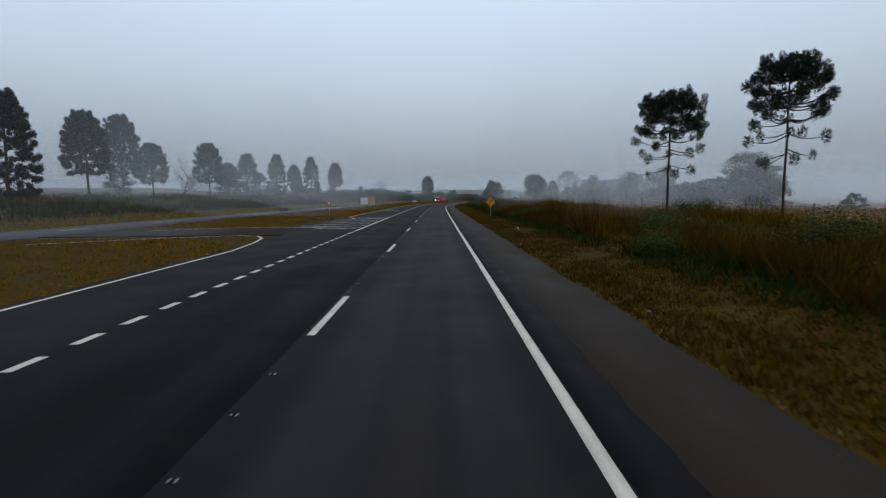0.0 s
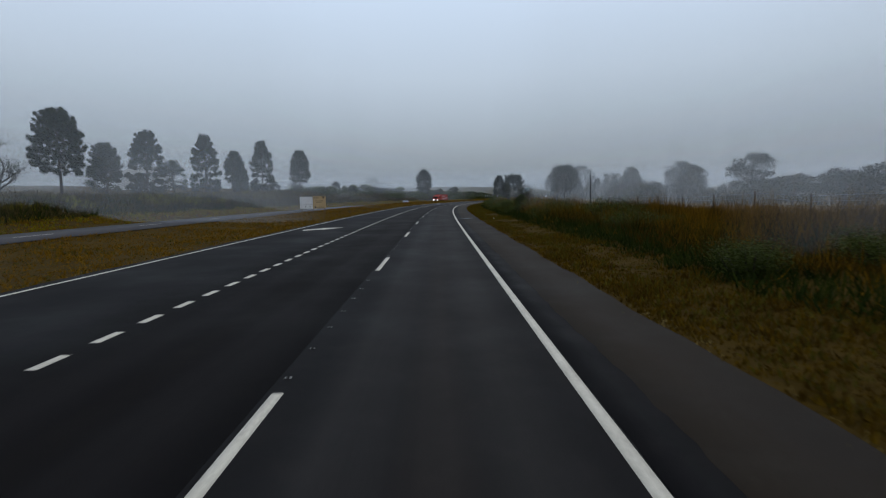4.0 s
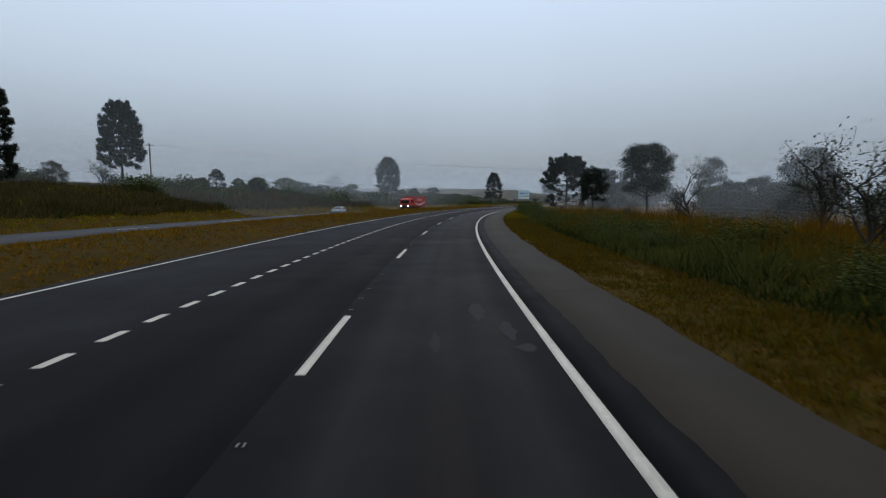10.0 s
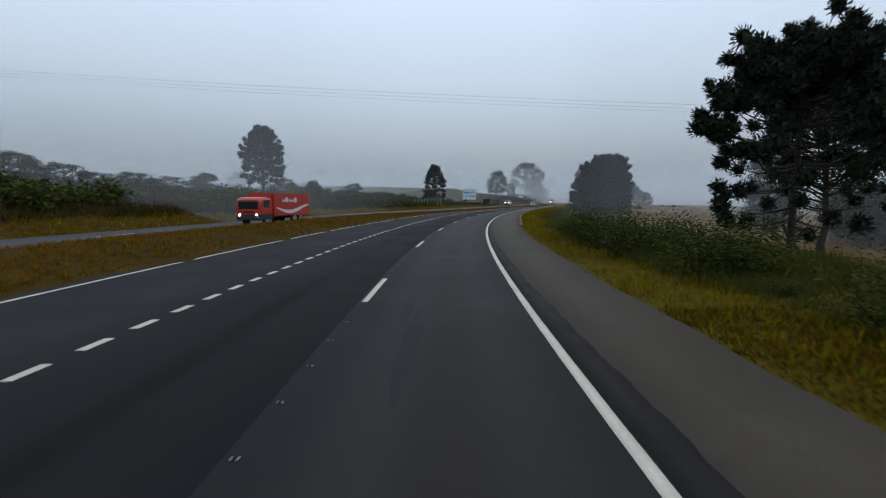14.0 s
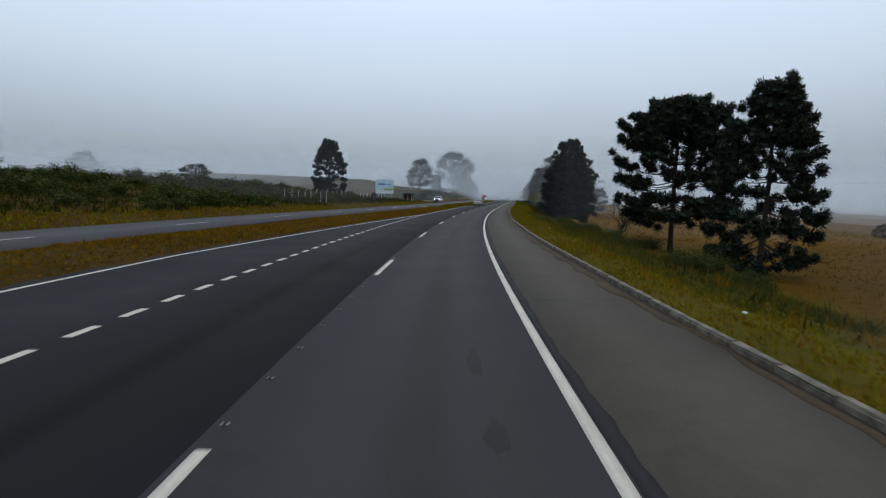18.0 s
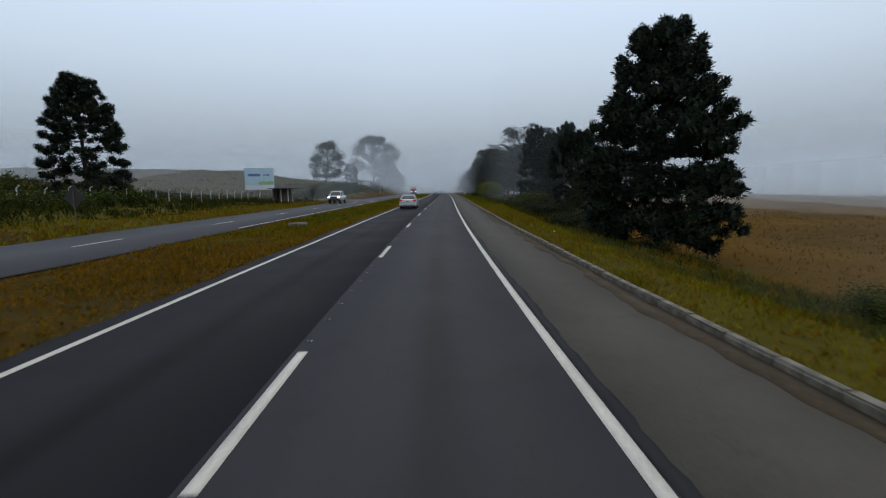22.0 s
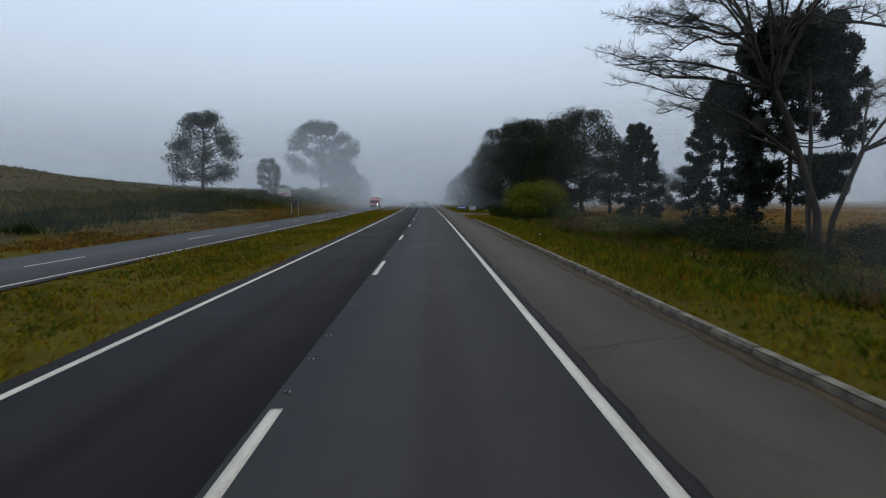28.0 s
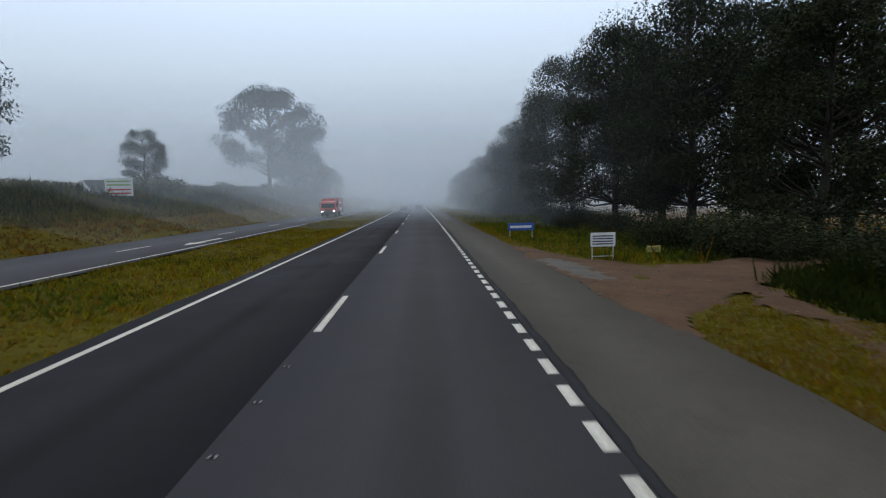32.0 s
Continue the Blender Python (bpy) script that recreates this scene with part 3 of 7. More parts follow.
def araucaria(seed, H, R, low, shape, whorls, per, poms, needles=130, size=0.55, ragged=0.12, fine=1.0):
    """A parana pine: straight trunk, whorls of bare upswept branches with dense rounded plumes of needles at their ends. shape: radius along the crown, 0 low to 1 top."""
    rng = np.random.default_rng(seed)
    trunk, crown = Geo(), Geo()
    z = np.linspace(-0.4, H * 0.97, 9)
    bend = np.cumsum(rng.normal(0, 0.04, (9, 2)), 0) * H / 12
    pts = np.c_[bend - bend[0], z]
    rad = np.interp(z, (-0.4, 0.3, H), (0.024 * H, 0.019 * H, 0.006 * H))
    trunk.tube(pts, rad, 9)
    cen, way = [], []
    lumps = [(rng.uniform(0, 6.28), rng.uniform(0, 1), rng.uniform(-ragged, ragged)) for _ in range(7)]
    whorls, size = max(6, int(round(whorls * 0.88))), size * 1.25
    for w in range(whorls):
        u = min(1, max(0, (w + rng.uniform(-0.3, 0.3)) / max(1, whorls - 1)))
        zb = H * (low + (0.94 - low) * u)
        r = max(0.2, R * np.interp(u, *shape) - size * 0.5)
        n = max(4, int(round(per * 0.95 * (0.5 + 0.6 * r / R))))
        ph = rng.uniform(0, 6.28)
        for b in range(n):
            a = ph + (b + rng.uniform(-0.35, 0.35)) * 2 * np.pi / n
            uneven = sum(g * math.exp(-((u - v) / 0.22) ** 2) * max(0, math.cos(a - c)) for c, v, g in lumps)
            rr = r * (rng.uniform(0.88, 1.0) + 0.6 * uneven)
            if rng.random() < 0.03 + 0.08 * (1 - u):
                continue
            k = np.linspace(0, 1, 6)
            sag = rng.uniform(0.10, 0.22) * rr * (1 - u * 0.6)
            up = rng.uniform(0.02, 0.14) * rr + 0.22 * u * rr
            zl = zb + rng.uniform(-0.55, 0.55) * H * (0.94 - low) / whorls
            lx = np.interp(zl, z, pts[:, 0]), np.interp(zl, z, pts[:, 1])
            p = np.c_[lx[0] + np.cos(a) * rr * k, lx[1] + np.sin(a) * rr * k, zl - sag * np.sin(np.pi * k) * 1.3 + up * k ** 2.2]
            trunk.tube(p, np.interp(k, (0, 1), (0.011 + 0.006 * rr, 0.012)), 4)
            # plumes sit on the outer part of each limb, and further in towards the top, so that the crown is a shell round bare limbs
            cover = np.interp(u, (0, 0.35, 0.6, 0.8, 1.0), (0.22, 0.27, 0.42, 0.8, 1.0))
            m = max(1, int(round(poms * 0.48 * cover * rr / (0.75 * size))))
            for q in range(-2, m):
                if q < 0 and rng.random() < 0.2 or q > 0 and rng.random() < 0.12:
                    continue
                kk = 1.0 - cover * max(0, q) / m * rng.uniform(0.85, 1.1) - (0.10 if q < 0 else 0)
                base = np.array([np.interp(kk, k, p[:, c]) for c in range(3)])
                fan = (-1, 1)[q % 2] * rng.uniform(0.45, 1.15) * size * (1.15 if q < 0 else (q > 0) * 0.8)
                hang = rng.uniform(-0.3, 1.1) * size * (1 - 0.8 * u) if q < 1 else rng.normal(0, 0.2)
                cen.append(base + np.array((-np.sin(a) * fan, np.cos(a) * fan, rng.normal(0, 0.10) - hang)))
                way.append((np.cos(a), np.sin(a), 0.45))
    for q in range(5):
        cen.append(np.array((pts[-1, 0], pts[-1, 1], H * 0.955)) + rng.normal(0, 1, 3) * np.array((R * .09, R * .09, 0.012 * H)))
        way.append((0, 0, 1))
    needles = max(80, int(needles * 0.66))
    big = rng.uniform(0.75, 1.25, len(cen)) * size
    cen, way, big = np.repeat(np.array(cen), needles, 0), np.repeat(np.array(way), needles, 0), np.repeat(big, needles)
    dirs = rng.normal(0, 1, cen.shape)
    dirs /= np.linalg.norm(dirs, axis=1)[:, None]
    # lobed plume, longer along its branch
    lobes = dirs * (rng.uniform(0.12, 0.52, len(cen)) * big)[:, None] * np.array((0.92, 0.92, 1.0)) + way * (rng.uniform(-0.5, 0.1, len(cen)) * big)[:, None]
    crown.blades(cen + lobes, dirs + np.array((0, 0, 0.25)), rng.uniform(0.24, 0.42, len(cen)) * big * (0.6 + 0.4 * fine), rng.uniform(0.045, 0.08, len(cen)) * fine * big ** 0.5, rng)
    return trunk, crown


ICO_V = np.array([(a, b * 1.618, 0) for a in (-1, 1) for b in (-1, 1)] + [(0, a, b * 1.618) for a in (-1, 1) for b in (-1, 1)] + [(b * 1.618, 0, a) for a in (-1, 1) for b in (-1, 1)]) / 1.902
ICO_F = np.array([(a, b, c) for a in range(12) for b in range(a) for c in range(b) if max(np.linalg.norm(ICO_V[p] - ICO_V[q]) for p, q in ((a, b), (b, c), (a, c))) < 1.2])


def plumed_pine(seed, H, rings, plume=0.42, needles=150, stem=0.017, spike=1.0):
    """A parana pine seen near by: long bare arms that end in tight round plumes. rings: for each whorl its height on the trunk (share of H), reach in metres, rise of the tip in metres, arms, plumes an arm, share of the arm that carries them."""
    rng = np.random.default_rng(seed)
    trunk, crown = Geo(), Geo()
    z = np.linspace(-0.4, H * 0.96, 10)
    bend = np.cumsum(rng.normal(0, 0.035, (10, 2)), 0) * H / 12
    pts = np.c_[bend - bend[0], z]
    trunk.tube(pts, np.interp(z, (-0.4, 0.3, H), (stem * 1.3 * H, stem * H, 0.005 * H)), 10)
    cen, way = [], []
    for share, reach, rise, arms, count, cover in rings:
        ph = rng.uniform(0, 6.28)
        for b in range(arms):
            a = ph + (b + rng.uniform(-0.3, 0.3)) * 2 * np.pi / arms
            rr, up = reach * rng.uniform(0.78, 1.08), rise * rng.uniform(0.7, 1.2) + rng.normal(0, 0.12)
            z0 = H * share + rng.uniform(-0.02, 0.02) * H
            k = np.linspace(0, 1, 8)
            ox, oy = np.interp(z0, z, pts[:, 0]), np.interp(z0, z, pts[:, 1])
            swing = rng.normal(0, 0.10) * rr * np.sin(np.pi * k)
            sag = rng.uniform(0.05, 0.13) * rr * (1.0 if up < 0.4 * rr else 0.4)
            p = np.c_[ox + np.cos(a) * rr * k - np.sin(a) * swing, oy + np.sin(a) * rr * k + np.cos(a) * swing, z0 - sag * np.sin(np.pi * k) + up * (0.55 * k + 0.45 * k ** 3)]
            trunk.tube(p, np.interp(k, (0, 1), (0.018 + 0.009 * rr, 0.014)), 5)
            for q in range(count):
                kk = 1.0 - cover * (q / max(1, count - 1)) * rng.uniform(0.8, 1.15)
                base = np.array([np.interp(kk, k, p[:, c]) for c in range(3)])
                fan = 0.0 if q == 0 else (-1, 1)[q % 2] * rng.uniform(0.6, 1.7) * plume
                tip = base + np.array((-np.sin(a) * fan + np.cos(a) * 0.25, np.cos(a) * fan + np.sin(a) * 0.25, rng.uniform(-0.35, 0.75) * plume))
                if q:
                    trunk.tube([base, (base + tip) / 2 - (0, 0, 0.05), tip], (0.014, 0.012, 0.008), 4)
                cen.append(tip)
                way.append((np.cos(a) * 0.6 - np.sin(a) * fan, np.sin(a) * 0.6 + np.cos(a) * fan, 0.5))
    for q in range(7):
        cen.append(np.array((pts[-1, 0], pts[-1, 1], H * 0.96)) + rng.normal(0, 1, 3) * np.array((0.75, 0.75, 0.25)) * plume * 1.6)
        way.append((0, 0, 1))
    cen, way = np.array(cen), np.array(way)
    way /= np.linalg.norm(way, axis=1)[:, None] + 1e-9
    big = rng.uniform(0.75, 1.3, len(cen)) * plume
    for c, w, r in zip(cen, way, big):
        v = ICO_V * rng.uniform(0.75, 1.15, (12, 1)) * r * 0.66 / spike
        crown.add(c + v + w * (v @ w)[:, None] * 0.35, ICO_F)
    cen, way, big = np.repeat(cen, needles, 0), np.repeat(way, needles, 0), np.repeat(big, needles)
    dirs = rng.normal(0, 1, cen.shape)
    dirs /= np.linalg.norm(dirs, axis=1)[:, None]
    out = dirs + way * 0.45 + rng.normal(0, 0.25, dirs.shape)
    out /= np.linalg.norm(out, axis=1)[:, None]
    crown.blades(cen + dirs * (rng.uniform(0.35, 0.78, len(cen)) * big)[:, None], out, rng.uniform(0.35, 0.62, len(cen)) * big * spike, rng.uniform(0.05, 0.085, len(cen)) * big, rng)
    return trunk, crown


def branching(geo, rng, p, way, length, rad, level, ends, spread=0.6, rise=0.15, kids=3, sides=(8, 6, 5, 4, 3)):
    """Limbs that fork until they are twigs; ends collects the tips."""
    k = 5 if level < 3 else 3
    pts, d = [p], np.array(way, float)
    for _ in range(k):
        d = d + rng.normal(0, 0.14, 3) + np.array((0, 0, rise * 0.25))
        d /= np.linalg.norm(d)
        pts.append(pts[-1] + d * length / k)
    geo.tube(np.array(pts), np.linspace(rad, rad * 0.62, k + 1), sides[min(level, 4)])
    if level >= 2:
        ends.append((pts[k // 2], d))
    if level >= spread_levels[0]:
        ends.append((pts[-1], d))
        return
    for c in range((kids + 4 if level == 0 else kids) + (rng.random() < 0.4)):
        a = rng.normal(0, 1, 3)
        a -= d * a.dot(d)
        a /= np.linalg.norm(a) + 1e-9
        w = d * (1 - spread * 0.45) + a * spread * rng.uniform(0.7, 1.25) + np.array((0, 0, rise))
        if level >= 1:
            w[2] *= flat_by[0]
        w /= np.linalg.norm(w)
        i = -1 if c == 0 else rng.integers(max(1, k - 3), k + 1)
        branching(geo, rng, pts[i], w, length * rng.uniform(0.62, 0.82) * (0.62 if level == 0 and c else 1), rad * 0.58, level + 1, ends, spread, rise, kids, sides)


spread_levels = [4]
flat_by = [1.0]


def leaf_clumps(geo, rng, ends, per, radius, leaf, droop=0.2):
    c = np.repeat(np.array([e[0] for e in ends]), per, 0)
    o = rng.normal(0, 1, c.shape) * radius * np.array((1, 1, 0.75))
    dirs = rng.normal(0, 1, c.shape) + np.array((0, 0, -droop * 3))
    dirs /= np.linalg.norm(dirs, axis=1)[:, None]
    geo.blades(c + o, dirs, rng.uniform(0.6, 1.3, len(c)) * leaf, rng.uniform(0.18, 0.32, len(c)) * leaf, rng)


def broadleaf(seed, H, levels=4, trunk_part=0.32, spread=0.62, rise=0.16, kids=3, per=70, clump=0.6, leaf=0.26, droop=0.25, thick=0.022, flat=1.0):
    rng = np.random.default_rng(seed)
    wood, crown, ends = Geo(), Geo(), []
    spread_levels[0], flat_by[0] = levels, flat
    branching(wood, rng, np.array((0, 0, -0.3)), (rng.normal(0, .05), rng.normal(0, .05), 1), H * trunk_part, H * thick, 0, ends, spread, rise, kids)
    if per:
        leaf_clumps(crown, rng, ends, per, clump, leaf, droop)
    return wood, crown


def crowned(seed, H, R, low, clumps, size, leaves, leaf, shape, wood=1.0, droop=0.2, hollow=0.45, bend=0.06):
    """A broadleaf tree: a bent trunk, a limb to each clump of leaves, clumps spread under a rounded envelope with gaps between them."""
    rng = np.random.default_rng(seed)
    trunk, crown = Geo(), Geo()
    z = np.linspace(-0.4, H * 0.82, 9)
    off = np.cumsum(rng.normal(0, bend * H / 9, (9, 2)), 0)
    pts = np.c_[off - off[0], z]
    trunk.tube(pts, np.interp(z, (-0.4, 0.4, H), (0.027 * H, 0.02 * H, 0.005 * H)) * wood, 8)
    cen = []
    for c in range(clumps):
        u = rng.uniform(0, 1) ** 0.85
        a = rng.uniform(0, 6.283)
        r = R * np.interp(u, *shape) * rng.uniform(hollow, 1.0) ** 0.7
        zc = H * (low + (0.97 - low) * u) - size * 0.4
        cx = np.array((np.interp(zc, z, pts[:, 0]) + np.cos(a) * r, np.interp(zc, z, pts[:, 1]) + np.sin(a) * r, zc))
        zs = max(H * 0.12, min(zc - 0.55 * r, H * 0.78))
        s0 = np.array((np.interp(zs, z, pts[:, 0]), np.interp(zs, z, pts[:, 1]), zs))
        m1 = s0 + (cx - s0) * 0.45 + np.array((0, 0, -0.04 * r)) + rng.normal(0, 0.12, 3)
        trunk.tube(np.array([s0, m1, cx]), np.array((0.006 * H, 0.004 * H, 0.0015 * H)) * wood, 4)
        for t in range(3):
            trunk.tube(np.array([m1 + (cx - m1) * 0.5, cx + rng.normal(0, size * 0.7, 3)]), np.array((0.002 * H, 0.0008 * H)) * wood, 3)
        cen.append(cx)
    c = np.repeat(np.array(cen), leaves, 0)
    o = rng.normal(0, 1, c.shape)
    o *= (rng.random(len(c)) ** 0.35 * 1.25 / (np.linalg.norm(o, axis=1) + 1e-9))[:, None] * size * np.array((1.1, 1.1, 0.72)) * np.repeat(rng.uniform(0.65, 1.25, clumps), leaves)[:, None]
    dirs = rng.normal(0, 1, c.shape) + np.array((0, 0, -droop * 3))
    dirs /= np.linalg.norm(dirs, axis=1)[:, None]
    crown.blades(c + o, dirs, rng.uniform(0.6, 1.3, len(c)) * leaf, rng.uniform(0.16, 0.30, len(c)) * leaf, rng)
    return trunk, crown


def parasol(seed, H, R):
    """A leafless spreading tree: limbs that leave low, arch outwards and end in a flat roof of fine twigs."""
    rng = np.random.default_rng(seed)
    g, twigs = Geo(), Geo()
    roof = lambda r: H * (0.94 - 0.16 * (r / R) ** 2.2)
    fork, side = np.array((-2.6, 2.0, H * 0.48)), np.array((2.3, -1.3, H * 0.30))
    away = lambda p: math.hypot(p[0] - fork[0], p[1] - fork[1])
    g.tube(np.array([(0, 0, -0.4), (-0.2, 0.1, H * 0.12), (-1.1, 0.9, H * 0.28), (-1.9, 1.4, H * 0.40), fork]), (0.019 * H, 0.016 * H, 0.014 * H, 0.0125 * H, 0.012 * H), 9)
    g.tube(np.array([(0.5, -0.3, -0.4), (0.8, -0.4, H * 0.10), (1.4, -0.9, H * 0.20), side]), (0.014 * H, 0.012 * H, 0.0105 * H, 0.009 * H), 8)
    g.tube(np.array([(-0.4, 0.4, -0.4), (-0.2, 0.7, H * 0.16), (0.5, 1.0, H * 0.34), (0.2, 1.2, H * 0.55)]), (0.012 * H, 0.010 * H, 0.008 * H, 0.005 * H), 7)
    limbs = []
    for m in range(5):
        a0, knee = m * 1.26 + rng.uniform(-0.3, 0.3), H * rng.uniform(0.56, 0.68)
        r0 = R * rng.uniform(0.14, 0.26)
        node = fork + np.array((np.cos(a0) * r0, np.sin(a0) * r0, knee - fork[2]))
        g.tube(np.array([fork, (fork + node) / 2 + rng.normal(0, 0.12, 3), node]), (0.0095 * H, 0.008 * H, 0.0065 * H), 7)
        for c in range(3):
            limbs.append((node, a0 + (c - 1) * 0.62 + rng.uniform(-0.2, 0.2), R * rng.uniform(0.45, 0.95), 0))
        limbs.append((node, a0 + rng.uniform(-0.5, 0.5), R * rng.uniform(0.8, 1.02), H * rng.uniform(0.52, 0.72)))
    limbs += [(fork, a0, R * r0, H * z0) for a0, r0, z0 in ((2.6, 1.05, 0.56), (2.15, 1.0, 0.66), (3.3, 0.9, 0.60))]
    low = np.array((-1.0, 0.8, H * 0.27))
    limbs += [(low, a0, R * r0, H * z0) for a0, r0, z0 in ((2.7, 0.95, 0.44), (2.3, 0.8, 0.40))]
    limbs += [(side, a0, R * r0, H * z0) for a0, r0, z0 in ((-0.55, 1.1, 0.40), (-0.9, 1.0, 0.48), (-0.2, 1.0, 0.54), (-0.6, 0.8, 0.62), (0.4, 0.8, 0.56))]
    limbs += [(fork, 1.0 + 3.1 * m, R * 0.3, 0) for m in range(2)]
    bs, ws, ln, wd = [], [], [], []

    def spray(p0, p1, n, size):
        for _ in range(n):
            o = p0 + (p1 - p0) * rng.uniform(0.25, 1.0)
            d = (p1 - p0) / (np.linalg.norm(p1 - p0) + 1e-6) + rng.normal(0, 1.1, 3) * np.array((1, 1, 0.7)) + np.array((0, 0, 0.25))
            bs.append(o), ws.append(d / np.linalg.norm(d)), ln.append(size * rng.uniform(0.5, 1.2)), wd.append(0.009)

    for start, a, r, fixed in limbs:
        top = fixed or roof(r) - 0.4
        k = np.linspace(0, 1, 9)
        run = max(R * 0.25, r - away(start) * (start[2] > 0.45 * H))
        p = np.c_[start[0] + np.cos(a) * run * k, start[1] + np.sin(a) * run * k, start[2] + (top - start[2]) * (1 - (1 - k) ** 1.7)] + np.cumsum(rng.normal(0, 0.24, (9, 3)), 0) * k[:, None]
        g.tube(p, np.linspace(0.0056 * H, 0.0018 * H, 9), 6)
        for q in range(8):
            kk = rng.uniform(0.3, 1.0)
            b = np.array([np.interp(kk, k, p[:, c]) for c in range(3)])
            aa = a + rng.normal(0, 0.7)
            l1 = R * rng.uniform(0.18, 0.38)
            e = b + np.array((np.cos(aa) * l1, np.sin(aa) * l1, 0))
            re = away(e)
            e[2] = min(roof(re), b[2] + rng.uniform(0.12, 0.75) * l1) if not fixed else b[2] + rng.uniform(0.0, 0.3) * l1
            mid = (b + e) / 2 + np.array((0, 0, 0.06 * l1)) + rng.normal(0, 0.14, 3)
            g.tube(np.array([b, mid, e]), (0.0022 * H, 0.0016 * H, 0.0008 * H), 4)
            for t in range(10):
                f = rng.uniform(0.2, 1.0)
                s0 = b + (mid - b) * f * 2 if f < 0.5 else mid + (e - mid) * (f * 2 - 1)
                at = aa + rng.normal(0, 1.1)
                l2 = l1 * rng.uniform(0.3, 0.55)
                s1 = s0 + np.array((np.cos(at) * l2, np.sin(at) * l2, rng.uniform(0.0, 0.35) * l2))
                s1[2] = min(s1[2], roof(min(R * 1.1, away(s1))) + 0.15)
                m2 = (s0 + s1) / 2 + rng.normal(0, 0.12, 3)
                g.tube(np.array([s0, m2, s1]), (0.0009 * H, 0.0007 * H, 0.0004 * H), 3)
                spray(s0, m2, 6, 0.5), spray(m2, s1, 8, 0.5)
    twigs.blades(np.array(bs), np.array(ws), np.array(ln), np.array(wd), rng)
    return g, twigs


def shrub(seed, w, h, leaves=6500, leaf=0.07):
    rng = np.random.default_rng(seed)
    wood, crown = Geo(), Geo()
    tips = []
    for _ in range(14):
        a, r = rng.uniform(0, 6.28), rng.uniform(0.2, 1) ** 0.6
        tip = np.array((np.cos(a) * r * w * 0.5, np.sin(a) * r * w * 0.5, h * (1.02 - 0.55 * r * r) * rng.uniform(0.75, 1.05)))
        base = np.array((tip[0] * 0.15, tip[1] * 0.15, -0.15))
        mid = (tip * 0.45 + base * 0.55) + np.array((tip[0] * .2, tip[1] * .2, 0))
        wood.tube([base, mid, tip], (0.03, 0.02, 0.008), 4)
        for k in np.linspace(0.3, 1.0, 5):
            tips.append(base + (tip - base) * k)
    tips = np.array(tips)
    c = tips[rng.integers(0, len(tips), leaves)] + rng.normal(0, 1, (leaves, 3)) * np.array((w * 0.11, w * 0.11, h * 0.13))
    c[:, 2] = np.abs(c[:, 2])
    dirs = rng.normal(0, 1, c.shape) + np.array((0, 0, 0.5))
    dirs /= np.linalg.norm(dirs, axis=1)[:, None]
    crown.blades(c, dirs, rng.uniform(0.6, 1.3, leaves) * leaf, rng.uniform(0.2, 0.34, leaves) * leaf, rng)
    return wood, crown


KINDS = {}


def species(key, H, R, wood, crown, wood_mat, leaf_mat):
    """Keep a tree's two meshes for use at several places."""
    a = wood.mesh("trunk", [wood_mat], True)
    b = crown.mesh("crown", [leaf_mat]) if crown.n else None
    pts = np.concatenate(crown.v if crown.n else wood.v)
    KINDS[key] = (float(pts[:, 2].max()), float(np.percentile(np.hypot(pts[:, 0], pts[:, 1]), 96)), a, b)


def plant(key, x, y, H, R, label, name="tree", category="tree", group="", turn=None, z=None, sink=0.0, lean=0.0):
    h0, r0, a, b = KINDS[key]
    root = tree_root(name, label, category, group)
    zz = float(floor_z(x, y)[0]) if z is None else z
    rnd = random.Random(int(x * 31 + y * 17))
    m = pose(x, y, zz - sink, lean, 0, rnd.uniform(0, 360) if turn is None else turn) @ Matrix.Diagonal((R / r0, R / r0, H / h0, 1))
    root.matrix_world = m
    for nm, me in (("trunk", a), ("crown", b)):
        if me:
            new(nm, me).parent = root
    return root


EGG = ((0, 0.15, 0.4, 0.7, 0.88, 1.0), (0.80, 1.0, 1.0, 0.80, 0.52, 0.20))
TALL = ((0, 0.2, 0.5, 0.8, 1.0), (0.85, 1.0, 0.88, 0.66, 0.26))
species("pine_dense", 14, 4.4, *araucaria(1, 14, 4.4, 0.07, EGG, 17, 9, 2.6, 84, 0.66, fine=1.15), BARK, NEEDLE)
# share of height, reach, rise, arms, plumes, cover
species("pine_umbrella", 8.3, 3.2, *plumed_pine(61, 8.3, ((0.16, 2.3, -0.3, 5, 1, 0), (0.24, 2.6, -0.2, 6, 1, 0), (0.33, 2.9, 0.0, 6, 2, 0.15), (0.42, 3.1, 0.5, 7, 3, 0.2), (0.50, 3.3, 1.1, 9, 4, 0.25), (0.58, 3.0, 1.5, 9, 5, 0.3), (0.66, 2.6, 1.6, 9, 5, 0.35), (0.74, 2.1, 1.4, 9, 5, 0.5), (0.81, 1.7, 1.1, 8, 5, 0.7), (0.88, 1.2, 0.7, 7, 4, 0.8)), 0.36), BARK, NEEDLE)
species("pine_spread", 13.9, 5.4, *plumed_pine(62, 13.9, ((0.24, 3.4, -0.8, 4, 3, 0.3), (0.30, 4.5, -0.9, 8, 5, 0.35), (0.37, 4.7, -0.4, 8, 6, 0.35), (0.45, 5.0, 0.5, 8, 5, 0.28), (0.52, 5.0, 1.2, 9, 5, 0.28), (0.59, 4.7, 1.8, 10, 6, 0.32), (0.66, 4.2, 2.2, 10, 6, 0.4), (0.73, 3.5, 2.1, 10, 6, 0.5), (0.80, 2.7, 1.8, 9, 6, 0.65), (0.87, 1.9, 1.2, 8, 5, 0.8)), 0.52), BARK, NEEDLE)
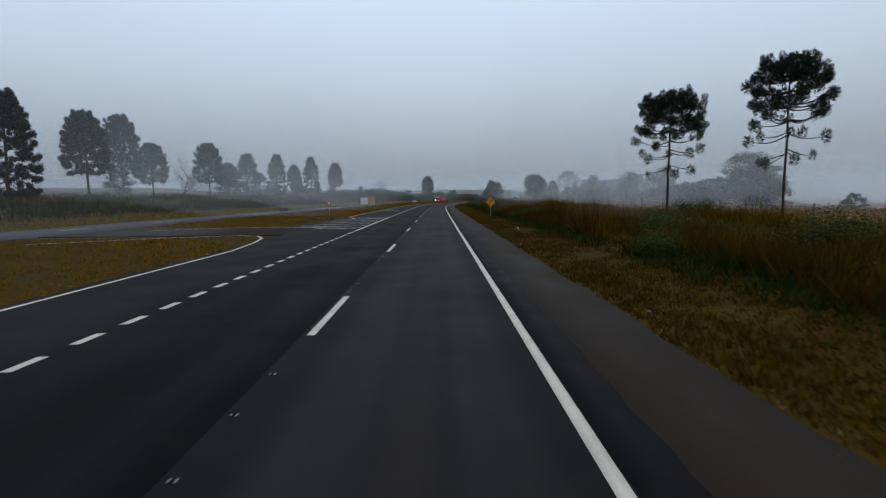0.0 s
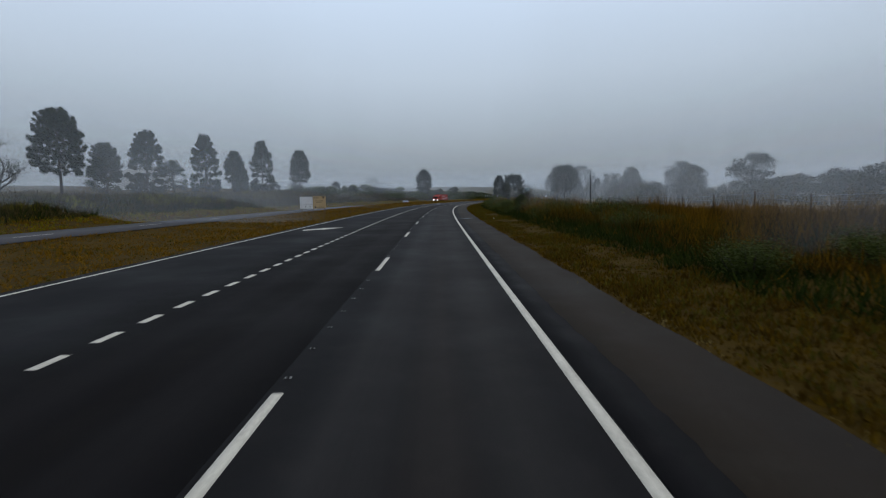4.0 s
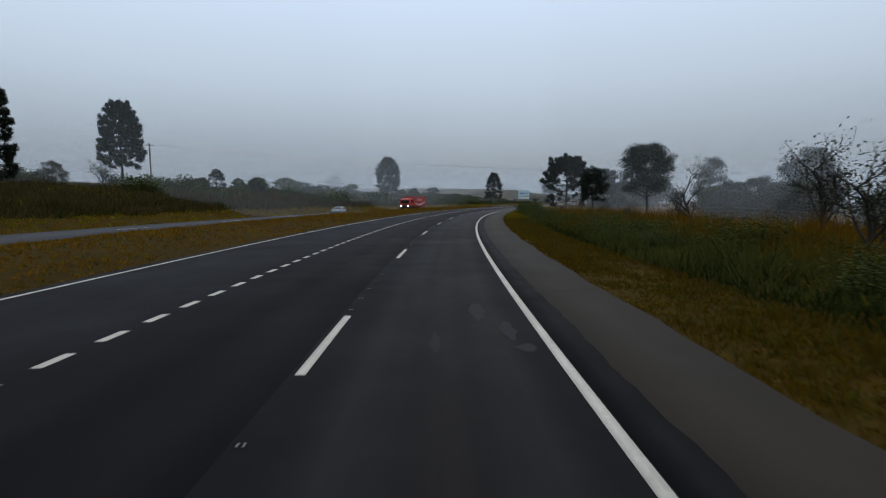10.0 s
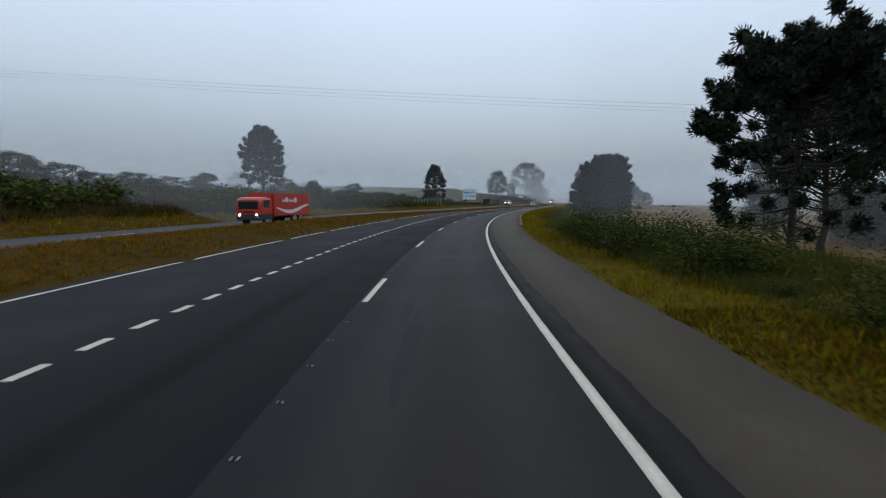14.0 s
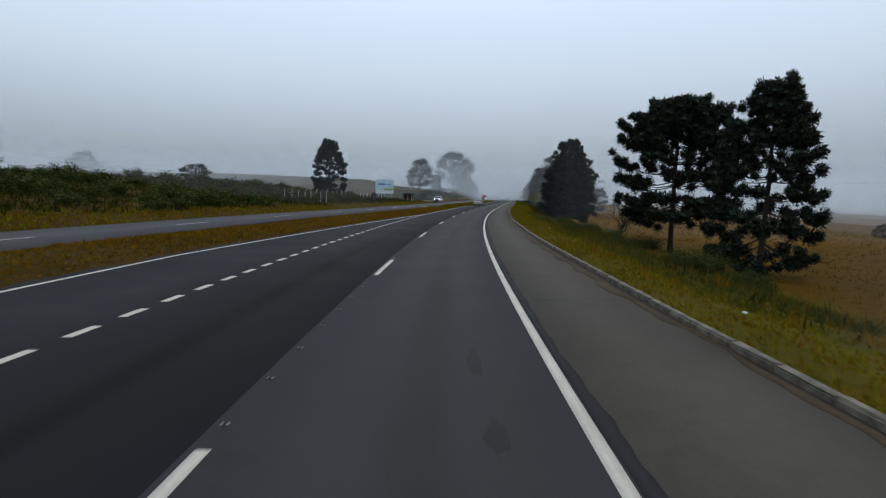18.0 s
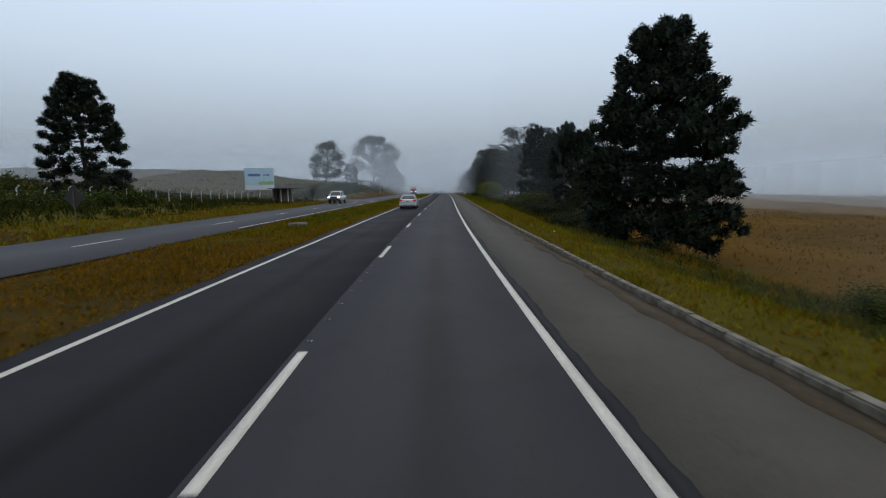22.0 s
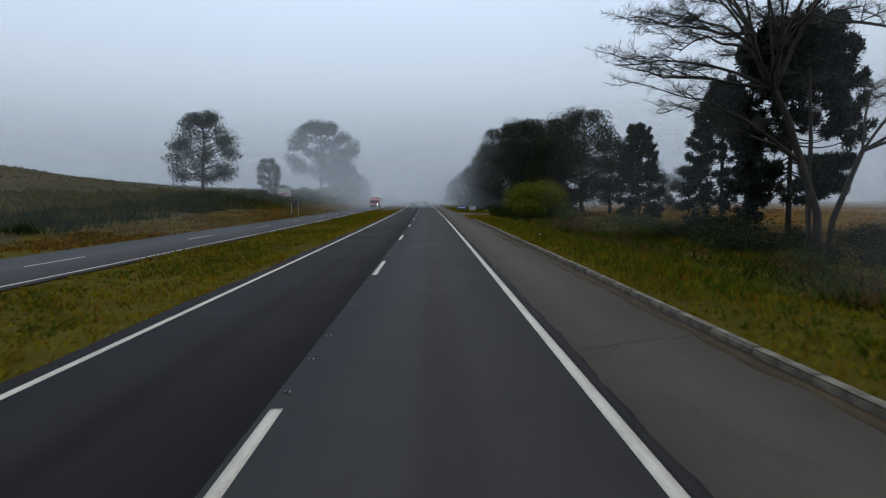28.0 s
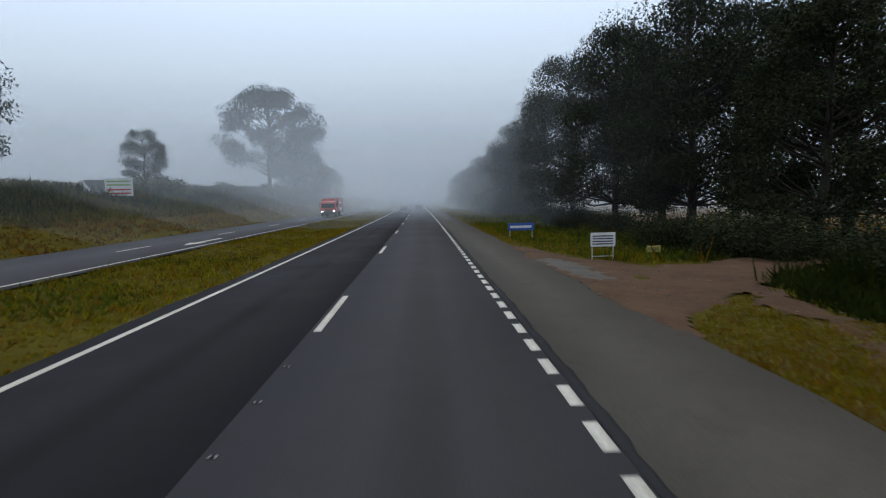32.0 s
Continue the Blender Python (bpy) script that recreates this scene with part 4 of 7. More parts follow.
species("pine_column", 12.0, 3.2, *plumed_pine(63, 12.0, ((0.10, 3.0, -0.9, 5, 4, 0.25), (0.17, 3.2, -0.8, 6, 4, 0.25), (0.25, 3.3, -0.5, 6, 4, 0.25), (0.33, 3.2, -0.3, 7, 4, 0.28), (0.41, 3.1, 0.1, 6, 4, 0.28), (0.49, 3.0, 0.4, 7, 4, 0.3), (0.57, 2.8, 0.5, 7, 4, 0.32), (0.64, 2.5, 0.6, 7, 4, 0.4), (0.71, 2.1, 0.7, 7, 4, 0.5), (0.78, 1.7, 0.7, 7, 4, 0.65), (0.85, 1.3, 0.6, 6, 4, 0.8), (0.91, 0.8, 0.4, 5, 3, 0.8)), 0.44), BARK, NEEDLE)
species("pine_full", 14.0, 4.2, *plumed_pine(70, 14.0, ((0.09, 3.5, -0.6, 7, 4, 0.35), (0.15, 3.9, -0.6, 9, 4, 0.35), (0.22, 4.1, -0.4, 9, 5, 0.38), (0.29, 4.1, -0.2, 10, 5, 0.4), (0.36, 4.0, 0.0, 10, 5, 0.4), (0.43, 3.9, 0.3, 10, 5, 0.4), (0.50, 3.7, 0.5, 10, 5, 0.42), (0.57, 3.4, 0.6, 9, 5, 0.45), (0.64, 3.0, 0.7, 9, 5, 0.5), (0.71, 2.6, 0.8, 8, 4, 0.6), (0.78, 2.1, 0.8, 7, 4, 0.7), (0.85, 1.6, 0.7, 6, 4, 0.8), (0.91, 1.0, 0.5, 6, 4, 0.8)), 0.50, 120), BARK, NEEDLE)
species("pine_egg", 14.0, 3.8, *plumed_pine(67, 14.0, ((0.30, 2.9, -0.5, 6, 3, 0.25), (0.37, 3.5, -0.3, 8, 4, 0.28), (0.44, 3.7, 0.1, 9, 5, 0.3), (0.51, 3.7, 0.5, 9, 5, 0.3), (0.58, 3.6, 0.8, 10, 5, 0.35), (0.65, 3.3, 1.1, 10, 5, 0.4), (0.72, 2.9, 1.3, 9, 5, 0.5), (0.79, 2.3, 1.3, 9, 5, 0.65), (0.86, 1.6, 1.0, 8, 4, 0.8), (0.91, 1.0, 0.6, 6, 3, 0.8)), 0.50, 90), BARK, NEEDLE)
species("dark_dome", 14.8, 5.0, *crowned(64, 14.8, 5.0, 0.44, 90, 1.05, 330, 0.27, ((0, 0.2, 0.5, 0.8, 1.0), (0.7, 0.95, 1.0, 0.8, 0.4)), hollow=0.35, bend=0.1), BARK, NEEDLE)
species("pine_tall", 14, 4.4, *araucaria(3, 14, 4.4, 0.16, TALL, 13, 8, 1.8, 90, 0.72), BARK, NEEDLE)
species("pine_flat", 7.6, 2.0, *plumed_pine(68, 7.6, ((0.45, 1.4, -0.3, 4, 1, 0), (0.55, 1.7, -0.15, 5, 1, 0), (0.63, 1.9, 0.1, 7, 2, 0.15), (0.70, 2.0, 0.3, 9, 4, 0.3), (0.77, 1.9, 0.5, 10, 5, 0.35), (0.84, 1.6, 0.6, 10, 5, 0.5), (0.91, 1.1, 0.4, 8, 4, 0.8)), 0.20, 130, 0.012, 1.9), BARK, NEEDLE)
species("pine_young", 4.6, 1.4, *plumed_pine(69, 4.6, ((0.42, 1.0, -0.1, 5, 3, 0.4), (0.52, 1.2, 0.1, 7, 4, 0.5), (0.62, 1.3, 0.3, 8, 4, 0.6), (0.72, 1.2, 0.4, 8, 4, 0.6), (0.82, 0.9, 0.4, 7, 4, 0.7), (0.92, 0.5, 0.3, 4, 2, 0.4)), 0.19, 120, 0.013, 2.0), BARK, NEEDLE)
DOME = ((0, 0.25, 0.6, 0.85, 1.0), (0.55, 0.95, 1.0, 0.72, 0.25))
BUSH = ((0, 0.2, 0.5, 0.8, 1.0), (0.8, 1.0, 0.98, 0.72, 0.25))
COLUMN = ((0, 0.2, 0.7, 1.0), (0.75, 1.0, 0.85, 0.35))
species("gum", 14, 7, *crowned(11, 14, 6.6, 0.24, 95, 1.15, 210, 0.34, DOME, 1.0, 0.5), BARK, LEAF_GREY)
species("gum_c", 14, 5, *crowned(31, 14, 5.4, 0.16, 80, 1.15, 190, 0.34, BUSH, 1.0, 0.5, hollow=0.55, bend=0.1), BARK, LEAF_GREY)
species("gum_b", 14, 6, *crowned(12, 14, 4.2, 0.18, 72, 1.0, 200, 0.32, COLUMN, 0.9, 0.5), BARK, LEAF_GREY)
species("wood_a", 16, 6, *crowned(13, 16, 5.4, 0.12, 92, 1.3, 420, 0.235, BUSH, hollow=0.6), BARK, LEAF)
species("wood_b", 16, 6, *crowned(14, 16, 4.8, 0.16, 78, 1.25, 420, 0.235, COLUMN, hollow=0.6), BARK, LEAF)
species("leafy", 8, 4, *crowned(25, 8, 3.6, 0.12, 84, 0.72, 230, 0.22, DOME), BARK, SHRUB)
species("dark_leafy", 8, 4, *crowned(66, 8, 3.6, 0.14, 66, 0.72, 420, 0.17, ((0, 0.2, 0.5, 0.75, 1.0), (0.6, 1.0, 0.9, 0.75, 0.4)), hollow=0.35, bend=0.1), BARK, LEAF)
species("canopy", 16, 9, *parasol(15, 16, 9), BARK, LEAF_GREY)
species("sparse", 4.5, 1.6, *broadleaf(16, 5, 4, 0.26, 0.7, 0.3, 2, 5, 0.16, 0.075, 0.1, 0.012), BARK, LEAF)
species("sparse_b", 4.5, 1.6, *broadleaf(17, 5, 4, 0.26, 0.75, 0.25, 2, 4, 0.16, 0.075, 0.1, 0.012), BARK, LEAF)
species("bare", 4, 1.2, *broadleaf(18, 4.4, 4, 0.40, 0.5, 0.35, 2, 0, thick=0.012), BARK_PALE, LEAF)
species("round", 8, 4, *crowned(19, 8, 4.0, 0.10, 46, 0.85, 95, 0.40, BUSH), BARK, LEAF)
for q in range(3):
    species("shrub_%d" % q, 1.5, 1.0, *shrub(20 + q, 2.0, 1.5), BARK, SHRUB)
    # thicket: the shrub in darker leaf colour, which stands in for shade under trees
    species("thicket_%d" % q, 1.5, 1.0, *shrub(40 + q, 2.0, 1.5, 6000, 0.07), BARK, LEAF)
    species("scrub_%d" % q, 1.5, 1.0, *shrub(30 + q, 2.0, 1.5, 620, 0.25), BARK, SHRUB)

ROW = "row of pines beyond the opposite carriageway"
for key, x, y, H, R in (("pine_egg", -66.8, 105.6, 16.8, 4.0), ("pine_column", -49.0, 66.0, 13.5, 3.3), ("pine_egg", -66.6, 116.3, 17.7, 3.8), ("pine_egg", -63.1, 121.7, 12.3, 3.4), ("pine_egg", -59.7, 142.5, 14.4, 3.7), ("pine_column", -57.1, 162.6, 13.2, 3.4),
                              ("pine_column", -54.1, 182.1, 14.3, 3.3), ("pine_column", -47.0, 201.7, 14.6, 3.1), ("pine_egg", -41.5, 219.9, 13.6, 3.1)):
    plant(key, x, y, H, R, "tall dark parana pine with a rounded crown on the grassy bank", "parana_pine", "tree", ROW)
for x, y, H, R in ((-58.3, 151.8, 9.5, 2.6), (-50.8, 191.6, 11.0, 2.4)):
    plant("pine_egg", x, y, H, R, "smaller dark parana pine between taller ones on the bank", "parana_pine", "tree", ROW)
plant("pine_egg", -3.6, 279.0, 12.4, 3.3, "parana pine with an airy domed crown beside the opposite road", "parana_pine")
plant("pine_column", 40.1, 366.6, 13.4, 3.9, "dense dark parana pine beside the opposite road", "parana_pine")
plant("pine_flat", 14.2, 32.4, 7.3, 1.75, "young parana pine with a flat umbrella crown in dry grass", "parana_pine")
plant("pine_flat", 17.2, 27.7, 7.8, 1.6, "slender parana pine with bare lower branches", "parana_pine", turn=100)
plant("pine_umbrella", 24.8, 209.8, 8.5, 3.3, "umbrella-shaped dark parana pine with bare arms standing at the field's edge", "parana_pine")
plant("dark_dome", 44.1, 225.6, 14.6, 4.7, "tall dark tree with a high domed crown on bare stems", "tree")
plant("sparse_b", 34.5, 219.0, 5.6, 2.6, "thin brownish tree between two taller ones", "scrub_tree")
plant("pine_young", 18.8, 183.0, 4.7, 1.25, "young parana pine with long spiky branches", "parana_pine")
plant("pine_spread", 58.1, 283.1, 13.7, 4.8, "broad dense parana pine at the edge of the field", "parana_pine")
plant("pine_column", 52.7, 270.6, 12.0, 2.95, "dense dark parana pine at the edge of the field", "parana_pine")
plant("pine_full", 74.6, 322.6, 14.5, 4.4, "very dense conical parana pine beside the shoulder", "parana_pine")
plant("pine_umbrella", 89.6, 346.2, 10.2, 2.9, "parana pine with an open trunk and clustered crown", "parana_pine")
plant("pine_column", 100.2, 366.8, 13.4, 2.7, "dark conical parana pine in a roadside clump", "parana_pine")
plant("pine_column", 107.0, 371.4, 13.5, 2.9, "dark parana pine in a roadside clump", "parana_pine")
plant("canopy", 119.6, 389.2, 17.6, 9.8, "leafless spreading tree with a flat canopy of fine twigs", "bare_tree", turn=0)
plant("pine_column", 139.9, 416.6, 11.8, 2.6, "dark parana pine behind the cane clump", "parana_pine")
plant("pine_column", 126.5, 398.6, 11.8, 2.8, "lower dark parana pine beside the bare spreading tree", "parana_pine")
plant("pine_spread", 127.6, 394.4, 16.0, 4.0, "dense dark parana pine beside the bare spreading tree", "parana_pine")
plant("gum_c", 98.4, 483.2, 15.4, 6.2, "eucalyptus with a loose misty crown on the hill", "eucalyptus_tree")
plant("wood_b", 115.6, 506.9, 8.6, 2.9, "small eucalyptus on the bank in mist", "eucalyptus_tree")
plant("gum", 141.6, 549.1, 25.0, 12.5, "huge eucalyptus fading into mist", "eucalyptus_tree", turn=40)
plant("gum_b", 147.0, 545.0, 13.0, 6, "eucalyptus at the foot of a larger one, in mist", "eucalyptus_tree")
plant("wood_a", 152.0, 548.0, 12.0, 5.0, "eucalyptus at the foot of a larger one, in mist", "eucalyptus_tree")
plant("wood_a", 157.0, 553.0, 9.5, 4.5, "low eucalyptus at the roadside in mist", "eucalyptus_tree")
plant("bare", 17.5, 461.5, 6.2, 1.8, "small bare tree on the far ridge", "bare_tree")
plant("round", -63, 574.4, 14, 8.5, "broad round tree far off in mist", "tree")
for key, x, y, H, R in (("sparse", 18.7, 157.6, 4.3, 1.6), ("sparse_b", 19.8, 168.7, 4.8, 1.7), ("sparse", 15.6, 135.4, 3.2, 1.6), ("bare", 15.0, 115.9, 2.7, 0.9), ("bare", 13.3, 125.1, 3.2, 1.1), ("sparse_b", 18.7, 175.1, 2.6, 1.0), ("sparse_b", 61.4, 294.2, 5.8, 1.7), ("sparse", 17.4, 146.9, 3.1, 1.8), ("sparse_b", 16.2, 149.0, 1.7, 1.3), ("sparse", 15.1, 151.8, 3.6, 1.5)):
    plant(key, x, y, H, R, "small scrubby tree in the roadside grass", "scrub_tree", "tree", "scrub trees on the verge")
plant("gum_b", 83.4, 271.1, 16.5, 4.6, "tall feathery eucalyptus out in the misty field", "eucalyptus_tree")
plant("gum_b", 87.0, 276.0, 9.0, 4.0, "lower eucalyptus out in the misty field", "eucalyptus_tree")
plant("dark_leafy", 86.0, 337.1, 8.4, 3.6, "dark loose broadleaf tree at the roadside", "leafy_tree")
plant("dark_leafy", 90.8, 345.0, 5.2, 2.6, "low leafy tree under the pine", "leafy_tree")
plant("pine_column", 113.0, 373.8, 16.0, 3.2, "open spiky parana pine at the field's edge", "parana_pine")


# ---- grass and scrub ----
def grass(name, label, n, s_range, d_of, tall, wide, mat, seed, blades=4, keep=None, lean=0.45):
    """Many blades in tufts over a strip of the plan, one object."""
    rng = np.random.default_rng(seed)
    s = rng.uniform(*s_range, n)
    lo, hi = d_of(s)
    d = lo + (hi - lo) * rng.random(n)
    x, y = road(s, d)
    if keep is not None:
        ok = keep(s, d, x, y, rng)
        s, d, x, y = s[ok], d[ok], x[ok], y[ok]
    z = height(s, d, x, y)
    patch = 0.75 + 0.35 * ripple(x, y, 0.55) + 0.25 * ripple(x + 9, y - 4, 1.7)
    h = np.clip(patch, 0.35, 1.5) * rng.uniform(tall[0], tall[1], len(s))
    base = np.repeat(np.stack((x, y, z - 0.02), 1), blades, 0) + np.c_[rng.normal(0, 0.05 + 0.06 * tall[1], (len(s) * blades, 2)), np.zeros(len(s) * blades)]
    way = rng.normal(0, 1, base.shape) * np.array((lean, lean, 0.12)) + np.array((0, 0, 1))
    way /= np.linalg.norm(way, axis=1)[:, None]
    g = Geo()
    g.blades(base, way, np.repeat(h, blades) * rng.uniform(0.6, 1.15, len(base)), rng.uniform(wide[0], wide[1], len(base)), rng, 0, 0.35)
    return tagged(part(name, g, mat), label, "grass", kind="stuff")


def clear_entry(s, d, x, y, rng):
    """True off the earth track and its mouth."""
    near = np.interp(d, (5.3, 6.4, 7.0, 8.4, 9.5, 11.5, 15), (456.4, 457.0, 458.0, 459.6, 460.6, 462.2, 464.8))
    far = np.interp(d, (5.3, 5.9, 6.6, 7.6, 8.8, 11.2, 15), (474, 471.5, 469.2, 465.9, 464.6, 464.9, 467.0))
    return ~((s > near) & (s < far) & (d < 15)) & ((s < 446) | (s > 462) | (d > 9.4))


grass("verge_grass", "short amber grass along the shoulder", 40000, (-2, 205), lambda s: (shoulder_edge(s) + 0.1, shoulder_edge(s) + np.interp(s, (0, 20, 110, 180), (3.2, 4.0, 3.4, 2.6))), (0.08, 0.24), (0.011, 0.019), AMBERGRASS, 1, keep=lambda s, d, x, y, rng: rng.random(len(s)) < np.interp(s, (0, 45, 95), (0.15, 0.35, 1.0)))
grass("umber_verge_grass", "short dark umber grass along the shoulder", 24000, (-2, 95), lambda s: (shoulder_edge(s) + 0.1, shoulder_edge(s) + 4.0), (0.08, 0.24), (0.011, 0.019), UMBERGRASS, 56, keep=lambda s, d, x, y, rng: rng.random(len(s)) < np.interp(s, (30, 95), (1.0, 0.2)))
grass("dark_verge_grass", "dark olive grass along the shoulder", 15000, (-2, 205), lambda s: (shoulder_edge(s) + 0.3, shoulder_edge(s) + 3.4), (0.10, 0.30), (0.010, 0.020), OLIVEGRASS, 21, keep=lambda s, d, x, y, rng: rng.random(len(s)) < np.interp(s, (0, 40, 110), (0.25, 0.4, 1.0)))
grass("weed_belt", "tall dark green weeds behind the mown strip", 20000, (-2, 204), lambda s: (np.interp(s, (0, 20, 110, 200), (8.8, 9.6, 9.0, 8.3)) + 0.4 * np.sin(s * 0.23), np.full(len(s), 14.0)), (0.4, 1.05), (0.012, 0.022), RANKGRASS, 51, 5, keep=lambda s, d, x, y, rng: (ripple(x, y, 0.4) > -0.35) & (rng.random(len(s)) < np.interp(s, (60, 61, 110, 150), (0.4, 1, 1, 0.15))), lean=0.6)
grass("umber_weeds", "tall umber and ochre grass crowding the verge", 17000, (-2, 110), lambda s: (np.interp(s, (0, 20, 110), (9.0, 10.0, 9.4)) + 0.4 * np.sin(s * 0.31), np.full(len(s), 17.0)), (0.5, 1.25), (0.008, 0.016), UMBERGRASS, 54, 6, keep=lambda s, d, x, y, rng: rng.random(len(s)) < np.interp(s, (50, 110), (1, 0.35)), lean=0.4)
grass("brown_weed_tops", "tall umber seed stalks rising out of the weeds", 13000, (-2, 204), lambda s: (10.2 + 0.8 * np.sin(s * 0.17), np.full(len(s), 19.0)), (0.7, 1.6), (0.007, 0.014), FIELDGRASS, 52, 6, lean=0.22)
grass("near_weed_wall", "dense umber weeds crowding the verge at the start of the way", 15000, (2, 66), lambda s: (9.4 + 0.4 * np.sin(s * 0.4), np.full(len(s), 13.0)), (0.6, 1.3), (0.014, 0.026), UMBERGRASS, 53, 6, keep=lambda s, d, x, y, rng: ripple(x, y, 0.5) > -0.35, lean=0.5)
grass("soft_weeds", "soft grey-green weeds behind the amber strip", 26000, (110, 238), lambda s: (np.interp(s, (110, 200, 238), (8.9, 8.3, 8.2)) + 0.4 * np.sin(s * 0.23), np.full(len(s), 14.5)), (0.35, 0.95), (0.007, 0.014), WEED, 61, 6, keep=lambda s, d, x, y, rng: rng.random(len(s)) < np.interp(s, (110, 150), (0.3, 1)), lean=0.5)
grass("lush_bank_growth", "soft green growth below the parana pines", 22000, (238, 345), lambda s: (shoulder_edge(s) + 3.0 + 0.5 * np.sin(s * 0.3), np.full(len(s), 17.0)), (0.2, 0.6), (0.008, 0.016), WEED, 62, 5, keep=lambda s, d, x, y, rng: ripple(x, y, 0.3) + 0.5 * ripple(x, y, 0.9) > -0.5, lean=0.5)
grass("green_verge_grass", "short yellow-green grass along the shoulder", 24000, (195, 560), lambda s: (shoulder_edge(s) + 0.2, shoulder_edge(s) + 4.2), (0.12, 0.42), (0.010, 0.020), GREENGRASS, 22, keep=clear_entry)
grass("dry_verge_grass", "dry ochre grass along the shoulder", 9000, (195, 560), lambda s: (shoulder_edge(s) + 0.05, shoulder_edge(s) + 4.2), (0.12, 0.46), (0.012, 0.022), DRYGRASS, 2, keep=clear_entry)
grass("lush_verge_grass", "lush green grass along the shoulder", 21000, (376, 515), lambda s: (shoulder_edge(s) + 0.8, np.full(len(s), 20.0)), (0.2, 0.55), (0.014, 0.028), LUSH, 31, keep=lambda s, d, x, y, rng: clear_entry(s, d, x, y, rng) & ((s < 445) | (s > 464)))
mouth = lambda s, d, x, y, rng: (s < np.interp(d, (5.3, 6.4, 7.0, 8.4, 9.5), (456.6, 457.3, 458.3, 459.8, 460.6)) - 2.2 * rng.random(len(s)) ** 2.2) & (rng.random(len(s)) < np.interp(d, (6.2, 7.4, 9.5), (1, 0.55, 0.35)))
grass("dry_entry_grass", "short pale grass before the earth track", 10000, (445, 461), lambda s: (shoulder_edge(s) + 0.02, np.full(len(s), 9.6)), (0.03, 0.13), (0.007, 0.014), STRAW, 33, keep=mouth)
grass("gold_entry_grass", "short golden grass before the earth track", 7000, (445, 461), lambda s: (shoulder_edge(s) + 0.02, np.full(len(s), 9.6)), (0.04, 0.17), (0.007, 0.014), GREENGRASS, 59, keep=mouth)
grass("tan_entry_grass", "short tan grass before the earth track", 11000, (445, 461), lambda s: (shoulder_edge(s) + 0.02, np.full(len(s), 9.6)), (0.04, 0.15), (0.007, 0.014), DRYGRASS, 63, keep=mouth)
grass("straw_edge", "pale dead straw at the shoulder's edge", 5000, (-2, 560), lambda s: (shoulder_edge(s) - 0.22, shoulder_edge(s) + 0.40), (0.04, 0.13), (0.008, 0.014), STRAW, 23, keep=clear_entry)
grass("gutter_weeds", "dry weeds and straw caught along the kerb", 3200, (232, 452), lambda s: (kerb_line(s) - 0.34, kerb_line(s) + 0.02), (0.03, 0.13), (0.008, 0.016), DRYGRASS, 55, keep=lambda s, d, x, y, rng: (ripple(x, y, 0.7) + 0.6 * ripple(x, y, 2.1) > 0.25) & clear_entry(s, d, x, y, rng))
grass("rank_verge_grass", "dark rank grass behind the dry roadside strip", 6000, (-2, 190), lambda s: (shoulder_edge(s) + 2.8, np.full(len(s), 10.0)), (0.25, 0.75), (0.012, 0.024), RANKGRASS, 45)
bankside = lambda s: (np.interp(s, (0, 200, 240, 300, 600), (9.3, 8.6, 9.5, 9.5, 9.5)), np.interp(s, (0, 372, 396, 600), (16.0, 16.0, 24.0, 24.0)))
grass("tall_grass", "tall rank dark green grass on the bank", 26000, (0, 560), bankside, (0.25, 0.9), (0.011, 0.022), RANKGRASS, 3, 5, lambda s, d, x, y, rng: clear_entry(s, d, x, y, rng) & (rng.random(len(s)) < np.interp(s, (110, 150, 330, 350), (1, 0.12, 0.12, 1))), 0.6)
grass("tall_dry_grass", "tall dry grass on the bank", 7000, (0, 560), bankside, (0.3, 0.9), (0.010, 0.018), DRYGRASS, 4, 6, clear_entry, 0.7)
grass("field_grass", "tawny rough grass of the open field", 26000, (0, 520), lambda s: (np.full(len(s), 14.0), np.full(len(s), 62.0)), (0.2, 0.6), (0.012, 0.026), FIELDGRASS, 5, 4)
in_median = lambda s, d, x, y, rng: (d < turn_edge(s) - 0.30 - 0.12 * rng.random(len(s))) & (d > opp_near(s) + 0.12) & ~((s > 33.8) & (s < 43.6)) & ~((s > 27) & (s < 35) & (d > -8 - (35 - s) * 0))
med = lambda s: (opp_near(s), turn_edge(s))
grass("ochre_median_grass", "low ochre grass of the median", 40000, (0, 345), med, (0.10, 0.32), (0.012, 0.023), DRYGRASS, 6, keep=in_median)
grass("dark_median_grass", "dark olive tufts in the median", 9000, (0, 330), med, (0.08, 0.24), (0.014, 0.026), OLIVEGRASS, 24, keep=in_median)
grass("median_grass", "low yellow-green grass of the median", 16500, (330, 560), med, (0.12, 0.36), (0.012, 0.022), GREENGRASS, 25, keep=in_median)
grass("olive_median_grass", "darker olive tufts in the median", 7000, (330, 560), lambda s: (opp_near(s), turn_edge(s) - 1.5), (0.12, 0.30), (0.012, 0.024), OLIVEGRASS, 42, keep=in_median)
grass("dry_median_grass", "dry ochre grass of the median", 11000, (320, 560), med, (0.10, 0.30), (0.012, 0.024), DRYGRASS, 7, keep=in_median)
grass("lush_median_grass", "fresh green patches in the median", 6000, (335, 470), lambda s: (opp_near(s) + 0.6, turn_edge(s) - 1.6), (0.15, 0.36), (0.014, 0.026), LUSH, 32, keep=lambda s, d, x, y, rng: ripple(x, y, 0.35) > -0.2)
grass("median_straw", "pale dead straw along the median's edge", 4000, (-2, 560), lambda s: (turn_edge(s) - 0.75, turn_edge(s) - 0.2), (0.04, 0.13), (0.008, 0.014), STRAW, 26, keep=in_median)
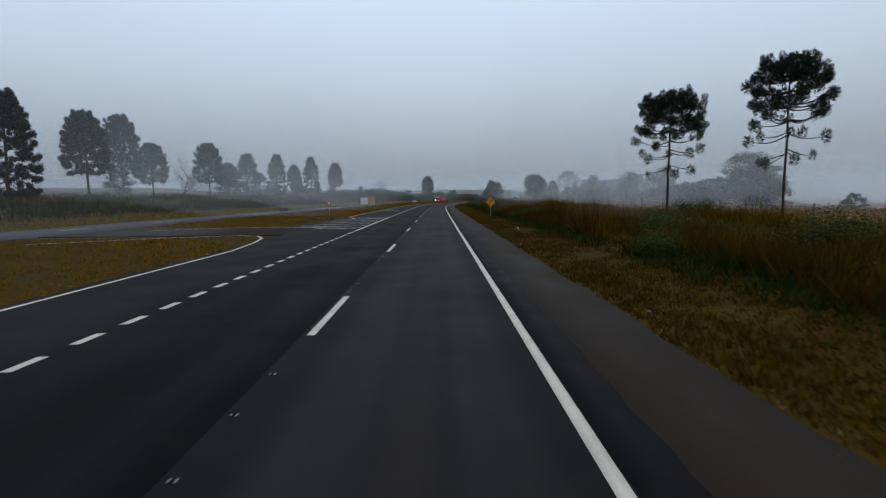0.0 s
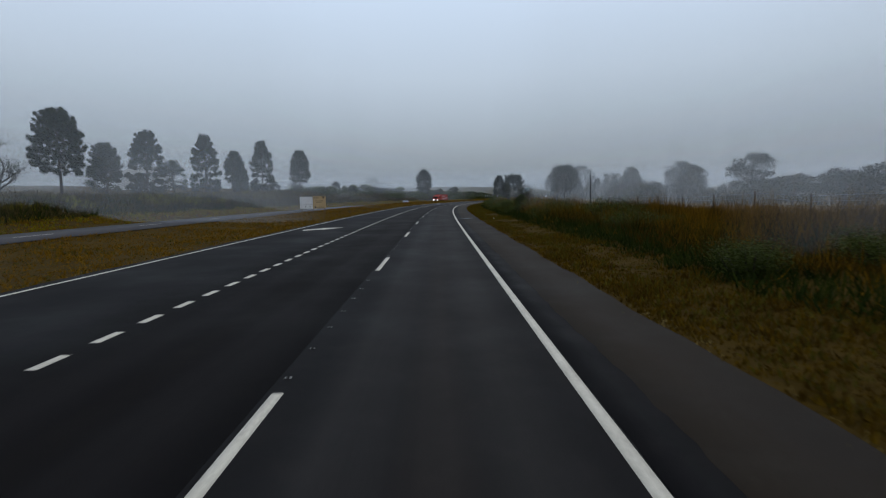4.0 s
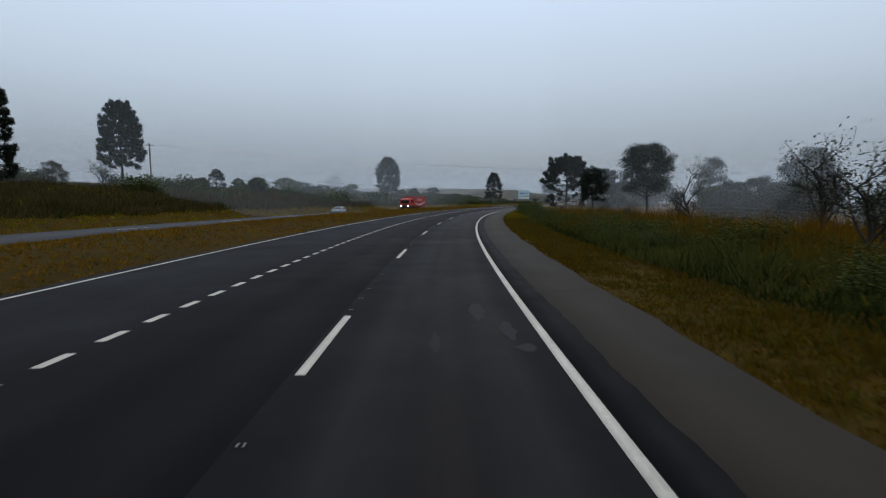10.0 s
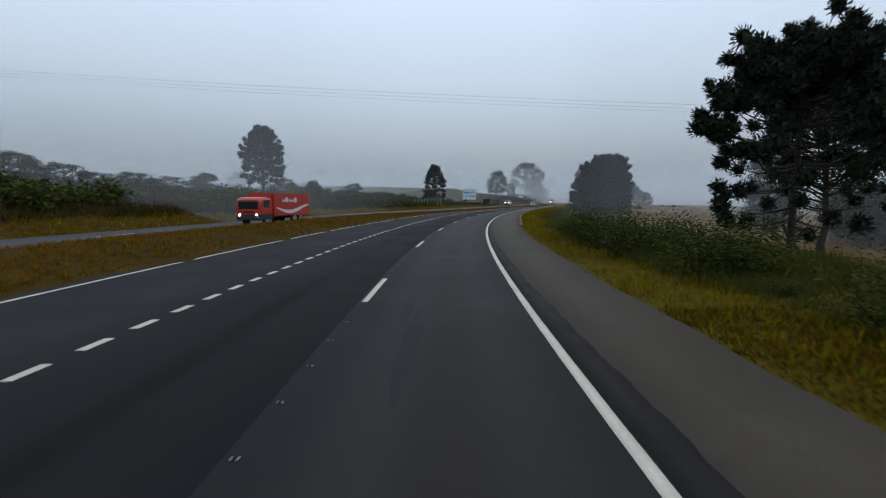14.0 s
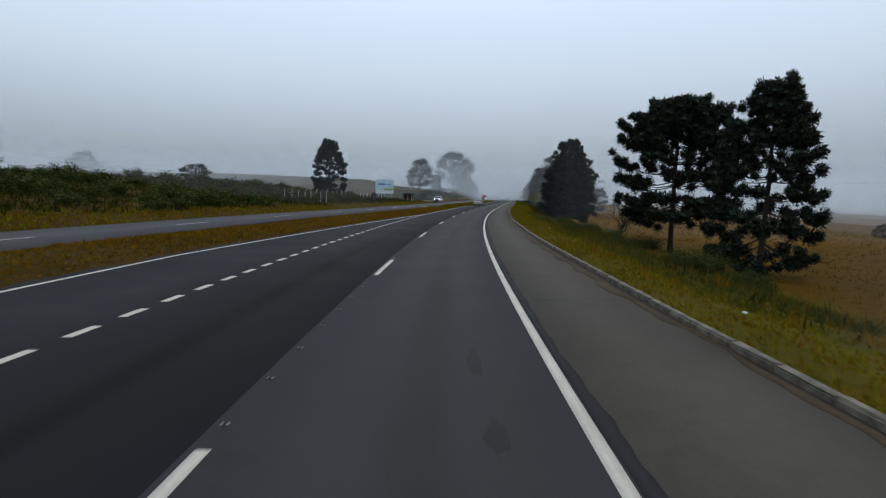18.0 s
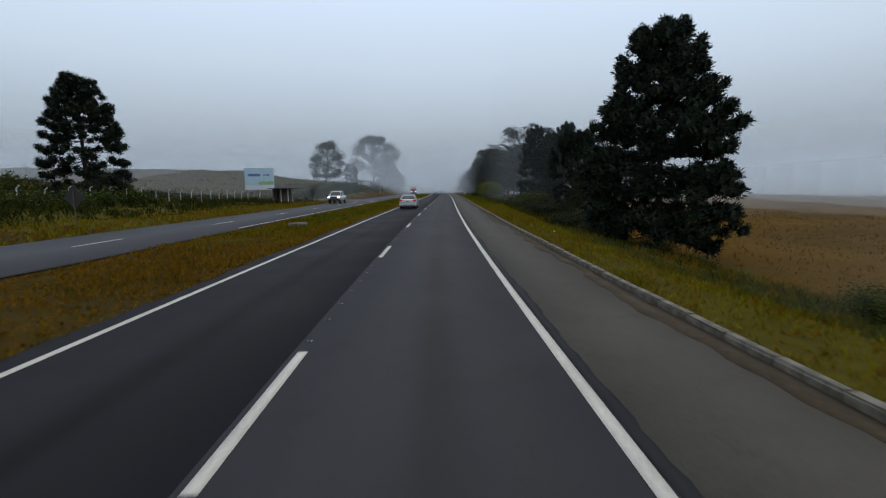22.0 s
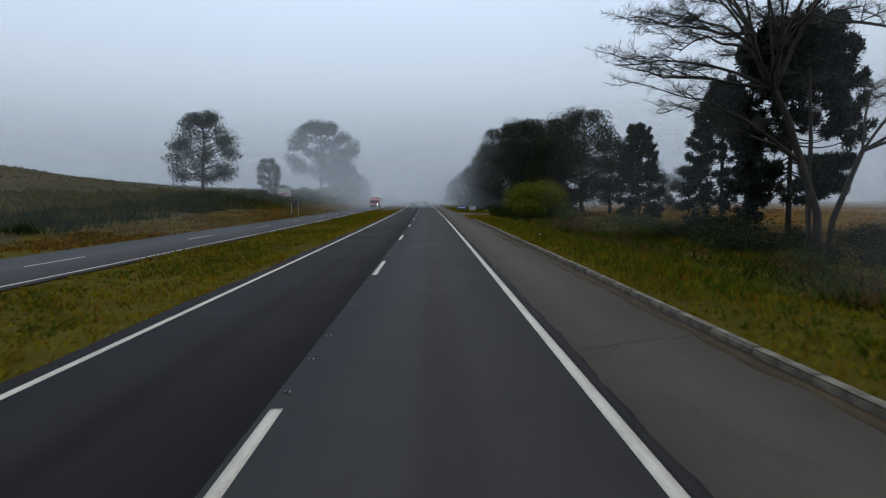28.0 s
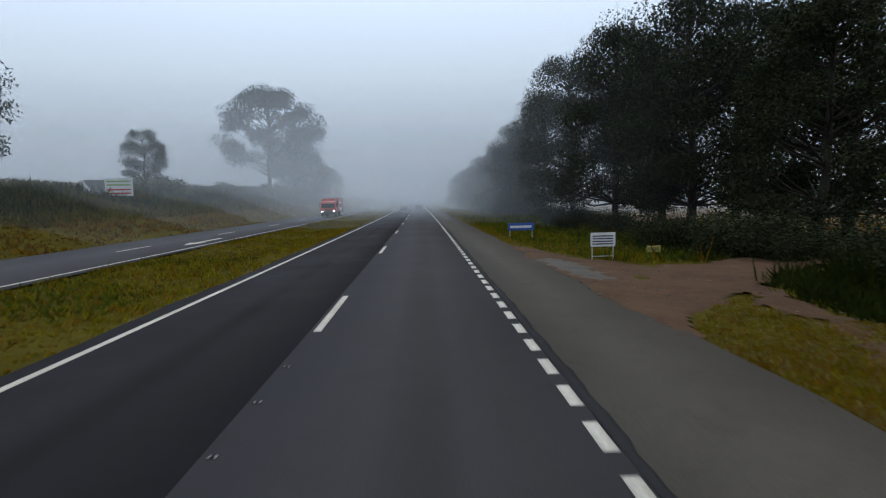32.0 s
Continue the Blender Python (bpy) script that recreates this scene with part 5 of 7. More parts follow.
off_side = lambda s, d, x, y, rng: ~((s > 398) & (s < 425) & (np.abs(d - np.interp(s, (404, 409, 414.5, 419, 421), (-15.4, -18.6, -23, -30, -44))) < 4.2))
edge_near = lambda s: (far_edge(s) - 6, far_edge(s) - 0.4)
grass("bank_grass", "rough olive grass on the far bank", 8500, (20, 395), edge_near, (0.2, 0.5), (0.025, 0.045), GREENGRASS, 8, keep=off_side)
grass("dry_bank_grass", "dry yellow grass on the far bank", 13000, (20, 600), edge_near, (0.2, 0.5), (0.022, 0.04), DRYGRASS, 9, keep=off_side)
grass("olive_bank_grass", "rough olive growth on the far bank", 15000, (20, 400), lambda s: (far_edge(s) - 30, far_edge(s) - 4), (0.3, 0.8), (0.03, 0.05), OLIVEGRASS, 30)
grass("dark_bank_grass", "dark rank growth on the far bank", 22000, (20, 400), lambda s: (far_edge(s) - np.interp(s, (0, 180, 240, 400), (22, 24, 46, 46)), far_edge(s) - 4.5), (0.5, 1.3), (0.03, 0.055), RANKGRASS, 27)
grass("brown_bank_growth", "tall brown-grey rank growth on the far bank", 12000, (60, 275), lambda s: (far_edge(s) - 26, far_edge(s) - 5), (0.6, 1.6), (0.025, 0.045), HILLGRASS, 35)
grass("umber_bank_growth", "dense brown-grey growth rounding off the far bank", 16000, (150, 262), lambda s: (far_edge(s) - 24, far_edge(s) - 4.5), (0.7, 1.7), (0.022, 0.04), HILLGRASS, 58, lean=0.7)
grass("pale_bank_grass", "long yellow-green grass along the top of the far bank", 9000, (40, 215), lambda s: (far_edge(s) - 24, far_edge(s) - 9), (0.6, 1.4), (0.018, 0.034), GREENGRASS, 57, keep=lambda s, d, x, y, rng: ripple(x, y, 0.22) + 0.5 * ripple(x, y, 0.6) > 0.0)
grass("foot_scrub", "dark rank growth at the foot of the hill", 16000, (395, 620), lambda s: (far_edge(s) - np.interp(s, (395, 440, 480, 620), (30, 30, 20, 20)), far_edge(s) - np.interp(s, (395, 440, 480, 620), (15, 10, 5, 5))), (0.5, 1.3), (0.03, 0.055), OLIVEGRASS, 28, keep=off_side)
grass("russet_bank_grass", "brown dead grass beside the opposite road", 6000, (420, 600), lambda s: (far_edge(s) - 7, far_edge(s) - 0.5), (0.15, 0.45), (0.022, 0.04), RUSSET, 43, keep=off_side)
grass("dark_foot_growth", "tall dark rank growth at the foot of the hill", 9000, (424, 600), lambda s: (far_edge(s) - 17, far_edge(s) - 7.5), (0.7, 1.7), (0.03, 0.055), RANKGRASS, 44, keep=lambda s, d, x, y, rng: off_side(s, d, x, y, rng) & (ripple(x, y, 0.3) > -0.6))
grass("hill_grass", "brown grass on the low hill", 12000, (60, 620), lambda s: (far_edge(s) - 80, far_edge(s) - 24), (0.15, 0.4), (0.04, 0.07), HILLGRASS, 10, keep=off_side)
grass("hill_tufts", "olive tufts over the brown hill", 5500, (396, 580), lambda s: (far_edge(s) - 62, far_edge(s) - 16), (0.2, 0.6), (0.035, 0.06), OLIVEGRASS, 34, keep=off_side)
grass("dead_bracken", "reddish dead bracken in patches on the verge", 3200, (388, 442), lambda s: (np.full(len(s), 9.5), np.full(len(s), 16.0)), (0.2, 0.6), (0.016, 0.03), RUSSET, 29, 6, lambda s, d, x, y, rng: (ripple(x, y, 0.5) + 0.5 * ripple(x, y, 1.3) > 0.35))

rs = random.Random(9)
SHR = "shrubs on the roadside bank"
for s, d, h, r in ((14, 11.5, 1.0, 1.3), (20, 13, 1.3, 1.6), (27, 12, 1.2, 1.5), (33, 16, 1.5, 1.4), (47, 11, 0.9, 1.2), (55, 13, 1.0, 1.4), (70, 12, 0.9, 1.2), (84, 11.5, 1.3, 1.5), (90, 12.5, 1.5, 1.8), (97, 11, 1.2, 1.5),
                   (104, 12.5, 1.4, 1.6), (112, 10.5, 1.2, 1.4), (118, 12.5, 1.5, 1.6), (127, 10.5, 1.2, 1.6), (134, 11, 1.3, 1.6), (141, 12, 1.4, 1.7), (149, 10.5, 1.2, 1.5), (156, 11.5, 1.5, 1.7), (164, 10.5, 1.1, 1.5), (171, 11, 1.3, 1.6), (178, 10, 1.1, 1.4), (186, 9.8, 1.2, 1.6), (195, 9.6, 1.3, 1.6),
                   (203, 9.6, 1.5, 1.7), (209, 9.2, 1.8, 1.8), (214, 8.9, 2.0, 2.0), (219, 8.8, 2.2, 2.0), (224, 8.9, 2.0, 1.9), (229, 9.2, 1.5, 1.7), (236, 10, 1.0, 1.4), (246, 12, 1.3, 1.2), (252, 13, 1.2, 1.2), (262, 14, 1.0, 1.2), (300, 11, 0.8, 1.0), (340, 14.5, 1.5, 1.6), (346, 12.5, 1.3, 1.5), (349, 15, 2.0, 1.9), (352, 12.5, 1.6, 1.8), (356, 14, 2.2, 2.0), (366, 15, 2.2, 2.1), (369, 13, 1.6, 1.7), (362, 12, 1.8, 1.9), (372, 13.5, 2.6, 2.2), (380, 14, 2.4, 2.2), (386, 15.5, 2.8, 2.4), (393, 13.5, 1.8, 2.0),
                   (400, 17, 1.2, 1.3), (408, 19, 1.3, 1.3), (415, 16.5, 0.7, 1.0), (422, 17, 0.9, 1.1), (430, 18, 1.0, 1.2), (438, 19, 1.6, 1.8), (446, 16, 1.4, 1.6), (456, 12.6, 1.0, 1.2), (458, 14.5, 1.7, 1.7), (457, 17.5, 2.3, 2.2), (424.5, 13.7, 1.1, 1.2)):
    x, y = road(s, d)
    plant(("thicket_%d" if 335 < s < 380 else "shrub_%d") % rs.randrange(3), float(x), float(y), h * (0.85 if 335 < s < 380 else 1.1), r, "leafy dark green shrub on the grassy bank", "shrub", "shrub", SHR)
for k in range(64):
    s = rs.uniform(2, 236)
    d = float(np.interp(s, (0, 200, 236), (9.3, 8.8, 8.6))) + rs.uniform(0, 5.5)
    x, y = road(s, d)
    h = rs.uniform(0.55, 1.25)
    plant("shrub_%d" % rs.randrange(3), float(x), float(y), h, h * rs.uniform(0.8, 1.3), "low dark green bush on the grassy bank", "shrub", "shrub", SHR)
for k in range(26):
    s = rs.uniform(268, 322)
    d = float(np.interp(s, (268, 285, 322), (13.5, 12.5, 13.0))) + rs.uniform(0, 5.0)
    x, y = road(s, d)
    h = rs.uniform(0.6, 1.6)
    plant("shrub_%d" % rs.randrange(3), float(x), float(y), h, h * rs.uniform(0.7, 1.1), "olive-green bush below the parana pines", "shrub", "shrub", SHR)
x, y = road(115, 10.8)
plant("leafy", float(x), float(y), 1.9, 0.75, "upright dark bush on the grassy bank", "shrub", "shrub", SHR)
SCR = "scrub on the far bank"
for k in range(170):
    s = rs.uniform(195, 372)
    d = float(far_edge(np.array(s))) - rs.uniform(5, 44) - (6 if s > 330 else 0)
    if s < 215 and d > -30:
        continue
    x, y = road(s, d)
    h = rs.uniform(0.9, 2.4) * (1.25 if s < 270 else 0.9)
    plant("scrub_%d" % rs.randrange(3), float(x), float(y), h, h * rs.uniform(0.7, 1.1), "dense dark scrub on the far bank", "shrub", "shrub", SCR)
for s, d, h, r, key in ((216, -48.8, 2.0, 1.0, "round"), (219, -48.5, 2.5, 1.2, "leafy"), (221, -49.5, 2.8, 1.3, "leafy"), (223.5, -48.7, 4.4, 1.6, "pine_tall"), (229, -48.6, 3.3, 1.5, "leafy"), (232, -47, 3.4, 2.0, "round"), (234, -48.2, 3.8, 2.2, "leafy"), (243, -48.2, 4.3, 3.2, "leafy"), (247, -46, 3.4, 3.0, "round"), (253, -48.5, 2.8, 3.2, "round"), (259, -48.5, 3.2, 3.4, "round"), (264, -47, 2.9, 3.0, "round"), (274, -49.3, 4.0, 2.6, "leafy"), (203, -58, 3.5, 2, "round"), (285, -45, 4.6, 2.3, "sparse"), (180, -62, 4.0, 2.2, "round"), (298, -50, 4.4, 3.4, "round"),
                        (131, -63, 11.5, 4.2, "sparse_b"), (150, -62, 7.0, 3.0, "round"), (166, -60, 7.5, 2.8, "pine_tall"), (186, -57, 8.0, 2.2, "pine_dense"), (112, -66, 5.0, 3.2, "round"), (205, -52, 5.0, 2.2, "sparse"), (281, -33, 4.6, 1.8, "leafy"), (284, -36, 4.5, 1.8, "sparse"), (277, -35, 3.8, 1.6, "leafy"), (290, -38, 3.4, 2.0, "round"), (371, -40, 3.6, 2.2, "round"), (376, -43, 3.0, 2.0, "leafy"), (391, -19.5, 3.9, 1.3, "sparse"), (384, -46, 3.4, 2.2, "round"), (350, -60, 3.6, 3.5, "round")):
    x, y = road(s, d)
    plant(key, float(x), float(y), h, r, "bushy tree on the far bank", "bank_tree", "tree", "trees on the far bank")
for k in range(14):
    s, d = rs.uniform(60, 330), rs.uniform(54, 62)
    x, y = road(s, d)
    h = rs.uniform(1.2, 2.6)
    plant("round", float(x), float(y), h, h * 0.6, "misty bush at the far side of the field", "field_bush", "shrub", "bushes across the field")
for s, d, h, r in ((126, 75, 13, 7), (120, 72, 9, 6.5), (133, 78, 10, 7), (112, 70, 6, 6), (143, 74, 8, 6.5), (152, 72, 7, 6), (161, 75, 6.5, 6), (170, 72, 6.5, 6), (180, 76, 7, 6), (206, 76, 14, 6.5), (194, 74, 7, 6), (236, 72, 6, 6), (246, 75, 7, 6), (257, 72, 5.5, 6), (268, 76, 5, 6), (232, 66, 13, 5), (285, 66, 17, 6.5), (292, 70, 16, 6), (300, 64, 9, 5), (320, 80, 5, 5), (338, 84, 5, 6)):
    x, y = road(s, d)
    plant("gum_b" if h > 12.5 else "round", float(x), float(y), h, r, "tall tree fading into the mist over the field", "field_tree", "tree", "misty trees across the field")
for s, d, h, r, key in ((246, 50, 7.5, 4.5, "round"), (251, 46, 8.5, 4.2, "gum_c"), (256, 43, 6.5, 3.8, "round"), (262, 45, 8.0, 4.0, "leafy"), (258, 51, 9.5, 4.4, "gum_c"), (267, 49, 7.0, 4.2, "round"), (252, 56, 9.0, 5.0, "gum_c"), (273, 52, 6.5, 4.0, "round"), (240, 54, 8.0, 5.0, "round"), (266, 57, 9.0, 4.6, "wood_a")):
    x, y = road(s, d)
    plant(key, float(x), float(y), h, r, "dark leafy tree in a misty grove in the field", "grove_tree", "tree", "grove in the field")
# roadside wood near the end of the way
WOOD = "roadside wood"
for s, d, h, r, key in ((473, 21, 12.5, 4.6, "wood_a"), (478, 27.5, 17.5, 5.6, "wood_b"), (481, 33, 13, 4.6, "wood_b"), (483, 20, 16.5, 5.2, "wood_b"), (487, 26, 18, 6, "wood_a"), (492, 18.5, 18, 5.4, "wood_a"), (497, 25, 17, 6, "wood_b"), (502, 17.5, 17.5, 5.4, "wood_b"),
                        (512, 17, 15.5, 5.2, "wood_a"), (522, 16.5, 13.5, 5, "wood_b"), (533, 16, 11.5, 5.5, "wood_a"), (546, 15.5, 11, 5.5, "wood_b"), (560, 15.5, 10.5, 5.5, "wood_a"), (576, 15, 10.5, 5.5, "wood_b"), (594, 15, 10.5, 5.5, "wood_a"), (475, 37, 8.5, 3.4, "wood_b"), (468, 40, 7.5, 3.2, "wood_a")):
    x, y = road(s, d)
    plant(key, float(x), float(y), h, r, "tall dark broadleaf tree of the roadside wood", "wood_tree", "tree", WOOD)
for k in range(26):
    s, d = rs.uniform(472, 560), rs.uniform(12.5, 17)
    x, y = road(s, d)
    h = rs.uniform(1.0, 2.2)
    plant("thicket_%d" % rs.randrange(3), float(x), float(y), h, h * 0.9, "dark undergrowth at the wood's edge, shade put into its leaf colour", "shrub", "shrub", "undergrowth of the wood")

for k in range(16):
    s = rs.uniform(498, 570)
    x, y = road(s, float(far_edge(np.array(s))) - rs.uniform(9, 18))
    h = rs.uniform(1.5, 2.8)
    plant("scrub_%d" % rs.randrange(3), float(x), float(y), h, h * 0.9, "dense dark scrub on the far bank", "shrub", "shrub", SCR)
for s, d, h, key in ((417, 18.5, 1.6, "shrub_0"), (419.5, 17.2, 2.2, "shrub_1"), (421.5, 19.0, 2.6, "shrub_2"), (424, 18.0, 2.4, "shrub_0"), (426, 20.5, 3.0, "shrub_1"), (428, 17.5, 2.0, "shrub_2"), (430, 21.5, 2.8, "shrub_0"), (415, 20.5, 2.0, "shrub_1"), (432.5, 19.5, 2.4, "shrub_2")):
    x, y = road(s, d)
    plant(key.replace("shrub", "thicket"), float(x), float(y), h * 0.75, h * 0.8, "dark bush under the roadside trees, shade put into its leaf colour", "shrub", "shrub", "bushes under the roadside trees")
for x, y, h in ((122.5, 386.0, 1.9), (125.5, 388.5, 2.3), (128.5, 390.5, 2.0), (124.0, 392.0, 1.7), (118.5, 384.0, 1.4), (131.0, 387.5, 2.2), (121.0, 391.5, 1.2), (134.0, 391.0, 2.0), (116.0, 381.5, 1.6)):
    plant("thicket_%d" % rs.randrange(3), x, y, h, h * 0.9, "dark bush round the foot of the bare tree, shade put into its leaf colour", "shrub", "shrub", "bushes under the roadside trees")
# overgrown corner at the mouth of the earth track
grass("rank_corner_growth", "tall dark green rank growth beside the earth track", 5500, (447, 461.5), lambda s: (np.interp(s, (440, 450, 456, 461.5), (11.5, 9.5, 8.6, 10.5)), np.full(len(s), 16.0)), (0.5, 1.4), (0.014, 0.03), RANKGRASS, 41, keep=clear_entry)
for k in range(22):
    s = rs.uniform(451, 472)
    d = rs.uniform(0, 4.5) + np.interp(s, (451, 454, 460, 462, 466, 472), (13, 11, 11.2, 13.5, 13, 12))
    x, y = road(s, d)
    h = rs.uniform(1.2, 2.4)
    plant("thicket_%d" % rs.randrange(3), float(x), float(y), h, h * 0.9, "leafy dark green bush beside the earth track, shade put into its leaf colour", "shrub", "shrub", "bushes beside the earth track")


def cane(seed, R, H, n=3600, thin=1.0):
    """Arching cane leaves: each rises, bends over and droops."""
    rng = np.random.default_rng(seed)
    g = Geo()
    a, r = rng.uniform(0, 6.28, n), R * 0.70 * np.sqrt(rng.random(n))
    top = H * (1.0 - 0.45 * (r / (R * 0.7)) ** 2) * rng.uniform(0.75, 1.08, n)
    base = np.stack((np.cos(a) * r, np.sin(a) * r, rng.uniform(0.1, 0.75, n) * top), 1)
    out = a + rng.normal(0, 0.9, n)
    for rise, ln in ((1.0, 0.20), (0.55, 0.15), (-0.35, 0.14)):
        way = np.stack((np.cos(out), np.sin(out), np.full(n, 0.0)), 1) * (1.05 - abs(rise) * 0.7) + np.array((0, 0, rise)) + rng.normal(0, 0.16, (n, 3))
        way /= np.linalg.norm(way, axis=1)[:, None]
        length = ln * H * rng.uniform(0.7, 1.2, n)
        g.blades(base, way, length * 1.12, np.full(n, 0.019 * thin), rng, 0, 0.5)
        base = base + way * length[:, None]
    return g


for x, y, R, H in ((128.6, 422.2, 3.9, 5.0), (130.8, 424.8, 3.0, 4.4), (125.9, 420.3, 2.0, 2.4)):
    root = tree_root("cane_clump", "bushy clump of tall yellow-green cane grass", "grass clump")
    part("leaves", cane(int(x), R, H), REED, root)
    part("dry_leaves", cane(int(x) + 50, R * 0.95, H * 1.0, 900), DRYGRASS, root, "dry yellow cane leaves")
    root.matrix_world = pose(x, y, float(floor_z(x, y)[0]))


# tall dead weed stalks
def stalks(seed, n, h):
    rng = np.random.default_rng(seed)
    stem, head = Geo(), Geo()
    for k in range(n):
        a, r = rng.uniform(0, 6.28), 0.5 * math.sqrt(rng.random())
        p = np.array((math.cos(a) * r, math.sin(a) * r, -0.1))
        q = p + np.array((rng.normal(0, 0.06), rng.normal(0, 0.06), h * rng.uniform(0.7, 1.1)))
        stem.tube(np.array([p, (p + q) / 2 + rng.normal(0, 0.01, 3), q]), (0.006, 0.005, 0.003), 3)
        m = 26
        f = rng.uniform(0.45, 1.0, m)[:, None]
        d = rng.normal(0, 1, (m, 3)) + np.array((0, 0, 1.0))
        d /= np.linalg.norm(d, axis=1)[:, None]
        head.blades(p + (q - p) * f, d, rng.uniform(0.05, 0.11, m), np.full(m, 0.014), rng)
    return stem, head


for k in range(2):
    species("dock_%d" % k, 1.0, 0.5, *stalks(60 + k, 9, 1.0), RUSSET, RUSSET)
for s, d, h in ((427, 11.0, 1.0), (428.5, 12.6, 0.9), (430, 10.6, 1.0), (431.5, 12.2, 1.1), (433, 11.2, 0.9), (425, 13.2, 0.8), (434.5, 13.0, 1.0), (436, 11.8, 0.9), (422, 12.0, 0.8), (438, 14.0, 1.0), (404, 12.4, 0.8), (407, 13.0, 0.9), (410, 12.0, 0.8)):
    x, y = road(s, d)
    plant("dock_%d" % rs.randrange(2), float(x), float(y), h, 0.55, "clump of reddish-brown dead dock stalks", "weed_clump", "weed", "dead weeds on the verge")


# ---- signs, boards and small structures ----
def plain(name, colour, rough=0.5, metal=0.0, vary=0.12):
    lo, hi = tuple(c * (1 - vary) for c in colour), tuple(min(1, c * (1 + vary)) for c in colour)
    return surface(name, lo, hi, 0.8, 12, rough, 0.08, 0.003, 0.4, third=hi, metal=metal)


STEEL = plain("galvanised_steel", (0.25, 0.26, 0.27), 0.45, 0.7)
WHITE = plain("white_sheet", (0.62, 0.64, 0.66))
TAN = plain("tan_sheet", (0.42, 0.30, 0.15))
BLACK = plain("black_paint", (0.02, 0.02, 0.022))
YELLOW = plain("sign_yellow", (0.52, 0.22, 0.02))
PALEYELLOW = plain("pale_yellow_sheet", (0.48, 0.42, 0.11))
RED = plain("sign_red", (0.45, 0.03, 0.02))
BLUE = plain("sign_blue", (0.02, 0.07, 0.30))
PALEBLUE = plain("pale_blue_sheet", (0.40, 0.58, 0.66))
GREEN = plain("sign_green", (0.22, 0.38, 0.10))
DARKBACK = plain("sign_back", (0.035, 0.033, 0.032), 0.7)
WOOD = plain("weathered_wood", (0.11, 0.085, 0.065), 0.85, 0, 0.3)
ROOFING = plain("old_roofing", (0.06, 0.065, 0.07), 0.8)
LIME = plain("limewashed_post", (0.42, 0.40, 0.37), 0.85, 0, 0.25)


def thing(name, label, category, x, y, yaw, z=None, group=""):
    root = tagged(new(name), label, category, group)
    root.matrix_world = pose(x, y, float(floor_z(x, y)[0]) if z is None else z, 0, 0, yaw)
    return root


def yaw_at(s, extra=0.0):
    return math.degrees(float(heading(s))) + extra


def rod(a, b, r, sides=8):
    g = Geo()
    g.tube(np.array([a, (np.array(a) + np.array(b)) / 2, b], float), (r, r, r), sides)
    return g


def slab(x0, x1, z0, z1, y=0.0, t=0.02, r=0.006):
    return bevelled((x0, y - t / 2, z0), (x1, y + t / 2, z1), r)


def ring_plate(pts, y, t=0.02):
    """A flat plate of any outline in the x, z plane."""
    g, n = Geo(), len(pts)
    v = [(x, y - t / 2, z) for x, z in pts] + [(x, y + t / 2, z) for x, z in pts]
    g.add(v, [tuple(range(n))]), g.add(v, [tuple(range(2 * n - 1, n - 1, -1))])
    g.add(v, [(k, k + n, (k + 1) % n + n, (k + 1) % n) for k in range(n)])
    return g


def lettering(text, size, x, z, y, mat, parent):
    cu = bpy.data.curves.new("lettering", "FONT")
    cu.body, cu.size, cu.extrude = text, size, 0.002
    tmp = bpy.data.objects.new("lettering", cu)
    me = bpy.data.meshes.new_from_object(tmp)
    bpy.data.objects.remove(tmp)
    me.materials.append(mat)
    ob = new("lettering", me)
    ob.parent = parent
    ob.matrix_local = pose(x, y, z, 90, 0, 0)
    return ob


# warning sign: a curve to the right
warn = thing("curve_sign", "yellow diamond sign with a black right-curve arrow on a steel post", "road sign", 7.7, 60.6, yaw_at(60, 4))
part("post", rod((0, 0.04, -0.4), (0, 0.04, 2.15), 0.032), STEEL, warn)
part("plate", ring_plate([(-0.53, 1.58), (0, 1.05), (0.53, 1.58), (0, 2.11)], 0), YELLOW, warn)
part("border", ring_plate([(-0.48, 1.58), (0, 1.10), (0.48, 1.58), (0, 2.06), (0, 2.04), (0.46, 1.58), (0, 1.12), (-0.46, 1.58), (0, 2.04), (0, 2.06)], -0.013, 0.004), BLACK, warn)
part("arrow", ring_plate([(-0.18, 1.30), (-0.09, 1.30), (-0.08, 1.50), (0.0, 1.64), (0.06, 1.69), (0.06, 1.60), (0.20, 1.77), (0.02, 1.84), (0.03, 1.78), (-0.08, 1.70), (-0.17, 1.52)], -0.014, 0.004), BLACK, warn)

yld = thing("yield_sign", "red and white triangular yield sign on a short post", "road sign", -12.6, 73.0, yaw_at(73, -20))
part("post", rod((0, 0.04, -0.4), (0, 0.04, 1.9), 0.03), STEEL, yld)
part("plate", ring_plate([(-0.42, 2.0), (0, 1.27), (0.42, 2.0)], 0), RED, yld)
part("inner_plate", ring_plate([(-0.22, 1.89), (0, 1.49), (0.22, 1.89)], -0.014, 0.006), WHITE, yld)

small = thing("street_name_board", "small dark sign board seen from behind on two posts", "road sign", -18.5, 72.5, yaw_at(72, 10))
for x in (-0.32, 0.32):
    part("post", rod((x, 0, -0.3), (x, 0, 1.0), 0.025), WOOD, small)
part("board", slab(-0.5, 0.5, 0.68, 1.02, -0.03), DARKBACK, small)

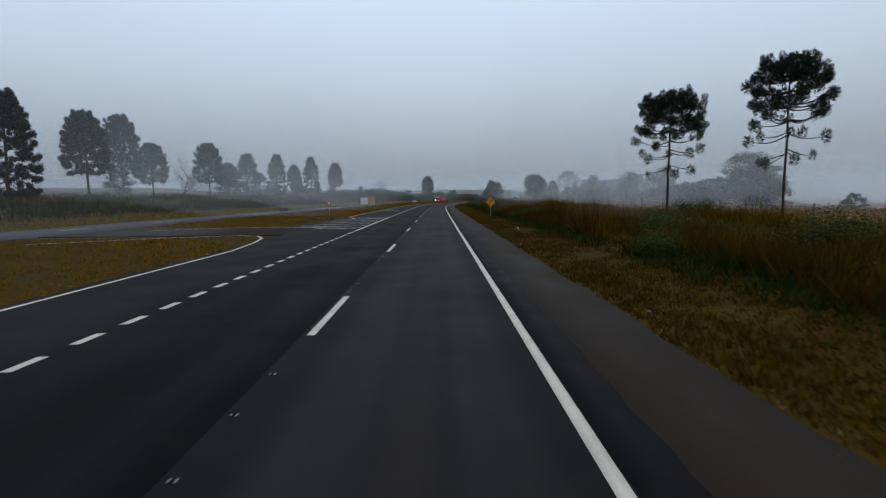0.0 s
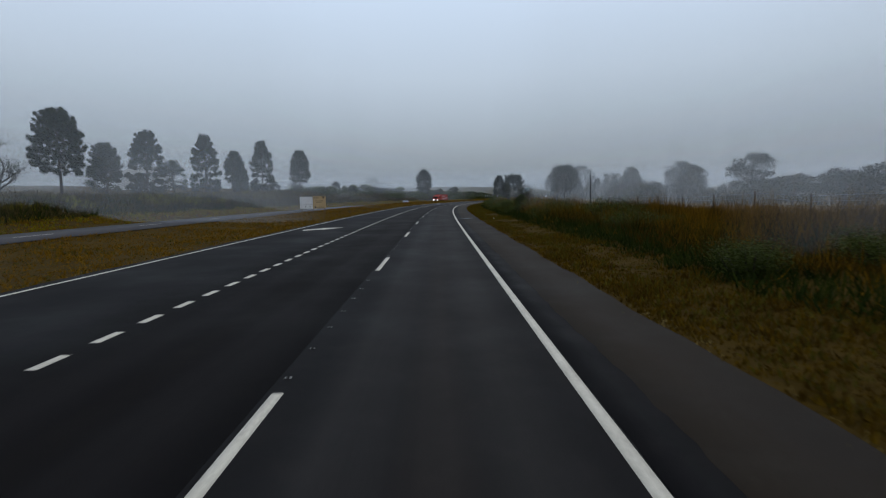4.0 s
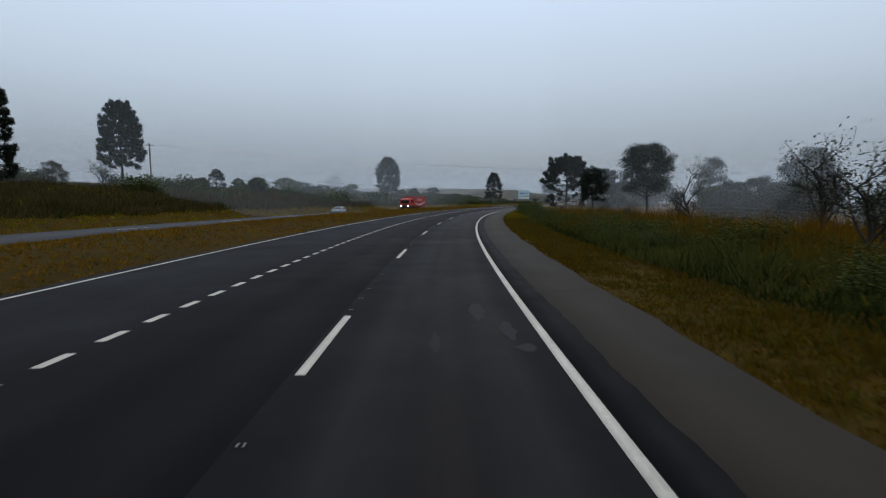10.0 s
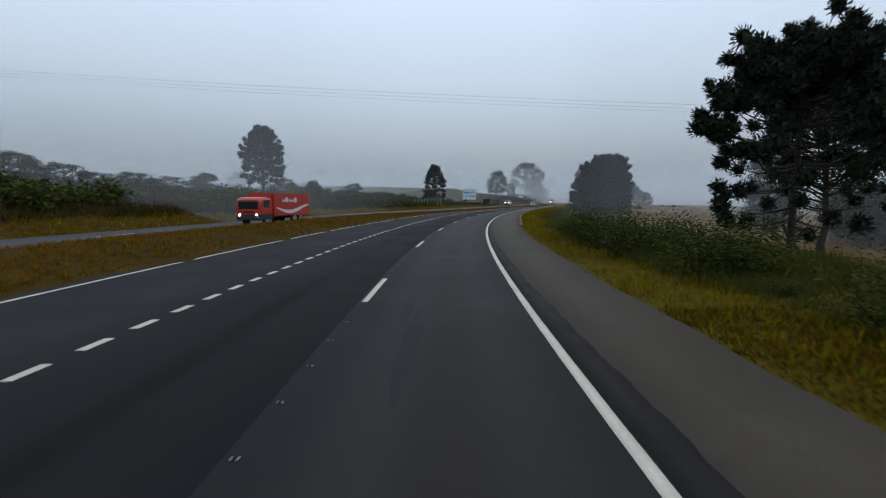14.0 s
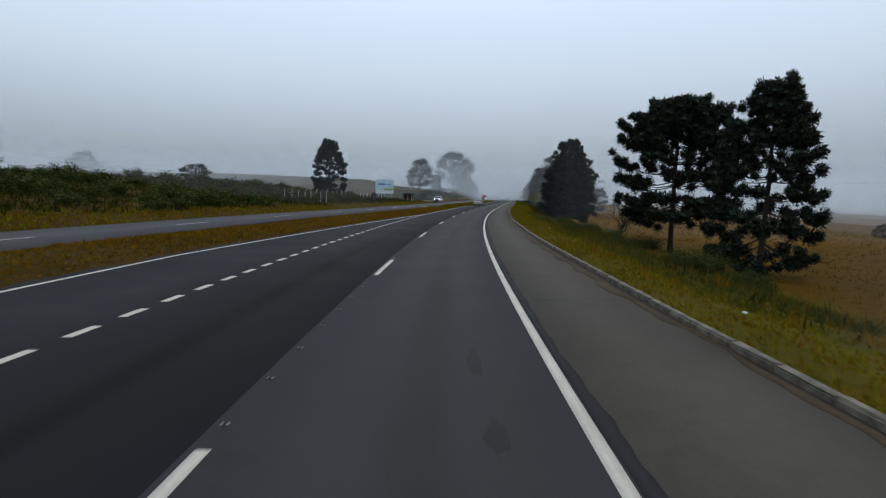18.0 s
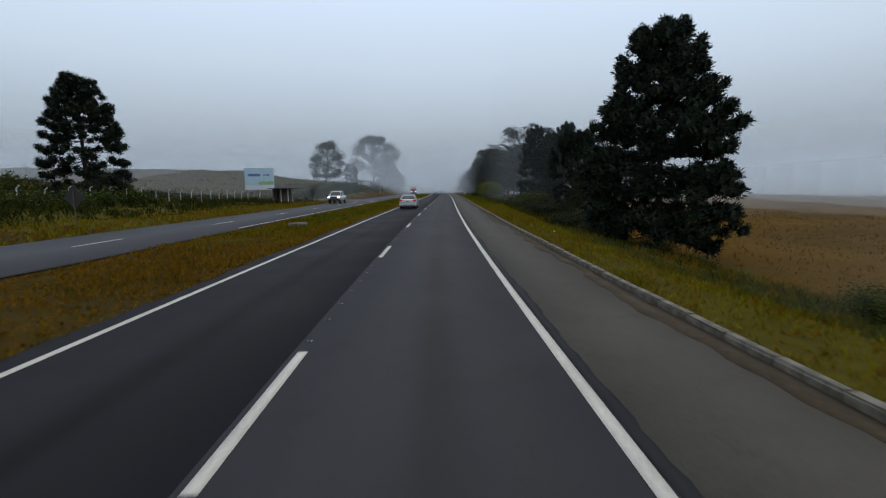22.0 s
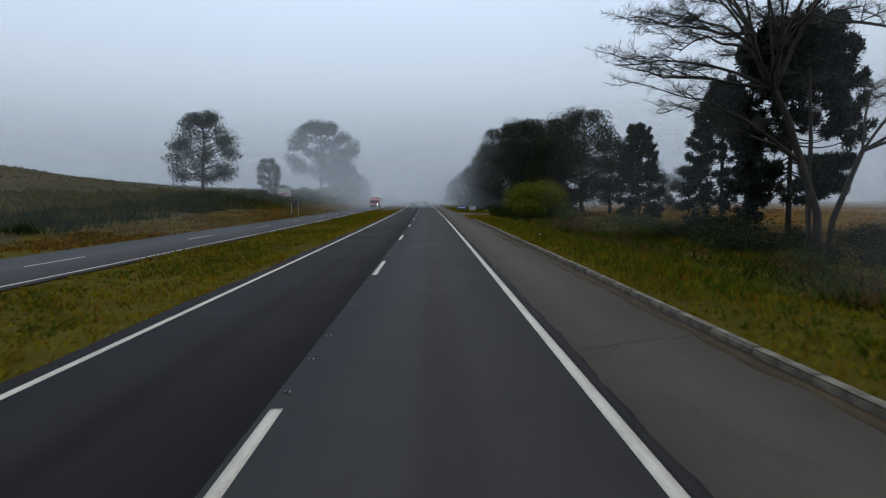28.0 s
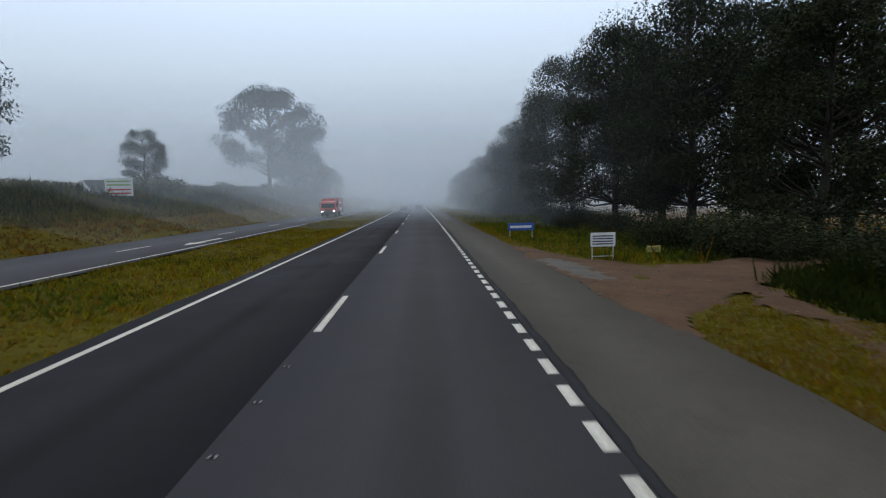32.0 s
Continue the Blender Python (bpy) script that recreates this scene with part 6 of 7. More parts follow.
# large two-panel notice board
board = thing("notice_board", "white and tan two-panel notice board on wooden legs in the grass", "notice board", -15.1, 127.7, yaw_at(128, 9), 0.24)
for x in (-1.45, 0.0, 1.55):
    part("leg", bevelled((x - 0.045, -0.01, -0.4), (x + 0.045, 0.08, 2.4), 0.008), WOOD, board)
part("white_panel", slab(-1.72, -0.02, 0.42, 2.04, -0.04, 0.03), WHITE, board, "plain white panel with a faint sketch")
part("tan_panel", slab(0.02, 1.72, 0.42, 2.12, -0.04, 0.03), TAN, board, "tan printed panel")
lettering("POL\u00cdCIA", 0.2, 0.08, 1.92, -0.06, BLACK, board)
lettering("MILITAR", 0.2, 0.08, 1.76, -0.06, BLACK, board)
part("emblem", ring_plate([(1.22, 2.06), (1.42, 1.70), (1.60, 2.06)], -0.06, 0.006), BLACK, board)
for x0, x1, z in ((0.25, 1.4, 1.42), (0.4, 1.25, 1.24), (0.9, 1.3, 0.64), (0.6, 1.5, 0.55)):
    part("text_bar", slab(x0, x1, z, z + (0.07 if z > 1 else 0.025), -0.06, 0.006, 0.001), DARKBACK, board)
part("badge", slab(0.24, 0.42, 0.5, 0.72, -0.06, 0.006, 0.001), BLACK, board)
part("drawn_line", slab(-1.68, -0.05, 0.96, 0.985, -0.06, 0.006, 0.001), BLACK, board)
for x in (-1.0, -0.42):
    part("drawn_shape", ring_plate([(x, 0.55), (x + 0.10, 0.6), (x + 0.08, 0.84), (x - 0.06, 0.82)], -0.06, 0.006), STEEL, board)

# signs on the far side of the opposite road, seen from behind
sq = thing("sign_board", "square dark sign board seen from behind on two posts", "road sign", 33.5, 324.1, yaw_at(323, -8))
for x in (-0.45, 0.45):
    part("post", rod((x, -0.04, -0.4), (x, -0.04, 2.0), 0.035), LIME, sq)
part("board", slab(-0.62, 0.62, 0.75, 1.95, 0.0), DARKBACK, sq)
for z in (1.05, 1.65):
    part("rail", slab(-0.6, 0.6, z, z + 0.05, -0.03, 0.03), WOOD, sq)
dm = thing("diamond_sign", "dark diamond road sign seen from behind on a post", "road sign", 43.2, 334.3, yaw_at(337, -8))
part("post", rod((0, -0.03, -0.4), (0, -0.03, 2.2), 0.03), WOOD, dm)
part("plate", ring_plate([(-0.62, 1.85), (0, 1.2), (0.62, 1.85), (0, 2.5)], 0.01), DARKBACK, dm)
for x, y, s in ((108.0, 452.9, 472),):
    b2 = thing("sign_board", "dark sign board seen from behind on two pale posts", "road sign", x, y, yaw_at(s, -6))
    for px in (-0.52, 0.52):
        part("post", rod((px, -0.03, -0.4), (px, -0.03, 1.85), 0.035), LIME, b2)
    part("board", slab(-0.6, 0.6, 1.05, 1.82, 0.0), DARKBACK, b2)
ds = thing("diamond_sign", "dark diamond road sign beside the side road", "road sign", 72.2, 399.3, yaw_at(407, -8))
part("post", rod((0, -0.03, -0.4), (0, -0.03, 1.6), 0.03), WOOD, ds)
part("plate", ring_plate([(-0.45, 1.3), (0, 0.85), (0.45, 1.3), (0, 1.75)], 0.01), DARKBACK, ds)

# large pale-blue billboard
bill = thing("billboard", "large pale-blue billboard with arrow and green band on legs", "billboard", 65.1, 416.3, yaw_at(400, 4), 0.0)
for x in (-2.4, 0, 2.4):
    part("leg", rod((x, 0.12, -0.5), (x, 0.12, 6.6), 0.09), STEEL, bill)
    part("brace", rod((x, 0.15, 4.5), (x - 0.6, 2.2, 0.0), 0.05), STEEL, bill)
part("panel", slab(-3.1, 3.1, 2.2, 6.9, 0, 0.08), PALEBLUE, bill)
part("green_band", slab(-0.2, 3.05, 3.3, 4.0, -0.05, 0.01, 0.002), GREEN, bill)
part("white_band", slab(-3.05, 3.05, 2.3, 3.2, -0.05, 0.01, 0.002), WHITE, bill)
part("text_bar", slab(-2.3, 0.2, 5.1, 5.65, -0.05, 0.01, 0.002), BLUE, bill)
part("arrow", ring_plate([(0.75, 5.25), (1.75, 5.25), (1.75, 5.1), (2.3, 5.36), (1.75, 5.62), (1.75, 5.47), (0.75, 5.47)], -0.05, 0.01), BLUE, bill)
bb = thing("billboard", "white and red printed billboard on the hill", "billboard", 112.3, 481.5, yaw_at(490, 6), 2.75)
for x in (-1.6, 1.6):
    part("leg", rod((x, 0.1, -0.5), (x, 0.1, 1.9), 0.08), STEEL, bb)
part("picture_panel", slab(-2.2, -0.35, 0.5, 2.0, 0, 0.05), STEEL, bb)
part("stripe", ring_plate([(-2.15, 1.5), (-1.5, 0.6), (-1.2, 0.6), (-2.15, 1.9)], -0.04, 0.01), WHITE, bb)
part("text_panel", slab(-0.3, 2.2, 0.4, 2.1, -0.02, 0.05), WHITE, bb)
for z, mt in ((1.75, GREEN), (1.4, GREEN), (0.95, RED), (0.6, RED)):
    part("text_bar", slab(-0.1, 2.0, z, z + 0.14, -0.06, 0.01, 0.002), mt, bb)

# bus shelter
sh = thing("bus_shelter", "old concrete bus shelter with a flat overhanging roof", "bus shelter", 63.0, 379.5, yaw_at(386, 0))
part("roof", bevelled((-2.1, -1.3, 2.05), (2.1, 1.3, 2.2), 0.03), ROOFING, sh)
part("back_wall", bevelled((-1.55, -0.9, -0.3), (-1.4, 0.9, 2.05), 0.02), CONCRETE, sh)
part("side_wall", bevelled((-1.4, 0.75, -0.3), (0.7, 0.9, 2.05), 0.02), WOOD, sh)
for x, y in ((0.75, -0.8), (-0.3, -0.85), (0.9, 0.82)):
    part("post", bevelled((x - 0.06, y - 0.06, -0.3), (x + 0.06, y + 0.06, 2.05), 0.012), LIME, sh)
part("bench", bevelled((-1.35, -0.7, 0.42), (-0.95, 0.7, 0.5), 0.015), CONCRETE, sh)

# three small signs at the track into the wood
for nm, label, x, y, w, z0, z1, mt, text in (("direction_sign", "low blue direction sign on two posts", 132.3, 444.3, 0.7, 0.42, 0.82, BLUE, WHITE), ("notice_sign", "white notice board in a white frame", 128.2, 435.1, 0.42, 0.48, 0.95, WHITE, DARKBACK), ("notice_sign", "small yellow notice board in a pale frame", 130.2, 434.6, 0.24, 0.22, 0.44, PALEYELLOW, DARKBACK)):
    sg = thing(nm, label, "sign", x, y, yaw_at(466, -2))
    for px in (-w * 0.85, w * 0.85):
        part("post", rod((px, 0.02, -0.3), (px, 0.02, z1), 0.022), LIME, sg)
    part("board", slab(-w, w, z0, z1, -0.01, 0.025), mt, sg)
    if nm == "notice_sign":
        part("rail", slab(-w * 0.9, w * 0.9, z0 * 0.28, z0 * 0.28 + 0.03, 0.02, 0.02, 0.003), LIME, sg)
    for k in range(1 if nm == "direction_sign" else 4):
        zz = (z0 + 0.13) if nm == "direction_sign" else z0 + (z1 - z0) * (0.15 + 0.19 * k)
        part("text_bar", slab(-w * 0.85, w * 0.8, zz, zz + (0.13 if nm == "direction_sign" else (z1 - z0) * 0.08), -0.03, 0.006, 0.001), text, sg)


# fences
def fence(name, label, posts, h, mat, bent, thick, wires):
    root = tagged(new(name), label, "fence")
    tops = []
    for x, y in posts:
        z = float(floor_z(x, y)[0])
        g = Geo()
        lean = rs.uniform(-0.04, 0.04)
        pts = [(x, y, z - 0.3), (x + lean, y, z + h * 0.8)] + ([(x + lean + 0.02, y, z + h * 0.9), (x + lean + 0.22, y - 0.12, z + h)] if bent else [(x + lean, y + lean, z + h * rs.uniform(0.93, 1.05))])
        g.tube(np.array(pts), np.full(len(pts), thick), 4)
        part("post", g, mat, root)
        tops.append(np.array((x + lean, y, z)))
    for k in wires:
        g = Geo()
        pts = [p + np.array((0, 0, h * k)) for p in tops]
        g.tube(np.array(pts), np.full(len(pts), 0.006), 3)
        part("wire", g, STEEL, root)
    return root


fence("field_fence", "old wire fence with thin wooden posts in the dry field", [tuple(float(c) for c in road(s, 19.5 + 0.8 * math.sin(s * 0.05))) for s in range(26, 200, 4)], 1.25, WOOD, False, 0.05, (0.5, 0.75, 0.95))
fence("post_fence", "white concrete fence posts with bent tops and wires", [tuple(float(c) for c in road(s, -30.5)) for s in np.arange(330, 398, 2.6)], 1.7, LIME, True, 0.05, (0.4, 0.65, 0.8))

# dead pine and wires over the road
dead = thing("dead_tree", "dead slender pine with a few upturned bare branches", "tree", 13.9, 98.8, 0)
g = Geo()
g.tube(np.array([(0, 0, -0.3), (0.03, 0, 1.6), (0.0, 0.02, 3.1)]), (0.05, 0.04, 0.02), 6)
for k in range(9):
    a = k * 2.4
    g.tube(np.array([(0, 0, 2.35 + 0.06 * k), (math.cos(a) * 0.35, math.sin(a) * 0.35, 2.4 + 0.06 * k), (math.cos(a) * 0.55, math.sin(a) * 0.55, 2.75 + 0.05 * k)]), (0.018, 0.014, 0.006), 4)
part("trunk", g, BARK, dead)
ends = []
for d in (-60.0, 78.0):
    x, y = road(221, d)
    pole = thing("utility_pole", "grey utility pole with a wooden crossarm", "utility pole", float(x), float(y), yaw_at(221))
    part("pole", rod((0, 0, -0.6), (0, 0, 8.0), 0.12), WOOD, pole)
    part("crossarm", bevelled((-0.06, -1.0, 7.55), (0.06, 1.0, 7.68), 0.01), WOOD, pole)
    for o in (-0.9, 0.0, 0.9):
        part("insulator", rod((0, o, 7.68), (0, o, 7.86), 0.05), WHITE, pole)
    ends.append((float(x), float(y), float(floor_z(x, y)[0])))
for o in (-0.9, 0.0, 0.9):
    h = heading(221)
    k = np.linspace(0, 1, 25)
    a, b = np.array(ends[0]), np.array(ends[1])
    p = a + (b - a) * k[:, None] + np.array((-math.sin(h) * o, math.cos(h) * o, 7.86))
    p[:, 2] -= 2.2 * 4 * k * (1 - k)
    g = Geo()
    g.tube(p, np.full(25, 0.004), 4)
    tagged(part("overhead_wire", g, BLACK), "thin overhead wire crossing the road", "wire", "overhead wires")

# shed behind the row of pines
shed = thing("shed", "long white farm shed with a low gable roof", "building", -76.0, 190.0, 38)
part("wall", bevelled((-7, -9, -0.5), (7, 9, 3.2), 0.03), WHITE, shed)
g = Geo()
g.add([(-7.4, -9.4, 3.15), (7.4, -9.4, 3.15), (0, -9.4, 5.2), (-7.4, 9.4, 3.15), (7.4, 9.4, 3.15), (0, 9.4, 5.2)], [(0, 1, 2), (5, 4, 3)])
g.add([(-7.4, -9.4, 3.15), (7.4, -9.4, 3.15), (0, -9.4, 5.2), (-7.4, 9.4, 3.15), (7.4, 9.4, 3.15), (0, 9.4, 5.2)], [(0, 2, 5, 3), (2, 1, 4, 5), (0, 3, 4, 1)])
part("roof", g, WHITE, shed)
part("door", bevelled((-2, -9.08, -0.2), (2, -8.98, 2.8), 0.01), STEEL, shed)

# side road, earth track, stains
def ribbon(name, pts, w, mat, label, lift=0.0, kind="structure", rough=0.0):
    p = np.array([[float(c) for c in road(s, d)] for s, d in pts])
    q = np.linspace(0, 1, 60)
    t0 = np.linspace(0, 1, len(p))
    p = np.stack([np.interp(q, t0, p[:, k]) for k in (0, 1)], 1)
    w = np.interp(q, t0, w)
    t = np.gradient(p, axis=0)
    t /= np.linalg.norm(t, axis=1)[:, None]
    nrm = np.stack((-t[:, 1], t[:, 0]), 1)
    cols = []
    for o in np.linspace(-0.5, 0.5, 7):
        wob = rough * abs(o) * 2 * (np.sin(q * 31 + o * 9) + 0.6 * np.sin(q * 74 + o * 4) + 0.4 * np.sin(q * 140))
        e = p + nrm * ((w + wob) * o)[:, None]
        s, d = along(e[:, 0], e[:, 1])
        cols.append(np.c_[e, height(s, d, e[:, 0], e[:, 1]) + lift * np.clip(q * 7, 0, 1) + (0.05 if abs(o) < 0.45 else -0.10)])
    v = np.stack(cols, 1).reshape(-1, 3)
    i, j = np.meshgrid(np.arange(59), np.arange(6), indexing="ij")
    g = Geo()
    g.add(v, np.stack((i * 7 + j + 1, i * 7 + j, (i + 1) * 7 + j, (i + 1) * 7 + j + 1), -1).reshape(-1, 4))
    return tagged(part(name, g, mat, smooth=True), label, "road", kind=kind)


ribbon("side_road", [(404.5, -16.0), (409, -18.6), (414.5, -23), (419, -30), (421, -44)], (10, 6.5, 4.6, 4.2, 4.2), ASPHALT_FAR, "narrow asphalt side road leaving the opposite carriageway", 0.09)


def ground_z(x, y):
    """Height of the ground sheet itself, between its grid points."""
    i, j = np.clip(np.searchsorted(gx, x) - 1, 0, nx - 2), np.clip(np.searchsorted(gy, y) - 1, 0, ny - 2)
    u, v, zz = (x - gx[i]) / (gx[i + 1] - gx[i]), (y - gy[j]) / (gy[j + 1] - gy[j]), gz.reshape(nx, ny)
    return (zz[i, j] * (1 - u) + zz[i + 1, j] * u) * (1 - v) + (zz[i, j + 1] * (1 - u) + zz[i + 1, j + 1] * u) * v


def track_reach(s, d):
    """Above zero on the bare earth: the mouth at the shoulder, the way into the wood and a thin worn strip beside the grass."""
    wob = 0.22 * ripple(s * 3, d * 3, 0.6) + 0.12 * ripple(s * 3, d * 3, 2.1) + 0.08 * ripple(s * 3, d * 3, 5.0)
    near = np.interp(d, (5.3, 5.7, 6.4, 7.0, 8.4, 9.5, 11.5, 15), (456.6, 456.3, 457.0, 458.0, 459.6, 460.6, 462.2, 464.8))
    far = np.interp(d, (5.3, 5.9, 6.6, 7.6, 8.8, 11.2, 15), (474, 471.5, 469.2, 465.9, 464.6, 464.9, 467.0))
    bay = np.minimum(np.minimum((s - near) * 0.7, (far - s) * 0.55), (15 - d) * 0.8)
    worn = np.minimum(0.45 - np.abs(d - np.interp(s, (449, 455, 459.5), (7.2, 7.9, 9.2))), np.minimum(s - 449, 460.5 - s) * 0.3)
    lip = np.where((s > 456.2) & (s < 473), d - shoulder_edge(s) + 0.30 + 0.5 * wob, d - shoulder_edge(s) - 0.05)
    return np.minimum(np.maximum(bay, worn) + wob, lip)


ss, dd = np.meshgrid(np.arange(448, 476, 0.16), np.arange(5.0, 15.2, 0.16), indexing="ij")
tx, ty = road(ss.ravel(), dd.ravel())
reach = track_reach(ss.ravel(), dd.ravel())
edge_k = np.clip((dd.ravel() - shoulder_edge(ss.ravel())) / 1.1, 0, 1)
rut = 0.018 * ripple(tx, ty, 1.9) + 0.010 * ripple(tx, ty, 5.0)
tz = np.maximum(ground_z(tx, ty) + 0.022, (1 - edge_k) * 0.012 + edge_k * -0.09) + rut * np.clip(edge_k * 2, 0, 1) + np.clip(reach * 0.25 - 0.05, -0.06, 0)
n_d = ss.shape[1]
i, j = np.meshgrid(np.arange(ss.shape[0] - 1), np.arange(n_d - 1), indexing="ij")
quads = np.stack((i * n_d + j, (i + 1) * n_d + j, (i + 1) * n_d + j + 1, i * n_d + j + 1), -1).reshape(-1, 4)
g = Geo()
g.add(np.c_[tx, ty, tz], quads[(reach[quads] > -0.05).all(1)][:, ::-1])
fs, fd = ss.ravel()[quads], dd.ravel()[quads]
fs, fd = fs.mean(1)[(reach[quads] > -0.05).all(1)], fd.mean(1)[(reach[quads] > -0.05).all(1)]
g.m[0] = np.where(((fs - 464.0) / 2.6) ** 2 + ((fd - 6.15 + (fs - 464) * 0.06) / 0.6) ** 2 + 0.5 * ripple(fs * 3, fd * 3, 1.9) < 0.9, 1, 0)
tagged(part("earth_track", g, [DIRT, CRUMBLE], smooth=True), "reddish packed-earth track leaving the shoulder into the wood", "track", kind="structure")
g = Geo()
rng = np.random.default_rng(71)
ps, pd = rng.uniform(455.5, 474, 900), rng.uniform(5.4, 9.5, 900)
ok = track_reach(ps, pd) > 0.0
px, py = road(ps[ok], pd[ok])
for x, y, r in zip(px, py, rng.uniform(0.008, 0.032, len(px))):
    e = np.clip((float(along(np.array([x]), np.array([y]))[1][0]) - 5.6) / 1.1, 0, 1)
    z = max(float(ground_z(np.array([x]), np.array([y]))[0]) + 0.022, (1 - e) * 0.012 - e * 0.09)
    g.add(np.array((x, y, z)) + ICO_V * rng.uniform(0.7, 1.2, (12, 1)) * r * np.array((1, 1, 0.6)), ICO_F)
tagged(part("gravel", g, CONCRETE), "loose pale gravel scattered over the earth track", "gravel", kind="stuff")


def blot(name, s, d, rx, ry, mat, label, seed, z=0.003):
    r = random.Random(seed)
    pts = [(s + ry * math.sin(a * 0.3927) * r.uniform(0.6, 1.1), d + rx * math.cos(a * 0.3927) * r.uniform(0.6, 1.1)) for a in range(16)]
    g = Geo()
    g.add([(*[float(c) for c in road(a, b)], z) for a, b in pts], [tuple(range(16))[::-1]])
    return tagged(part(name, g, mat), label, "stain", kind="structure")


OIL = surface("oil_stain", (0.030, 0.028, 0.025), (0.046, 0.042, 0.037), 1, 12, 0.9, 0.1, 0.003, 0.05)
blot("oil_stain", 446.7, 4.85, 0.42, 0.14, OIL, "dark oil stain on the shoulder", 3, 0.0)
blot("oil_stain", 377.8, 4.4, 0.45, 0.35, OIL, "dark damp stain on the shoulder", 4, 0.0)


STONE_BITS = []
for k in range(3):
    bm = bmesh.new()
    bmesh.ops.create_icosphere(bm, subdivisions=1, radius=0.05)
    for v in bm.verts:
        v.co = Vector((v.co.x, v.co.y, v.co.z * 0.6)) * (1 + rs.uniform(-.3, .3))
    me = bpy.data.meshes.new("pebble")
    bm.to_mesh(me)
    bm.free()
    me.materials.append(CONCRETE)
    STONE_BITS.append(me)
for k in range(60):
    s = rs.uniform(4, 470)
    d = float(shoulder_edge(np.array(s))) + rs.uniform(-0.1, 0.5)
    x, y = road(s, d)
    ob = tagged(new("pebble", STONE_BITS[k % 3]), "pale pebble at the shoulder's edge", "stone", "pebbles along the shoulder")
    ob.matrix_world = pose(float(x), float(y), float(floor_z(x, y)[0]) + 0.045, 0, 0, rs.uniform(0, 360)) @ Matrix.Diagonal((1, 1, 1, 1))

# broken slab on the median
slab_root = thing("concrete_slab", "broken tan concrete slab lying in the median grass", "slab", *[float(c) for c in road(340.5, -6.9)], yaw_at(340, 12))
bm = bevelled((-0.55, -0.45, -0.1), (0.55, 0.45, 0.22), 0.05, 2)
for v in bm.verts:
    v.co += Vector((0.05 * noise.noise(v.co * 4), 0.06 * noise.noise(v.co * 5 + Vector((3, 0, 0))), 0.05 * noise.noise(v.co * 3)))
part("block", bm, CONCRETE, slab_root)

# broken glass swept onto the shoulder, scuffs on the lane, litter in the verge
SHARD = plain("pale_glass_bits", (0.22, 0.27, 0.32), 0.3)
g = Geo()
rg = np.random.default_rng(77)
for k in range(230):
    a, r = rg.uniform(0, 6.28), abs(rg.normal(0, 0.34))
    x, y = road(105.3 + math.sin(a) * r * 0.8, 4.2 + math.cos(a) * r)
    w = rg.uniform(0.006, 0.022)
    g.box((float(x) - w, float(y) - w * 0.7, -0.006), (float(x) + w, float(y) + w * 0.7, rg.uniform(0.002, 0.012)), taper=0.6)
tagged(part("broken_glass", g, SHARD), "scatter of pale broken glass on the shoulder", "debris", kind="stuff")
SCUFF_WORN = asphalt_of("scuffed_worn_asphalt", (0.056, 0.055, 0.056), (0.078, 0.077, 0.077), (0.046, 0.045, 0.045))
SCUFF = asphalt_of("scuffed_asphalt", (0.017, 0.017, 0.019), (0.032, 0.032, 0.035), (0.015, 0.015, 0.016))
for s, d, rx, ry, q in ((148.6, 2.35, 0.16, 0.9, 1), (147.2, 2.75, 0.14, 0.7, 2), (146.6, 1.6, 0.08, 0.6, 3), (146.3, 2.9, 0.2, 0.2, 4), (202, 1.15, 0.16, 2.2, 5), (204.6, 0.95, 0.12, 1.6, 6), (394.5, 2.9, 0.35, 0.9, 7), (397, 2.55, 0.2, 0.8, 8)):
    blot("scuff", s, d, rx, ry, SCUFF_WORN if s > 300 else SCUFF, "pale scuffed streak on the lane", q, 0.0022)
OILMARK = asphalt_of("oil_mark", (0.029, 0.029, 0.031), (0.040, 0.039, 0.040), (0.024, 0.023, 0.023))
for s, d, rx, ry, q in ((256.6, 2.4, 0.12, 0.4, 11), (258.6, 2.3, 0.10, 0.6, 12), (320, 2.6, 0.12, 0.3, 13)):
    blot("oil_stain", s, d, rx, ry, OILMARK, "dark oil mark on the lane", q, 0.0022)
for k, (s, d) in enumerate(((38.6, 7.2), (37.0, 7.0), (103.6, 6.6), (422.2, 7.5), (245, 8.1), (262, 7.6), (289, 7.9), (333, 7.1))):
    x, y = road(s, d)
    bit = thing("litter", "crumpled white scrap of litter in the verge grass", "litter", float(x), float(y), 40 * k, None, "scraps of litter")
    bm = bmesh.new()
    bmesh.ops.create_icosphere(bm, subdivisions=2, radius=0.045)
    for v in bm.verts:
        v.co = Vector((v.co.x * 1.2, v.co.y, v.co.z * 0.6)) * (1 + 0.5 * noise.noise(v.co * 14 + Vector((k, 0, 0)))) + Vector((0, 0, 0.14))
    part("scrap", bm, WHITE, bit)

